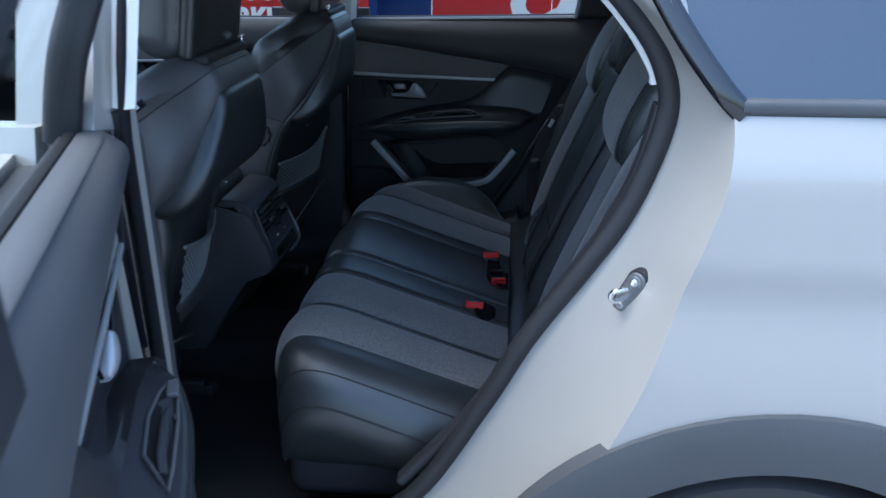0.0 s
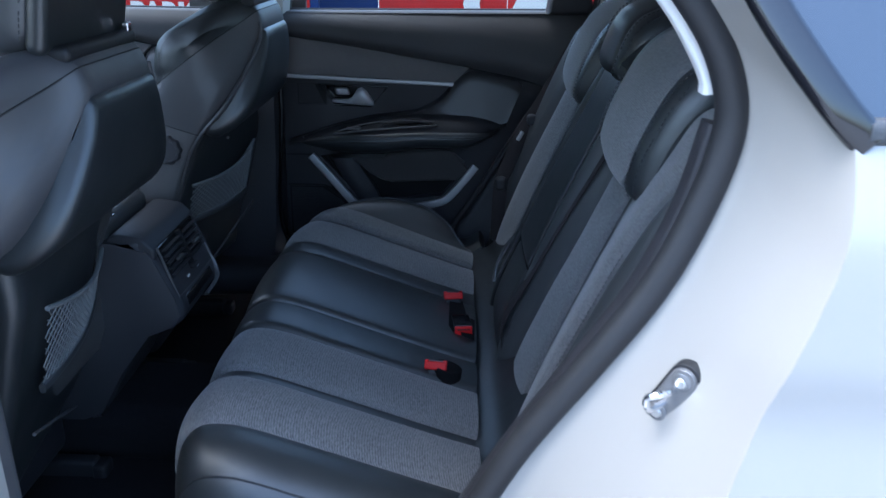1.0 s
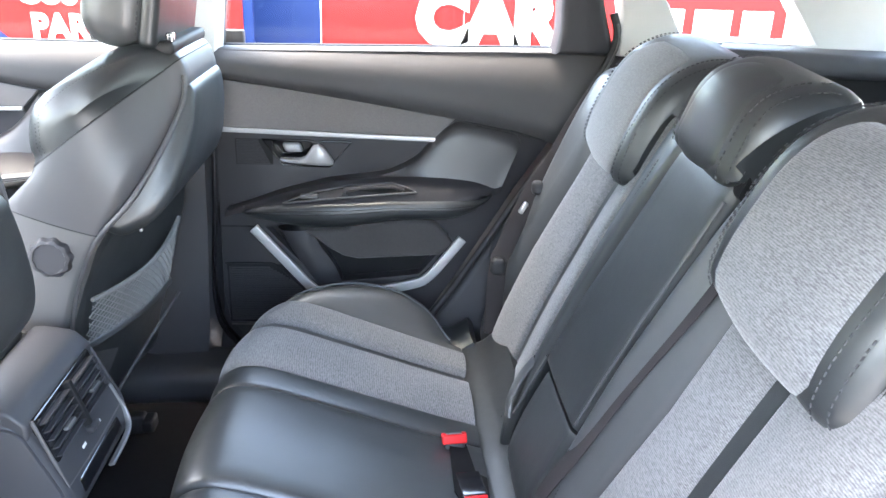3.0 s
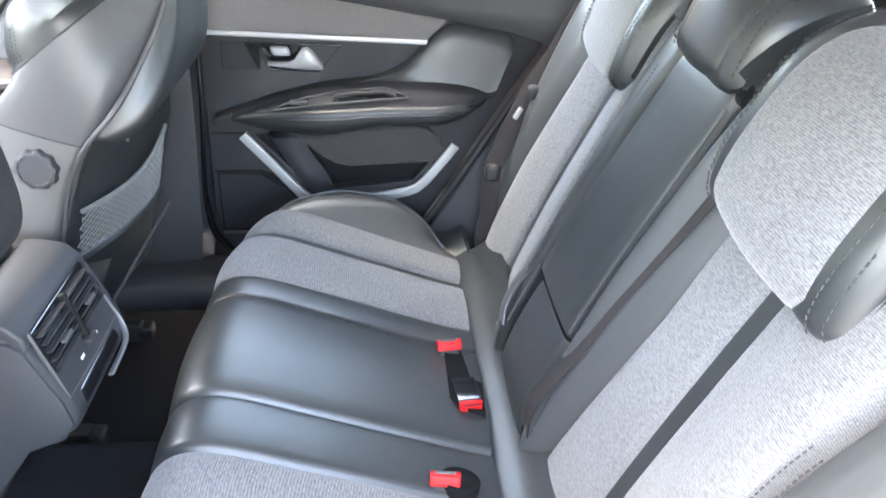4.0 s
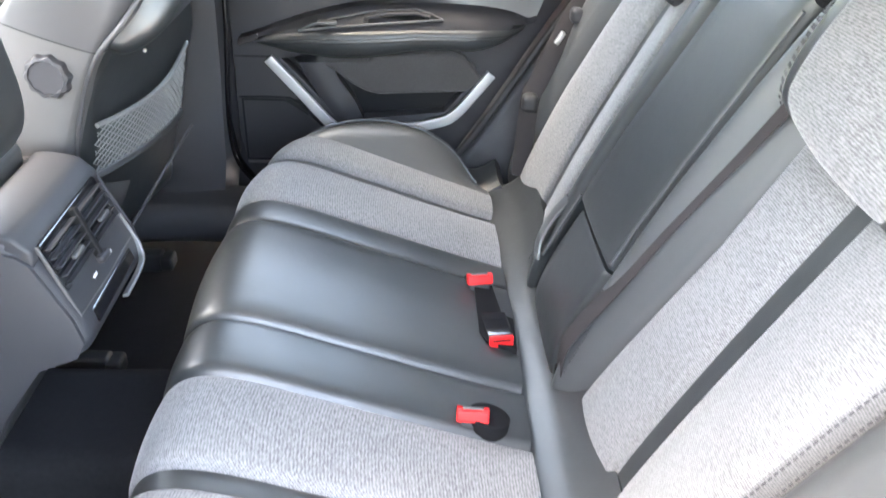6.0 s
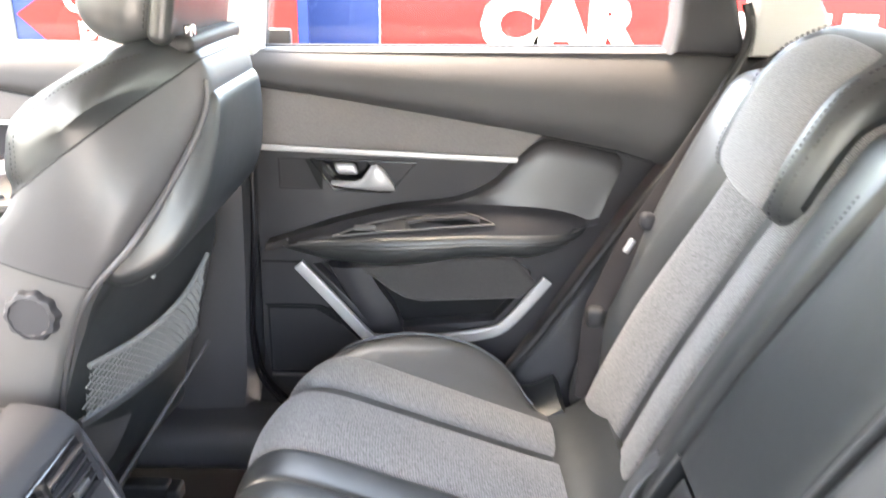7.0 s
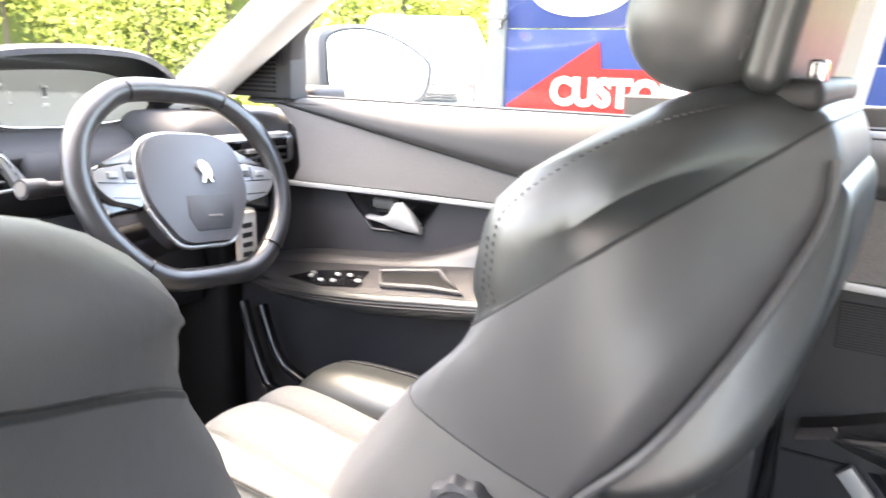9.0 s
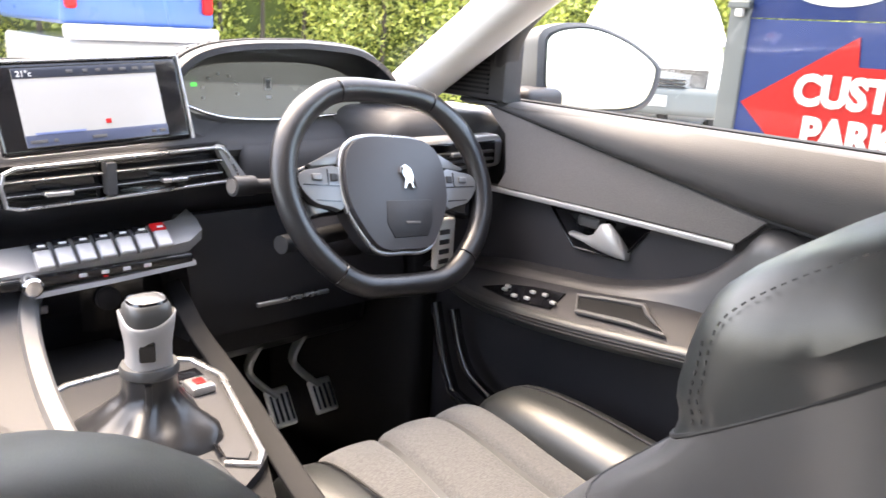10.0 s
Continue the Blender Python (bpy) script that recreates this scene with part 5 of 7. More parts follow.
    if not threads:
        # the passenger's backrest is wider below its shoulder on the console side
        for ring in rings:
            for p in ring:
                p.y -= 0.038 * ease((1.20 - p.z) / 0.10) * ease((SEAT_Y - 0.08 - p.y) / 0.10)
    whole = lambda: seat_body(rings, 15, 0.010)
    gap = 0.0011
    (cu, nu), (cl, nl) = SEAM_UP, SEAM_LOW
    # passenger's pad takes the lighter leather for the light it catches
    part("shoulder_pad", slab(whole(), [(cu + nu * gap, -nu)]), LEATHER if threads else SEAT_SIDE, s, "dark leather shoulder pad")
    part("back_side", slab(whole(), [(cu - nu * gap, nu), (cl + nl * gap, -nl)]), SEAT_SIDE, s, "dark leather backrest side")
    part("side_cover", slab(whole(), [(cl - nl * gap, nl)]), PLASTIC_GREY, s, "grey plastic side cover")
    for co, no in (SEAM_UP, SEAM_LOW):
        part("seam_cord", sweep(rim_line(whole(), co, no, -0.0016), disc_section(0.0020, 6), up=no, closed=True), RUBBER, s)
    # thread and a raised fold follow the front edge of the shoulder, nearer to its crown towards the top
    def rim_point(i, shift):
        f = 0.7 + 0.3 * ease(i / 4) + 3.4 * max(0, min(1, (i - 3.6) / 8)) + shift
        k = int(f)
        p = narrow(rings[k][i].lerp(rings[k + 1][i], f - k))
        return p + (p - Vector((-0.60, SEAT_Y, 1.13))).normalized() * (0.0012 + 0.0012 * ease((i - 5) / 3))
    if threads:
        for shift, stop in ((0.0, 15), (0.5, 6)):
            tagged(part("shoulder_seam", stitches(smooth([rim_point(i, shift) for i in range(0, stop)], 4), 0.0028, 0.0030, 0.00045, up=(0, 1, 0)), STITCH, s), "", "", "", "stuff")
    # padded rear panel over a recessed shell
    pad = [(-0.503, 1.192), (-0.485, 1.184), (-0.481, 1.16), (-0.484, 1.12), (-0.498, 1.055), (-0.520, 1.006), (-0.556, 0.972), (-0.598, 0.955), (-0.625, 0.985), (-0.575, 1.10), (-0.535, 1.172)]
    part("rear_pad", loft([[narrow(p) for p in ring] for ring in side_rings(pad, 2.098, 2.532, 0.024)]), LEATHER, s, "black leather rear pad")
    edge = smooth([narrow(Vector(p)) for p in ((-0.494, 2.092, 1.205), (-0.496, 2.086, 1.165), (-0.522, 2.080, 1.10), (-0.565, 2.078, 1.026), (-0.622, 2.080, 0.962), (-0.656, 2.086, 0.90), (-0.684, 2.090, 0.81), (-0.70, 2.094, 0.70))], 6)
    part("edge_piping", sweep(edge, disc_section(0.0042, 8), up=(0, 1, 0)), SEAT_SIDE, s, "raised leather piping")
    board = [(-0.600, 1.02), (-0.598, 0.97), (-0.622, 0.89), (-0.645, 0.81), (-0.668, 0.72), (-0.700, 0.62), (-0.715, 0.55), (-0.76, 0.55), (-0.74, 0.75), (-0.70, 0.9), (-0.65, 1.02)]
    slant = lambda p: narrow(p + Vector(((p.y - SEAT_Y) * 0.16 * ease((1.0 - p.z) / 0.12), 0, 0)))
    part("back_board", loft([[slant(p) for p in ring] for ring in side_rings(board, 2.096, 2.522, 0.030, n=8)]), LEATHER, s, "black back shell")
    # net pocket: rim and mesh
    A, B2, C, D = Vector((-0.664, 2.118, 0.838)), Vector((-0.600, 2.445, 0.872)), Vector((-0.632, 2.445, 0.730)), Vector((-0.690, 2.118, 0.745))
    quad = lambda u, v: (A * (1 - u) + B2 * u) * (1 - v) + (D * (1 - u) + C * u) * v + Vector((0.018 * math.sin(math.pi * u) + 0.006, 0, -0.016 * math.sin(math.pi * u) * (1 - v)))
    pocket = part("net_pocket", sweep([quad(k / 16, 0) for k in range(17)], disc_section(0.0042, 8)), NET, s, "elastic net pocket")
    strands = []
    for k in range(-20, 40):
        for sgn in (1, -1):
            line = []
            for j in range(15):
                v = j / 14
                u = (k / 20 if sgn > 0 else 1 - k / 20) + sgn * 0.42 * v
                if 0 <= u <= 1:
                    line.append(quad(u, v))
            if len(line) > 2:
                strands.append(sweep(line, disc_section(0.0013, 4)))
    part("mesh", join(*strands), NET, pocket, "woven net")
    part("pocket_hem", sweep([quad(k / 16, 1) for k in range(17)], round_section(0.010, 0.016, 0.8)), LEATHER_GREY, pocket)
    # made-up cord paints the lit line along the seat back's edge
    part("lit_edge", sweep([(-0.622, 2.495, 0.68), (-0.665, 2.36, 0.615), (-0.705, 2.22, 0.55)], disc_section(0.0030, 8)), SOFT, s, "thin cord drawn for the lit edge of the seat back")
    # recline knob
    knob = []
    for y, r in ((2.092, 0.033), (2.066, 0.033), (2.060, 0.030), (2.0585, 0.0255), (2.0605, 0.0245), (2.0605, 0.012)):
        knob.append([Vector((-0.692 + r * (1 + (0.05 if y > 2.0595 else 0) * math.cos(10 * t)) * math.cos(t), y, 0.936 + r * (1 + (0.05 if y > 2.0595 else 0) * math.cos(10 * t)) * math.sin(t))) for t in [2 * math.pi * k / 60 for k in range(60)]])
    part("recline_knob", loft(knob), SOFT_DARK, s, "ribbed dark recline knob")
    part("knob_seat", loft([[Vector((-0.690 + 0.036 * math.cos(t), y, 0.934 + 0.036 * math.sin(t))) for t in [2 * math.pi * k / 32 for k in range(32)]] for y in (2.10, 2.088)]), GLOSSY, s)
    part("stud", rbox(-0.590, 2.196, 0.936, 0.006, 0.008, 0.006, 0.0025, 2), SATIN, s)
    # head restraint
    hr = Matrix.Rotation(radians(10), 3, "Y")
    head = part("headrest", rbox(-0.585, 2.315, 1.343, 0.115, 0.288, 0.20, 0.05, 5, 4, None, hr), LEATHER_GREY, s, "grey leather headrest")
    part("band", rbox(-0.530, 2.315, 1.340, 0.03, 0.276, 0.19, 0.014, 4, 4, None, hr), LEATHER, head, "black stitched band")
    for sg in (-1, 1):
        part("seam", stitches([(-0.545 + 0.17 * (z - 1.338), 2.315 + sg * 0.1445, z) for z in [1.268 + 0.01 * k for k in range(15)]], 0.005, 0.003, 0.0008, up=(0, 1, 0)), STITCH, head)
        post = part("headrest_post", sweep([(-0.548, 2.315 + sg * 0.085, 1.22), (-0.556, 2.315 + sg * 0.085, 1.30)], disc_section(0.0065, 10), up=(1, 0, 0)), CHROME, s, "chrome post")
        part("collar", rbox(-0.548, 2.315 + sg * 0.085, 1.247, 0.032, 0.034, 0.016, 0.006, 3), GLOSSY, post)
    # black block added to fill the gap between headrest and backrest
    part("gap_block", rbox(-0.545, 2.315, 1.246, 0.075, 0.235, 0.022, 0.009, 3), RUBBER, s, "black block added in the gap under the headrest")
    part("catch", rbox(-0.515, 2.215, 1.262, 0.012, 0.016, 0.016, 0.003, 2), CHROME, s, "chrome headrest catch")
    # cushion
    top = [(-0.80, 0.735), (-0.90, 0.738), (-1.05, 0.752), (-1.15, 0.766), (-1.215, 0.768), (-1.252, 0.752), (-1.268, 0.715), (-1.262, 0.66), (-1.25, 0.60)]
    part("seat_cushion", panel([(x, z - 0.006) for x, z in top], 2.19, 2.47, edge=0.01, er=0.02, crown=0.0, thick=0.08), LEATHER_GREY, s, "dark cushion body")
    part("cloth_panel", panel(top, 2.190, course((0, 2.262), (0.55, 2.285), (1, 2.30)), edge=0.010, er=0.014, crown=0.004, thick=0.02), MESH_CLOTH, s, "pale mesh cloth panel")
    part("cloth_panel", panel(top, course((0, 2.266), (0.55, 2.289), (1, 2.304)), course((0, 2.396), (0.55, 2.392), (1, 2.38)), edge=0.010, er=0.014, crown=0.006, thick=0.02), MESH_CLOTH, s, "pale mesh cloth panel")
    part("cloth_panel", panel(top, course((0, 2.400), (0.55, 2.396), (1, 2.384)), 2.462, edge=0.010, er=0.014, crown=0.004, thick=0.02), MESH_CLOTH, s, "pale mesh cloth panel")
    for y0, y1 in ((2.095, 2.200), (2.452, 2.575)):
        part("cushion_bolster", side_loft([(-0.80, 0.785), (-0.95, 0.792), (-1.08, 0.798), (-1.18, 0.792), (-1.235, 0.764), (-1.258, 0.70), (-1.22, 0.60), (-0.9, 0.56), (-0.78, 0.62)], y0, y1, 0.045), LEATHER, s, "black leather cushion bolster")
        part("bolster_seam", sweep(smooth([(-0.82, y0 + 0.075, 0.7905), (-0.95, y0 + 0.075, 0.7945), (-1.08, y0 + 0.075, 0.8005), (-1.18, y0 + 0.075, 0.7925), (-1.236, y0 + 0.075, 0.762)], 5), disc_section(0.0018, 6)), RUBBER, s)
    base = part("seat_base", rbox(-1.0, 2.32, 0.50, 0.42, 0.42, 0.24, 0.03), PLASTIC, s)
    for y in (2.13, 2.50):
        part("rail", rbox(-1.04, y, 0.335, 0.62, 0.035, 0.05, 0.008, 2), RUBBER, s, "black seat rail")
        part("rail_end", rbox(-0.722, y, 0.335, 0.03, 0.045, 0.035, 0.008, 2), RUBBER, s)
    return s


front_seat("black leather driver's seat with grey cloth cushion")
XF.append(Matrix.Translation((-0.06, 0.050, -0.015)) @ FLIP)
front_seat("black leather front passenger seat", False)
XF.pop()
tag = thing("airbag_label", "small black cloth label on the passenger seat", "label", (-0.66, 1.31, 1.155))
part("cloth_tab", rbox(-0.660, 1.307, 1.164, 0.050, 0.006, 0.014, 0.001, 2, rot=Matrix.Rotation(radians(-36), 3, "Y")), GLOSSY, tag)
part("letters", lettering("AIRBAG", 0.010, 0.0002, 0.001), WHITE_MARK, tag, local=Matrix.Translation((-0.6755, 1.3030, 1.1485)) @ Matrix.Rotation(radians(-36), 4, "Y"))

# ---- centre console, rear end with vents ----
con = thing("centre_console", "black centre console with rear air vents and silver frame", "console", (-1.0, CY, 0.32))
body = [(-0.600, 0.700), (-0.640, 0.79), (-0.665, 0.812), (-0.72, 0.822), (-1.25, 0.80), (-1.32, 0.74), (-1.32, 0.40), (-0.84, 0.40), (-0.79, 0.42), (-0.73, 0.52), (-0.665, 0.61), (-0.610, 0.635), (-0.592, 0.66)]
part("body", side_loft(body, 1.792, 2.042, 0.02), SOFT_DARK, con, "dark console body")
flank_line = [(-0.655, 0.800), (-0.72, 0.818), (-1.25, 0.797), (-1.312, 0.74), (-1.312, 0.405), (-0.84, 0.403), (-0.79, 0.424), (-0.733, 0.524), (-0.667, 0.614), (-0.611, 0.638), (-0.596, 0.664), (-0.604, 0.702), (-0.641, 0.788)]
for y0, y1 in ((1.7885, 1.7945), (2.0395, 2.0455)):
    part("side_panel", plate(flank_line, y0, y1, bevel=0.0015), SOFT_DARK, con, "dark grained console side")
part("lid", rbox(-0.96, CY, 0.835, 0.46, 0.235, 0.05, 0.02, 4, 4), LEATHER_GREY, con, "padded armrest lid")
part("end_cap", side_loft([(-0.637, 0.798), (-0.648, 0.814), (-0.666, 0.827), (-0.72, 0.832), (-0.725, 0.80), (-0.65, 0.77)], 1.797, 2.037, 0.006), SOFT_DARK, con)
# the vent face leans: its own frame, u across (y), v down the slope
fo, fv = Vector((-0.640, 1.915, 0.803)), Vector((0.040, 0, -0.130))
fn = Vector((0.956, 0, 0.294))
fm = Matrix((( 0, fv.normalized().x, fn.x, fo.x), (1, 0, 0, fo.y), (0, fv.normalized().z, fn.z, fo.z), (0, 0, 0, 1)))
vent = part("vent_box", rbox(0, 0.056, -0.01, 0.205, 0.112, 0.03, 0.006, 3), GLOSSY, con, "gloss black vent insert", local=fm)
for side in (-1, 1):
    for k in range(5):
        part("slat", rbox(side * 0.050, 0.014 + 0.0135 * k, 0.008, 0.088, 0.0028, 0.012, 0.0012, 2), PLASTIC, vent, local=fm)
    part("tab", rbox(side * 0.050, 0.046, 0.016, 0.030, 0.006, 0.008, 0.002, 2), PLASTIC_GREY, vent, "grey vent tab", local=fm)
    part("mark", rbox(side * 0.03, 0.097, 0.0065, 0.013, 0.005, 0.002, 0.0005, 1), WHITE_MARK, vent, local=fm)
part("divider", rbox(0, 0.045, 0.009, 0.010, 0.085, 0.014, 0.003, 2), DEEP, vent, local=fm)
part("blower_dial", rbox(0.0, 0.085, 0.014, 0.028, 0.012, 0.014, 0.005, 3), PLASTIC, vent, local=fm)
part("vent_frame", sweep(smooth([fm @ Vector(p) for p in ((0.1075, 0.075, 0.004), (0.108, 0.100, 0.006), (0.106, 0.126, 0.010), (0.094, 0.149, 0.012), (0.066, 0.157, 0.012), (0.0, 0.158, 0.012))], 4), round_section(0.005, 0.010, 0.8), up=(1, 0, 0.3)), PEWTER, con, "satin grey bow beside the vents")
part("vent_rim", sweep([fm @ Vector(p) for p in ((-0.106, 0.0, 0.005), (-0.106, 0.112, 0.006), (0.0, 0.116, 0.006), (0.104, 0.114, 0.006))], round_section(0.004, 0.005, 0.8), up=(1, 0, 0.3)), PLASTIC_GREY, con, "thin grey vent rim")
part("stow_slot", rbox(0, 0.132, 0.0, 0.165, 0.026, 0.02, 0.006, 3), GLOSSY, con, "dark stowage slot", local=fm)

# ---- gear lever and the front of the console ----
part("tray_box", loft([[Vector((x, y, z)) for x, y in ((-1.60, 1.72), (-1.60, 2.06), (-1.42, 2.11), (-1.16, 2.075), (-1.10, 2.05), (-1.10, 1.72))] for z in (0.40, 0.835)]), DEEP, con)
deck = lambda x: 0.852 - 0.06 * (x + 1.3)
ring6 = ((-1.416, 1.900), (-1.425, 2.02), (-1.422, 2.080), (-1.408, 2.102), (-1.345, 2.117), (-1.164, 2.075), (-1.146, 2.058), (-1.10, 1.99), (-1.10, 1.78), (-1.27, 1.78))
part("gear_plate", loft([[Vector((x, y, deck(x) + d)) for x, y in ring6] for d in (-0.012, 0.004)]), DASH, con, "dark gear surround")
part("gear_trim", sweep([(x, y, deck(x) + 0.005) for x, y in ((-1.20, 1.972), (-1.305, 1.915), (-1.40, 1.918), (-1.416, 1.945), (-1.421, 2.02), (-1.418, 2.078), (-1.405, 2.098), (-1.347, 2.112), (-1.168, 2.071), (-1.150, 2.057), (-1.172, 2.030))], round_section(0.009, 0.007, 0.8)), SATIN, con, "satin gear surround trim")
part("gear_inlay", loft([[Vector((x, y, deck(x) + d)) for x, y in ((-1.385, 2.060), (-1.378, 2.088), (-1.343, 2.100), (-1.176, 2.062), (-1.164, 2.052), (-1.178, 2.034), (-1.30, 2.052))] for d in (0.003, 0.0075)]), SOFT_DARK, con, "grey tray inlay")
part("inlay_edge", sweep([(x, y, deck(x) + 0.0085) for x, y in ((-1.372, 2.045), (-1.30, 2.047), (-1.180, 2.030))], disc_section(0.0016, 6)), GLOSSY, con)
part("brake_switch", rbox(-1.325, 2.072, deck(-1.322) + 0.012, 0.034, 0.030, 0.012, 0.004, 2), SATIN, con, "parking brake switch")
part("switch_well", rbox(-1.362, 2.074, deck(-1.362) + 0.008, 0.030, 0.034, 0.004, 0.002, 2), GLOSSY, con)
part("brake_mark", rbox(-1.325, 2.072, deck(-1.322) + 0.0185, 0.014, 0.012, 0.002, 0.0005, 1), RED, con)
gear = thing("gear_lever", "silver and black gear lever in a leather gaiter", "gear lever", (-1.278, 1.995, 0.85))
gx, gy = -1.278, 1.995


def oblong(z, a, b, power=2.0, fold=0.0, dx=0.0, rise=0.0, dy=0.0):
    row = []
    for k in range(56):
        t = 2 * math.pi * k / 56
        q = (abs(math.cos(t)) ** power + abs(math.sin(t)) ** power) ** (-1 / power)
        w = 1 + fold * (0.6 * math.cos(5 * t + 60 * z) + 0.5 * math.cos(8 * t - 45 * z))
        row.append(Vector((gx + dx + a * q * w * math.cos(t), gy + dy + b * q * w * math.sin(t), z + rise * abs(math.cos(t - 1.15)) ** 3)))
    return row


gait = [oblong(z, a, b, p, f, d, 0, e) for z, a, b, p, f, d, e in ((0.850, 0.074, 0.068, 5, 0.0, 0.004, -0.008), (0.857, 0.072, 0.066, 5, 0.03, 0.004, -0.008), (0.866, 0.066, 0.061, 4, 0.09, 0.004, -0.007), (0.874, 0.055, 0.052, 3.2, 0.14, 0.003, -0.006), (0.884, 0.043, 0.042, 2.6, 0.16, 0.002, -0.004), (0.892, 0.036, 0.036, 2.3, 0.13, 0.001, -0.002), (0.899, 0.0295, 0.0295, 2.2, 0.08, 0, 0), (0.908, 0.0285, 0.0285, 2.1, 0.04, 0, 0), (0.922, 0.0285, 0.0285, 2, 0.01, 0, 0), (0.928, 0.029, 0.029, 2, 0, 0, 0))]
part("gaiter", loft(gait), GAITER, gear, "folded black leather gaiter", sharp=60)
face = Vector((0.91, -0.41, 0))
side = Vector((0.41, 0.91, 0))
for w in (-0.0042, 0, 0.0042):
    run = smooth([Vector((gx, gy - e, z)) + face * r + side * w for r, z, e in ((0.0300, 0.920, 0), (0.0302, 0.908, 0), (0.0325, 0.899, 0), (0.0395, 0.891, 0.002), (0.0475, 0.883, 0.004), (0.060, 0.873, 0.006), (0.0715, 0.864, 0.007))], 5)
    if w:
        part("gaiter_seam", stitches(run, 0.004, 0.0022, 0.0007, up=(1, -1, 1)), STITCH, gear)
    else:
        part("gaiter_ridge", sweep(run, round_section(0.007, 0.003, 0.8), up=(1, -0.4, 1)), GAITER, gear)
part("gaiter_collar", loft([oblong(z, a, a) for z, a in ((0.922, 0.0285), (0.925, 0.0312), (0.931, 0.0315), (0.935, 0.0295), (0.9355, 0.022))]), LEATHER_GREY, gear, "soft gaiter collar")
part("stem", loft([oblong(z, a, b, 3.0, 0, 0, r) for z, a, b, r in ((0.932, 0.0235, 0.0235, 0), (0.945, 0.0225, 0.0225, 0), (0.960, 0.0230, 0.0230, 0), (0.972, 0.0255, 0.0255, 0.004), (0.982, 0.0278, 0.0278, 0.013), (0.984, 0.0262, 0.0262, 0.013), (0.970, 0.021, 0.021, 0.004))]), SILVER, gear, "silver lever stem", sharp=60)
spot = Vector((gx, gy, 0.9560)) + face * 0.0228
part("stem_window", rbox(*spot, 0.006, 0.017, 0.024, 0.003, 3, rot=Matrix.Rotation(radians(-24), 3, "Z")), GLOSSY, gear)
# the knob's reflection is put into its colour as greyer leather
part("knob", loft([oblong(z, a, b, p) for z, a, b, p in ((0.968, 0.019, 0.019, 3), (0.980, 0.0240, 0.0240, 2.8), (0.993, 0.0245, 0.0245, 2.8), (1.002, 0.0235, 0.0235, 2.6), (1.008, 0.0195, 0.0195, 2.4), (1.0105, 0.013, 0.013, 2.2), (1.011, 0.004, 0.004, 2))]), LEATHER_GREY, gear, "black leather gear knob, greyed for its reflection", sharp=60)
part("knob_cap", loft([oblong(z, a, a, 2.6) for z, a in ((1.0065, 0.0205), (1.0090, 0.0195), (1.0075, 0.018))]), GLOSSY, gear)

# ---- dashboard ----
dash = thing("dashboard", "black dashboard with silver vents and piano keys", "dashboard", (-1.7, CY, 0.6))
dp = [(-1.60, 1.06), (-1.60, 1.10), (-1.63, 1.125), (-1.72, 1.135), (-1.95, 1.07), (-2.05, 1.02), (-2.05, 0.70), (-1.75, 0.68), (-1.70, 0.80), (-1.665, 0.90), (-1.655, 0.98), (-1.62, 1.02)]
part("body", side_loft(dp, 1.20, 2.62, 0.03, n=12), DASH, dash, "soft black dashboard")
# upper dash in a lighter colour than the body, for the light on it
part("dash_top", side_loft([(-1.588, 1.104), (-1.62, 1.132), (-1.72, 1.142), (-1.95, 1.078), (-1.95, 1.05), (-1.70, 1.09), (-1.62, 1.085)], 1.21, 2.61, 0.015, n=12), SOFT, dash, "lighter cover for the lit dash top")
# paler strip likewise carries the light on the dash behind the wheel
part("dash_pad", side_loft([(-1.590, 1.040), (-1.578, 1.072), (-1.580, 1.098), (-1.598, 1.114), (-1.63, 1.10), (-1.63, 1.05)], 2.268, 2.60, 0.012, n=8), SOFT, dash, "lighter strip for the lit dash behind the wheel")
# central vents: two bays in a silver frame
rise = lambda y: 0.033 * (y - 2.08)
VX = -1.556
part("vent_bay", loft([[Vector((x, y, 1.083 + rise(y) + z)) for x, z in ((-1.60, 0.03), (-1.568, 0.027), (-1.575, 0.0), (-1.568, -0.026), (-1.60, -0.03))] for y in (1.925, 2.235)]), GLOSSY, dash, "black vent bay")
for y0, y1 in ((1.932, 2.050), (2.068, 2.222)):
    for dz in (-0.011, 0.007):
        part("slat", loft([[Vector((x, y, 1.083 + rise(y) + dz + z)) for x, z in ((-1.59, 0.001), (-1.560, 0.0026), (-1.557, 0.0012), (-1.557, -0.0012), (-1.59, -0.003))] for y in (y0, y1)]), PLASTIC, dash)
        part("slat_edge", sweep([(-1.5565, y, 1.083 + rise(y) + dz + 0.0014) for y in (y0, y1)], round_section(0.0016, 0.0016, 0.8)), SATIN, dash)
    yc = (y0 + y1) / 2
    part("tab", rbox(-1.550, yc, 1.083 + rise(yc) - 0.010, 0.016, 0.036, 0.006, 0.002, 2), SATIN, dash, "silver vent tab")
part("divider", rbox(-1.556, 2.059, 1.083, 0.022, 0.014, 0.046, 0.003, 2), SOFT, dash)
loop = [(1.927, 1.082), (1.931, 1.098), (1.945, 1.104), (2.08, 1.110), (2.212, 1.1155), (2.222, 1.113), (2.232, 1.098), (2.246, 1.072), (2.243, 1.066), (2.232, 1.0645), (2.08, 1.057), (1.945, 1.052), (1.931, 1.056)]
part("vent_frame", sweep([(VX, y, z) for y, z in loop], round_section(0.0042, 0.010, 0.6), up=(1, 0, 0.01), closed=True), SATIN, dash, "silver vent frame")
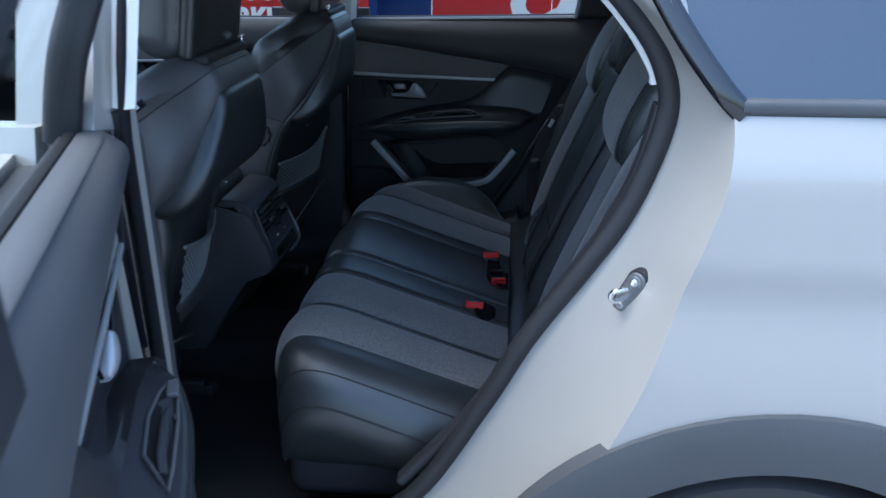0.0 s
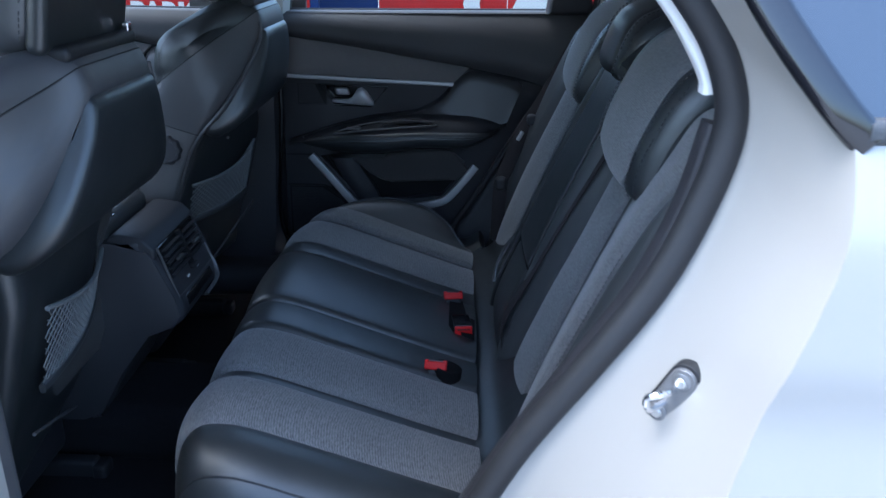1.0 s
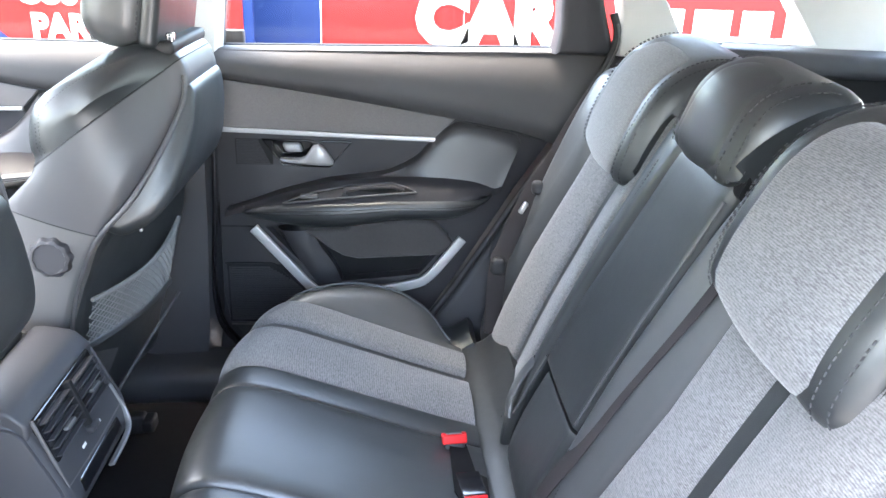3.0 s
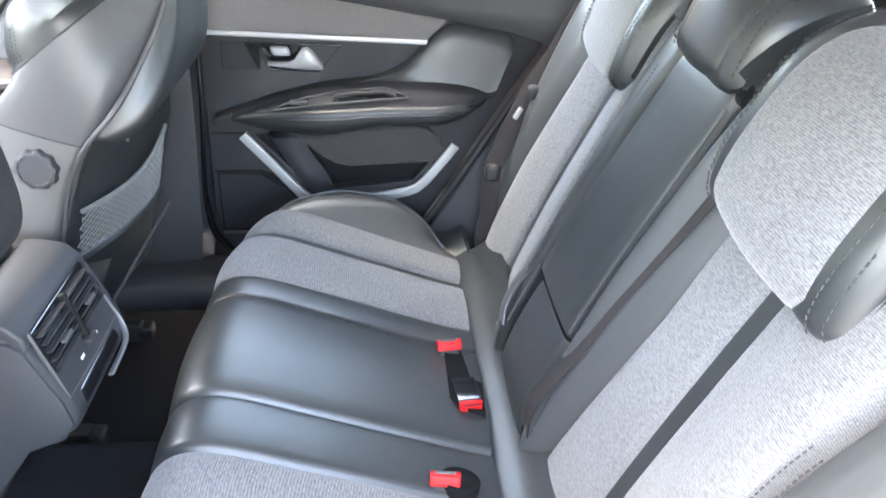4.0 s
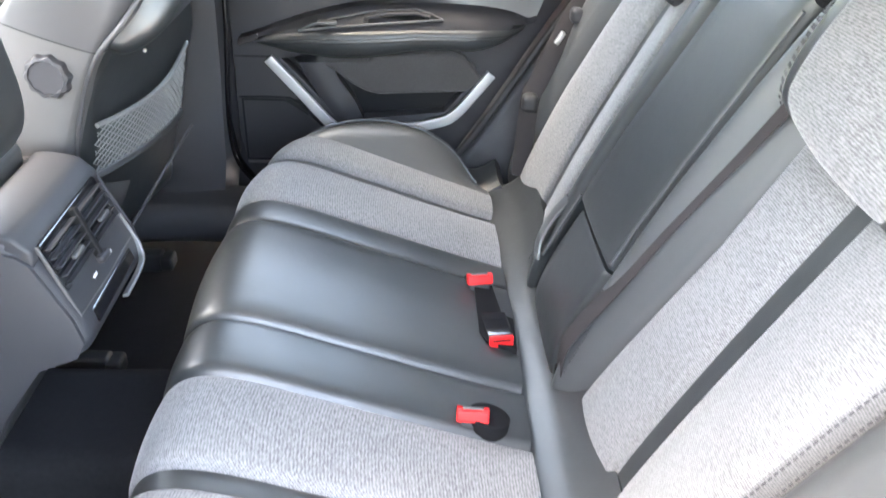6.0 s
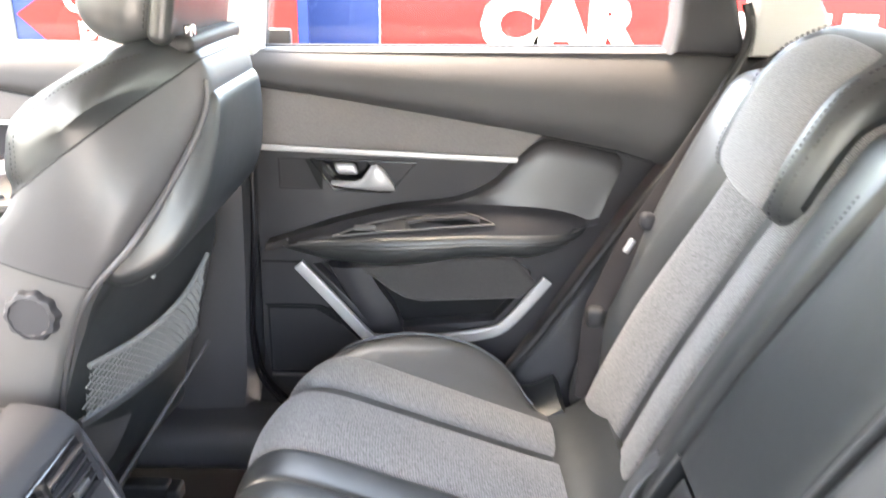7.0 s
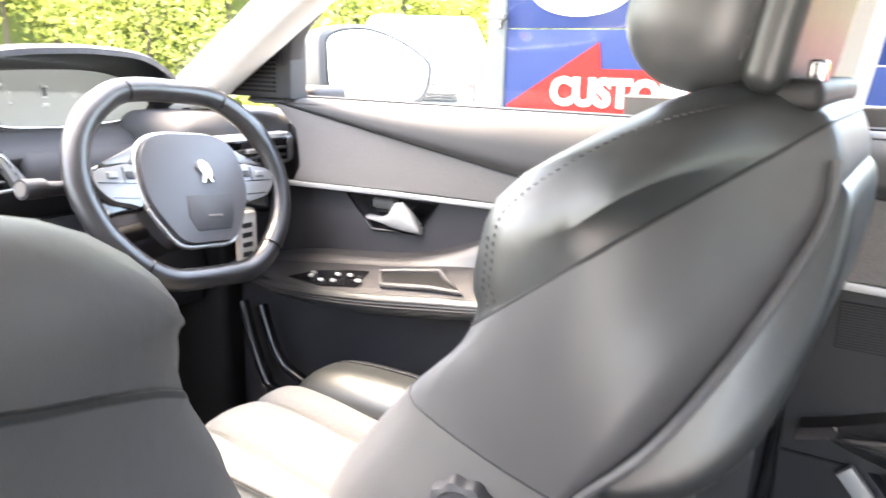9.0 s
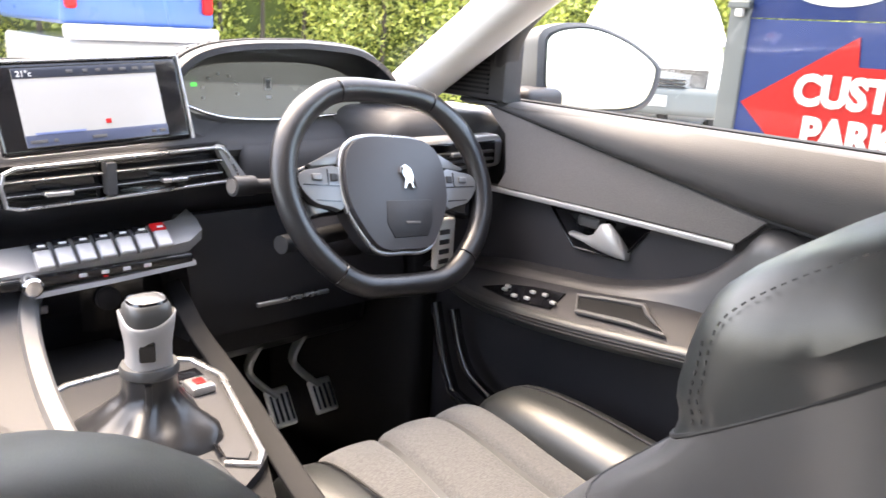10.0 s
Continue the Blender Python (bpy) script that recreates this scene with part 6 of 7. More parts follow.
part("vent_end", loft([[Vector((x, y, z)) for y, z in ((2.214, 1.114), (2.224, 1.1175), (2.262, 1.066), (2.250, 1.060), (2.240, 1.066))] for x in (-1.575, -1.553)]), SILVER, dash, "angled silver vent end", sharp=30)
# touch screen
scr = thing("touch_screen", "lit touch screen standing on the dashboard", "screen", (-1.57, 2.02, 1.11))
XF.append(Matrix.Translation((-1.552, 2.046, 1.183)) @ Matrix.Rotation(radians(3), 4, "X") @ Matrix.Rotation(radians(-18), 4, "Y"))
part("bezel", rbox(-0.008, 0, 0, 0.018, 0.240, 0.116, 0.007, 3), GLOSSY, scr, "gloss black screen housing")
part("rim", sweep([(0, -0.120, 0.058), (0, 0.117, 0.058), (0, 0.120, 0.055), (0, 0.120, -0.057)], round_section(0.004, 0.006, 0.8), up=(1, 0, 0)), SATIN, scr)
part("display", rbox(0.0015, -0.003, 0.0, 0.002, 0.178, 0.098, 0.0008, 1), glow("screen_glow", (0.22, 0.23, 0.25), 0.10), scr, "pale map display")
part("status_bar", rbox(0.003, -0.003, 0.0425, 0.002, 0.178, 0.013, 0.0005, 1), glow("screen_dark", (0.03, 0.035, 0.05), 0.02), scr)
part("task_bar", rbox(0.003, -0.003, -0.0415, 0.002, 0.178, 0.015, 0.0005, 1), glow("screen_blue", (0.07, 0.085, 0.14), 0.02), scr)
part("task_line", rbox(0.0042, -0.050, -0.0330, 0.0012, 0.060, 0.003, 0.0003, 1), glow("screen_line", (0.12, 0.16, 0.32), 0.02), scr)
for yy, w in ((-0.025, 0.008), (-0.006, 0.006), (0.010, 0.006), (0.026, 0.006), (0.042, 0.008), (0.058, 0.008), (0.076, 0.016)):
    part("icon", rbox(0.0045, yy, 0.0425, 0.0015, w, 0.004, 0.0004, 1), PLASTIC_GREY, scr)
for yy, w in ((-0.078, 0.020), (-0.058, 0.005), (-0.005, 0.018), (0.066, 0.006), (0.078, 0.008)):
    part("icon", rbox(0.0045, yy, -0.0425, 0.0015, w, 0.004, 0.0004, 1), PLASTIC_GREY, scr)
part("map_pin", rbox(0.0045, 0.010, -0.024, 0.0015, 0.007, 0.006, 0.001, 2), RED, scr)
part("letters", lettering("21°c", 0.010, 0.0001, 0.001), WHITE_MARK, scr, local=Matrix.Translation((0.0045, -0.088, 0.0385)) @ Matrix.Rotation(radians(90), 4, "Z"))
XF.pop()
# row of keys under the vents
keys = part("key_shelf", loft([[Vector((x + dx, y, z + dz)) for x, z in ((-1.60, 0.992), (-1.565, 0.985), (-1.545, 0.972), (-1.548, 0.956), (-1.60, 0.95))] for y, dx, dz in ((1.84, 0, -0.004), (2.10, 0, 0.004), (2.165, -0.004, 0.010), (2.195, -0.028, 0.018))]), SILVER, dash, "silver key shelf")
for k in range(7):
    y, z = 1.966 + 0.0262 * k, 0.0011 * k
    key = part("key", rbox(-1.544, y, 0.9845 + z, 0.030, 0.0225, 0.011, 0.004, 3, rot=Matrix.Rotation(radians(38), 3, "Y")), SILVER, dash, "silver piano key")
    part("key_cap", rbox(-1.560, y - 0.001, 0.9985 + z, 0.017, 0.0205, 0.007, 0.002, 2, rot=Matrix.Rotation(radians(20), 3, "Y")), GLOSSY if k != 6 else RED, key, "black key cap")
    part("symbol", rbox(-1.5535, y, 1.0015 + z, 0.004, 0.009, 0.0012, 0.0003, 1, rot=Matrix.Rotation(radians(20), 3, "Y")), WHITE_MARK, key)
part("button_strip", rbox(-1.545, 2.03, 0.958, 0.014, 0.27, 0.016, 0.004, 2), GLOSSY, dash)
for k in range(4):
    part("button_mark", rbox(-1.537, 2.01 + 0.029 * k, 0.959, 0.002, 0.010, 0.005, 0.0005, 1), WHITE_MARK, dash)
part("button_lamp", rbox(-1.537, 2.039, 0.953, 0.002, 0.006, 0.003, 0.0005, 1), RED, dash, "small red lamp")
part("key_trim", loft([[Vector((x, y, z + dz)) for x, z in ((-1.56, 0.950), (-1.538, 0.947), (-1.536, 0.941), (-1.56, 0.938))] for y, dz in ((1.95, -0.004), (2.05, 0.0), (2.168, 0.007))]), SILVER, dash, "silver lower blade")
part("volume_dial", loft([[Vector((x, 1.945 + r * math.cos(t), 0.957 + r * math.sin(t))) for t in [2 * math.pi * k / 24 for k in range(24)]] for x, r in ((-1.55, 0.013), (-1.522, 0.013), (-1.519, 0.010))]), CHROME, dash, "chrome volume dial")
bow = smooth([(-1.600, 2.000, 0.962), (-1.585, 1.970, 0.955), (-1.545, 1.947, 0.930), (-1.50, 1.935, 0.906), (-1.40, 1.922, 0.876), (-1.28, 1.913, 0.862), (-1.10, 1.905, 0.854)], 5)
part("side_bow", loft([[p + Vector(d) for d in ((0, 0.010, -0.012), (0, 0.009, 0.0), (0, 0.005, 0.003), (0, -0.012, 0.003), (0, -0.016, -0.002), (0, -0.016, -0.03), (0, 0.0, -0.03))] for p in bow]), PEWTER, dash, "satin silver console bow", sharp=30)
part("bow_cheek", loft([[p + Vector(d) for d in ((0, -0.016, -0.004), (0, -0.065, -0.012), (0, -0.065, -0.05), (0, -0.016, -0.05))] for p in bow[6:]]), SOFT_DARK, dash, "dark console cheek")
part("console_flank", sweep(smooth([(-1.62, 2.165, 0.895), (-1.54, 2.150, 0.884), (-1.46, 2.134, 0.874), (-1.36, 2.122, 0.862), (-1.28, 2.112, 0.851), (-1.10, 2.078, 0.840), (-1.0, 2.065, 0.835)], 5), round_section(0.010, 0.026, 0.5), up=(0, 1, 0.35)), DEEP, dash, "black console edge")
part("cubby", rbox(-1.685, 2.03, 0.86, 0.04, 0.28, 0.13, 0.01, 2), GLOSSY, dash, "dark cubby under the keys")
part("usb_socket", rbox(-1.660, 1.985, 0.875, 0.006, 0.018, 0.012, 0.002, 2), SATIN, dash)
part("socket_cap", loft([[Vector((x, 2.08 + r * math.cos(t), 0.875 + r * math.sin(t))) for t in [2 * math.pi * k / 24 for k in range(24)]] for x, r in ((-1.67, 0.018), (-1.655, 0.018), (-1.653, 0.015))]), PLASTIC, dash)
# instrument binnacle
bin_ = thing("instrument_binnacle", "hooded digital instrument panel on the dashboard", "instrument panel", (-1.66, 2.34, 1.10))
crown = smooth([(0, 2.148, 1.160), (0, 2.160, 1.205), (0, 2.177, 1.235), (0, 2.215, 1.256), (0, 2.277, 1.266), (0, 2.345, 1.269), (0, 2.40, 1.269), (0, 2.485, 1.261), (0, 2.538, 1.236), (0, 2.570, 1.204), (0, 2.592, 1.155)], 4)
hood = []
for c in crown:
    low = lambda z: max(z, 1.110)
    hood.append([Vector((x, 2.37 + (c.y - 2.37) * k, low(c.z + dz))) for x, k, dz in ((-1.590, 0.955, -0.017), (-1.578, 0.968, -0.012), (-1.580, 0.990, -0.003), (-1.592, 1.0, 0.001), (-1.606, 1.004, -0.002), (-1.640, 1.0, 0.000), (-1.70, 0.99, -0.008), (-1.79, 0.96, -0.06), (-1.80, 0.93, -0.12), (-1.70, 0.92, -0.045), (-1.62, 0.945, -0.022))])
part("hood", loft(hood), DASH, bin_, "black leather hood", sharp=50)
part("hood_ridge", sweep([Vector((-1.606, p.y, p.z + 0.0005)) for p in crown[3:-3]], disc_section(0.0022, 6), up=(1, 0, 0)), RUBBER, bin_)
part("hood_seam", stitches([Vector((-1.622, p.y, p.z + 0.0015)) for p in crown[4:-4]], 0.006, 0.003, 0.0008), STITCH, bin_)
dial = [(2.196, 1.180), (2.210, 1.208), (2.255, 1.226), (2.34, 1.231), (2.44, 1.229), (2.51, 1.210), (2.548, 1.170), (2.50, 1.146), (2.44, 1.138), (2.353, 1.136), (2.27, 1.141), (2.215, 1.158)]
part("dial_glass", plate([tuple(p.xy) for p in smooth([(a, b, 0) for a, b in dial], 3, closed=True)], -1.655, -1.668, plane="yz"), glow("dial_glow", (0.14, 0.16, 0.17), 0.065), bin_, "grey digital instrument display")
part("dial_rim", sweep(smooth([(-1.645, 2.192, 1.182), (-1.640, 2.205, 1.168), (-1.636, 2.265, 1.148), (-1.632, 2.353, 1.142), (-1.634, 2.442, 1.144), (-1.638, 2.51, 1.150), (-1.642, 2.55, 1.166)], 6), round_section(0.006, 0.006, 0.9), up=(1, 0, 0)), CHROME, bin_, "chrome lower rim")
part("dial_apron", loft([[Vector((-1.652 + 0.05 * v, 2.37 + (y - 2.37) * (1 + 0.04 * v), z - 0.004 - 0.030 * v)) for y, z in ((2.195, 1.172), (2.225, 1.157), (2.29, 1.146), (2.37, 1.141), (2.45, 1.144), (2.51, 1.152), (2.55, 1.168), (2.55, 1.13), (2.37, 1.11), (2.195, 1.13))] for v in (0, 0.5, 1)]), SOFT, bin_, "grey surround under the display")
part("digit", rbox(-1.653, 2.352, 1.197, 0.002, 0.013, 0.020, 0.001, 1), WHITE_MARK, bin_)
part("digit_hole", rbox(-1.6515, 2.352, 1.197, 0.002, 0.008, 0.014, 0.001, 1), glow("dial_dark", (0.06, 0.07, 0.08), 0.04), bin_)
part("digit", rbox(-1.653, 2.354, 1.176, 0.002, 0.010, 0.006, 0.001, 1), WHITE_MARK, bin_)
part("indicator", rbox(-1.653, 2.225, 1.197, 0.002, 0.010, 0.006, 0.001, 1), glow("green_lamp", (0.05, 0.7, 0.12), 0.08), bin_, "green indicator lamp")
for a in range(7):
    part("tick", rbox(-1.653, 2.268 + 0.03 * math.cos(radians(200 - 35 * a)), 1.186 + 0.027 * math.sin(radians(200 - 35 * a)), 0.002, 0.005, 0.004, 0.0005, 1), WHITE_MARK, bin_)
# vent at the door end
XF.append(Matrix.Translation((-1.432, 2.590, 1.101)))
part("side_vent", rbox(-0.035, 0, 0, 0.08, 0.195, 0.056, 0.014, 4), SILVER, dash, "silver side vent housing")
part("side_vent_mouth", rbox(0.003, -0.004, 0, 0.008, 0.156, 0.040, 0.004, 3), GLOSSY, dash)
for dz in (-0.010, 0.003):
    part("slat", rbox(0.008, -0.008, dz, 0.008, 0.146, 0.005, 0.002, 2), PLASTIC_GREY, dash)
part("tab", rbox(0.012, -0.02, 0.002, 0.010, 0.030, 0.007, 0.002, 2), SILVER, dash, "silver vent tab")
part("vent_shroud", rbox(-0.130, 0.030, 0.008, 0.20, 0.30, 0.110, 0.035, 5), SOFT, dash, "soft dash end around the vent")
XF.pop()
part("knee_panel", loft([[Vector((x, y, z)) for x, z in ((-1.62, 1.0), (-1.58, 0.86), (-1.60, 0.80), (-1.75, 0.78), (-1.75, 1.0))] for y in (2.18, 2.60)]), DASH, dash, "black knee panel")
part("card_slot", rbox(-1.582, 2.36, 0.845, 0.006, 0.14, 0.008, 0.002, 2), SATIN, dash)

# ---- steering wheel ----
sw = thing("steering_wheel", "small two-spoke black leather steering wheel, flat top and bottom", "steering wheel", (-1.32, 2.335, 1.08))
XF.append(Matrix.Translation((-1.367, 2.378, 1.074)) @ Matrix.Rotation(radians(-24), 4, "Y") @ Matrix.Rotation(radians(-6), 4, "X") @ Matrix.Translation((0, 0.017, 0.003)))
half = [(0.0, 0.1445), (0.045, 0.1435), (0.084, 0.137), (0.112, 0.122), (0.142, 0.096), (0.166, 0.058), (0.176, 0.012), (0.171, -0.030), (0.154, -0.070), (0.128, -0.102), (0.100, -0.126), (0.068, -0.1405), (0.034, -0.1435), (0.0, -0.144)]
rim = smooth([(0, y, z) for y, z in half] + [(0, -y, z) for y, z in half[-2:0:-1]], 4, closed=True)
grip = [1.0 + 0.10 * math.exp(-((abs(math.degrees(math.atan2(p.z, abs(p.y)))) - 34) / 14) ** 2) * (p.z > 0) - 0.10 * math.exp(-(p.y / 0.09) ** 2) * (p.z < 0) for p in rim]
part("rim", sweep(rim, [(0.0165 * math.cos(a) * (1 + 0.10 * math.cos(2 * a)), 0.0155 * math.sin(a)) for a in [2 * math.pi * k / 18 for k in range(18)]], up=(1, 0, 0), closed=True, scale=grip), RIM_LEATHER, sw, "black leather rim")
for y0, z0 in ((-0.078, 0.139), (0.090, 0.135), (-0.106, -0.121), (0.118, -0.112)):
    k = min(range(len(rim)), key=lambda q: (rim[q].y - y0) ** 2 + (rim[q].z - z0) ** 2)
    q, d = rim[k], (rim[(k + 1) % len(rim)] - rim[k - 1]).normalized()
    e = d.cross(Vector((1, 0, 0)))
    part("rim_joint", sweep([q + Vector((0.0168 * math.cos(a), 0, 0)) + e * 0.0168 * math.sin(a) for a in [2 * math.pi * j / 20 for j in range(20)]], disc_section(0.0011, 6), up=d, closed=True), GLOSSY, sw)
n_rim = len(rim)
for lo_, hi_ in ((4, 14), (20, 34), (46, 60), (74, 88)):
    part("rim_thread", stitches([rim[k % n_rim] * 0.90 + Vector((0.006, 0, 0)) for k in range(lo_, hi_)], 0.0035, 0.0025, 0.0006, up=(1, 0, 0)), STITCH, sw)
half = [(0.0, 0.071), (0.044, 0.0695), (0.071, 0.059), (0.085, 0.037), (0.089, 0.002), (0.083, -0.034), (0.057, -0.079), (0.036, -0.0935), (0.0, -0.0945)]
hub = [(p.x, p.y) for p in smooth([(a, b, 0) for a, b in half] + [(-a, b, 0) for a, b in half[-2:0:-1]], 4, closed=True)]
part("airbag_cover", plate(hub, 0.016, -0.03, plane="yz", bevel=0.012, segs=5), HUB, sw, "dark airbag cover")
part("cover_patch", plate([(-0.026, -0.024), (0.056, -0.022), (0.052, -0.056), (0.040, -0.076), (-0.020, -0.078), (-0.030, -0.056)], 0.0172, 0.012, plane="yz", bevel=0.001), DASH, sw, "grained lower cover")
part("hub_ring", sweep([(0.004, a * 1.035, b * 1.035) for a, b in hub], round_section(0.0065, 0.0085, 0.8), up=(1, 0, 0), closed=True), SATIN, sw, "satin ring round the hub")
part("badge", plate([(0.004, 0.026), (0.012, 0.030), (0.022, 0.024), (0.027, 0.010), (0.029, -0.006), (0.022, -0.006), (0.018, 0.004), (0.013, -0.006), (0.006, -0.006), (0.010, 0.008), (0.002, 0.018)], 0.0205, 0.015, plane="yz", bevel=0.0012), CHROME, sw, "small chrome emblem")
part("hub_mark", rbox(0.0176, 0.016, -0.056, 0.001, 0.026, 0.004, 0.0004, 1), PLASTIC_GREY, sw)
for s in (-1, 1):
    flip = lambda pts: [(s * a, b) for a, b in pts]
    part("spoke_arm", plate(flip([(0.078, 0.050), (0.104, 0.046), (0.140, 0.030), (0.168, 0.018), (0.166, -0.018), (0.150, -0.046), (0.120, -0.040), (0.084, -0.036)]), -0.006, -0.024, plane="yz", bevel=0.005, segs=3), GLOSSY, sw, "gloss black spoke")
    spoke = part("spoke", plate(flip([(p.x, p.y) for p in smooth([(0.092, 0.024, 0), (0.128, 0.0235, 0), (0.150, 0.019, 0), (0.158, 0.010, 0), (0.154, -0.006, 0), (0.136, -0.024, 0), (0.112, -0.030, 0), (0.092, -0.031, 0)], 3, closed=True)]), 0.007, -0.010, plane="yz", bevel=0.005, segs=4), PEWTER, sw, "grey spoke with switches")
    part("switch_line", plate(flip([(0.094, -0.0005), (0.152, 0.0015), (0.152, 0.0003), (0.094, -0.0017)]), 0.0078, 0.005, plane="yz"), GLOSSY, spoke)
    part("switch_line", plate(flip([(0.112, 0.022), (0.1132, 0.022), (0.1132, 0.0), (0.112, 0.0)]), 0.0078, 0.005, plane="yz"), GLOSSY, spoke)
    part("switch_line", plate(flip([(0.096, -0.022), (0.134, -0.020), (0.134, -0.0212), (0.096, -0.0232)]), 0.0078, 0.005, plane="yz"), GLOSSY, spoke)
    part("switch", rbox(0.0078, s * 0.1035, 0.011, 0.003, 0.011, 0.011, 0.0013, 2), DASH, spoke, "dark push switch")
    part("switch", rbox(0.0075, s * 0.130, 0.011, 0.005, 0.016, 0.010, 0.004, 3), PEWTER, spoke, "grey roller switch")
    part("arm_blade", plate(flip([(0.080, 0.058), (0.096, 0.050), (0.138, 0.030), (0.134, 0.0265), (0.094, 0.030)]), 0.004, -0.008, plane="yz", bevel=0.002), PEWTER, sw, "grey upper blade")
part("column", rbox(-0.11, 0, -0.02, 0.18, 0.12, 0.11, 0.03, 4), PLASTIC, sw)
stalk = part("stalk", sweep(smooth([(-0.06, -0.04, 0.01), (-0.05, -0.14, 0.012), (-0.040, -0.21, 0.008)], 5), disc_section(0.010, 10)), DASH, sw, "black wiper stalk")
part("stalk_tip", sweep([(-0.042, -0.20, 0.010), (-0.036, -0.232, 0.007)], disc_section(0.0135, 14)), DASH, stalk, "black stalk tip")
part("tip_ring", sweep([(-0.0365, -0.229, 0.0073), (-0.0355, -0.2335, 0.0068)], disc_section(0.0098, 14)), PLASTIC_GREY, stalk)
part("stalk", sweep(smooth([(-0.06, -0.04, -0.05), (-0.05, -0.13, -0.065), (-0.04, -0.17, -0.072)], 5), disc_section(0.013, 10)), RUBBER, sw, "black cruise stalk")
part("stalk", sweep(smooth([(-0.06, 0.04, 0.01), (-0.05, 0.15, 0.02), (-0.04, 0.20, 0.02)], 5), disc_section(0.010, 10)), PLASTIC, sw, "black light stalk")
XF.pop()
keyring = thing("car_key", "key and fob hanging in the ignition", "key", (-1.40, 2.50, 0.96))
part("fob", rbox(-1.375, 2.508, 0.972, 0.014, 0.040, 0.085, 0.006, 3), BEIGE, keyring, "pale key fob")
for k in range(4):
    part("button", rbox(-1.3665, 2.503, 0.945 + 0.016 * k, 0.003, 0.02, 0.008, 0.0012, 2), PLASTIC, keyring)
part("tag", rbox(-1.36, 2.512, 0.922, 0.01, 0.045, 0.022, 0.004, 3), WHITE_MARK, keyring, "pale key tag")

# ---- pedals ----
for y, x, z, h, lab in ((2.414, -1.72, 0.562, 0.080, "brushed metal clutch pedal with rubber ribs"), (2.512, -1.72, 0.560, 0.072, "brushed metal brake pedal with rubber ribs")):
    p = thing("pedal", lab, "pedal", (x, y, z - h / 2), "pedals")
    rot = Matrix.Rotation(radians(-35), 3, "Y")
    part("pad", rbox(x, y, z, 0.014, 0.052, h, 0.006, 4, rot=rot), ALU, p, "brushed metal pad")
    for k in range(4):
        part("rib", rbox(x + 0.007, y - 0.018 + 0.012 * k, z + 0.002, 0.006, 0.005, h * 0.7, 0.002, 2, rot=rot), RUBBER, p)
    part("arm", sweep(smooth([(x - 0.01, y - 0.005, z + 0.02), (x - 0.03, y - 0.045, z + 0.065), (x - 0.03, y - 0.05, z + 0.10), (x - 0.02, y - 0.015, z + 0.17), (x - 0.02, y - 0.01, z + 0.24)], 5), round_section(0.022, 0.010, 0.6), up=(0, 1, 0)), ALU, p)
solo("footwell_mat", rbox(-1.62, 2.36, 0.345, 0.55, 0.44, 0.02, 0.008), CARPET, "dark footwell mat under the pedals", "mat")

# ---- driver's door ----
fd = thing("front_door", "closed driver's door with dark trim and silver lever", "car door", (-1.1, 2.70, 0.40))
F = [(-1.40, 1.185), (-0.66, 1.185), (-0.66, 0.42), (-1.56, 0.42), (-1.56, 1.03), (-1.40, 1.04)]
frec = [(-1.283, 1.036), (-1.098, 1.040), (-1.140, 0.983), (-1.230, 0.980)]
part("door_card", plate(F, 2.66, 2.70, holes=[frec], bevel=0.004), PLASTIC, fd, "black grained plastic door card")
part("door_frame", plate([(-1.58, 1.14), (-0.64, 1.14), (-0.64, 0.40), (-1.58, 0.40)], 2.705, 2.76), PLASTIC, fd)
part("outer_skin", plate([(-1.70, 1.15), (-0.60, 1.165), (-0.60, 0.42), (-1.70, 0.42)], 2.765, 2.84), PAINT, fd, "white painted outer skin")
rows = []
for k in range(33):
    x = -1.455 + 0.795 * k / 32
    crease = 1.092 - 0.177 * (x + 0.926) if x < -0.926 else 1.092 - 0.10 * (x + 0.926)
    row = []
    for j in range(11):
        v = j / 10
        bulge = math.sin(min(1.0, v / 0.42) * math.pi / 2) * (1 - 0.75 * max(0, (v - 0.62) / 0.38) ** 2)
        z = crease + (1.187 - crease) * (v - 0.10 * math.sin(math.pi * v))
        row.append(Vector((x, 2.652 - min(0.036, 0.6 * (1.19 - crease)) * bulge, z)))
    rows.append(row)
part("upper_trim", solid(rows, [[p + Vector((0, 0.02, 0)) for p in r] for r in rows]), SOFT, fd, "soft black window sill trim")
part("sill_top", loft([[Vector((x, y, z + dz)) for y, dz in ((2.640, 0.0), (2.645, 0.005), (2.660, 0.008), (2.676, 0.008), (2.676, -0.004), (2.655, -0.006))] for x, z in ((-1.50, 1.183), (-1.0, 1.183), (-0.66, 1.183))]), SOFT, fd)
part("window_seal", loft([[Vector((x, y, z + dz)) for y, dz in ((2.677, 0.0), (2.678, 0.010), (2.684, 0.012), (2.692, 0.010), (2.694, 0.0), (2.685, -0.004))] for x, z in ((-1.50, 1.183), (-1.0, 1.183), (-0.66, 1.183))]), DEEP, fd, "black rubber window seal")
part("insert", plate([(-1.47, 1.186), (-1.455, 1.184), (-1.384, 1.171), (-1.206, 1.140), (-1.057, 1.114), (-0.925, 1.090), (-0.960, 1.054), (-1.15, 1.053), (-1.40, 1.047), (-1.382, 1.075), (-1.390, 1.138), (-1.43, 1.172)], 2.646, 2.659, bevel=0.003), INSERT, fd, "brown-grey cloth insert")
part("trim_strip", sweep([(-1.412, 2.645, 1.042), (-1.2, 2.644, 1.047), (-0.962, 2.645, 1.049)], round_section(0.008, 0.009, 0.6)), SILVER, fd, "satin silver strip")
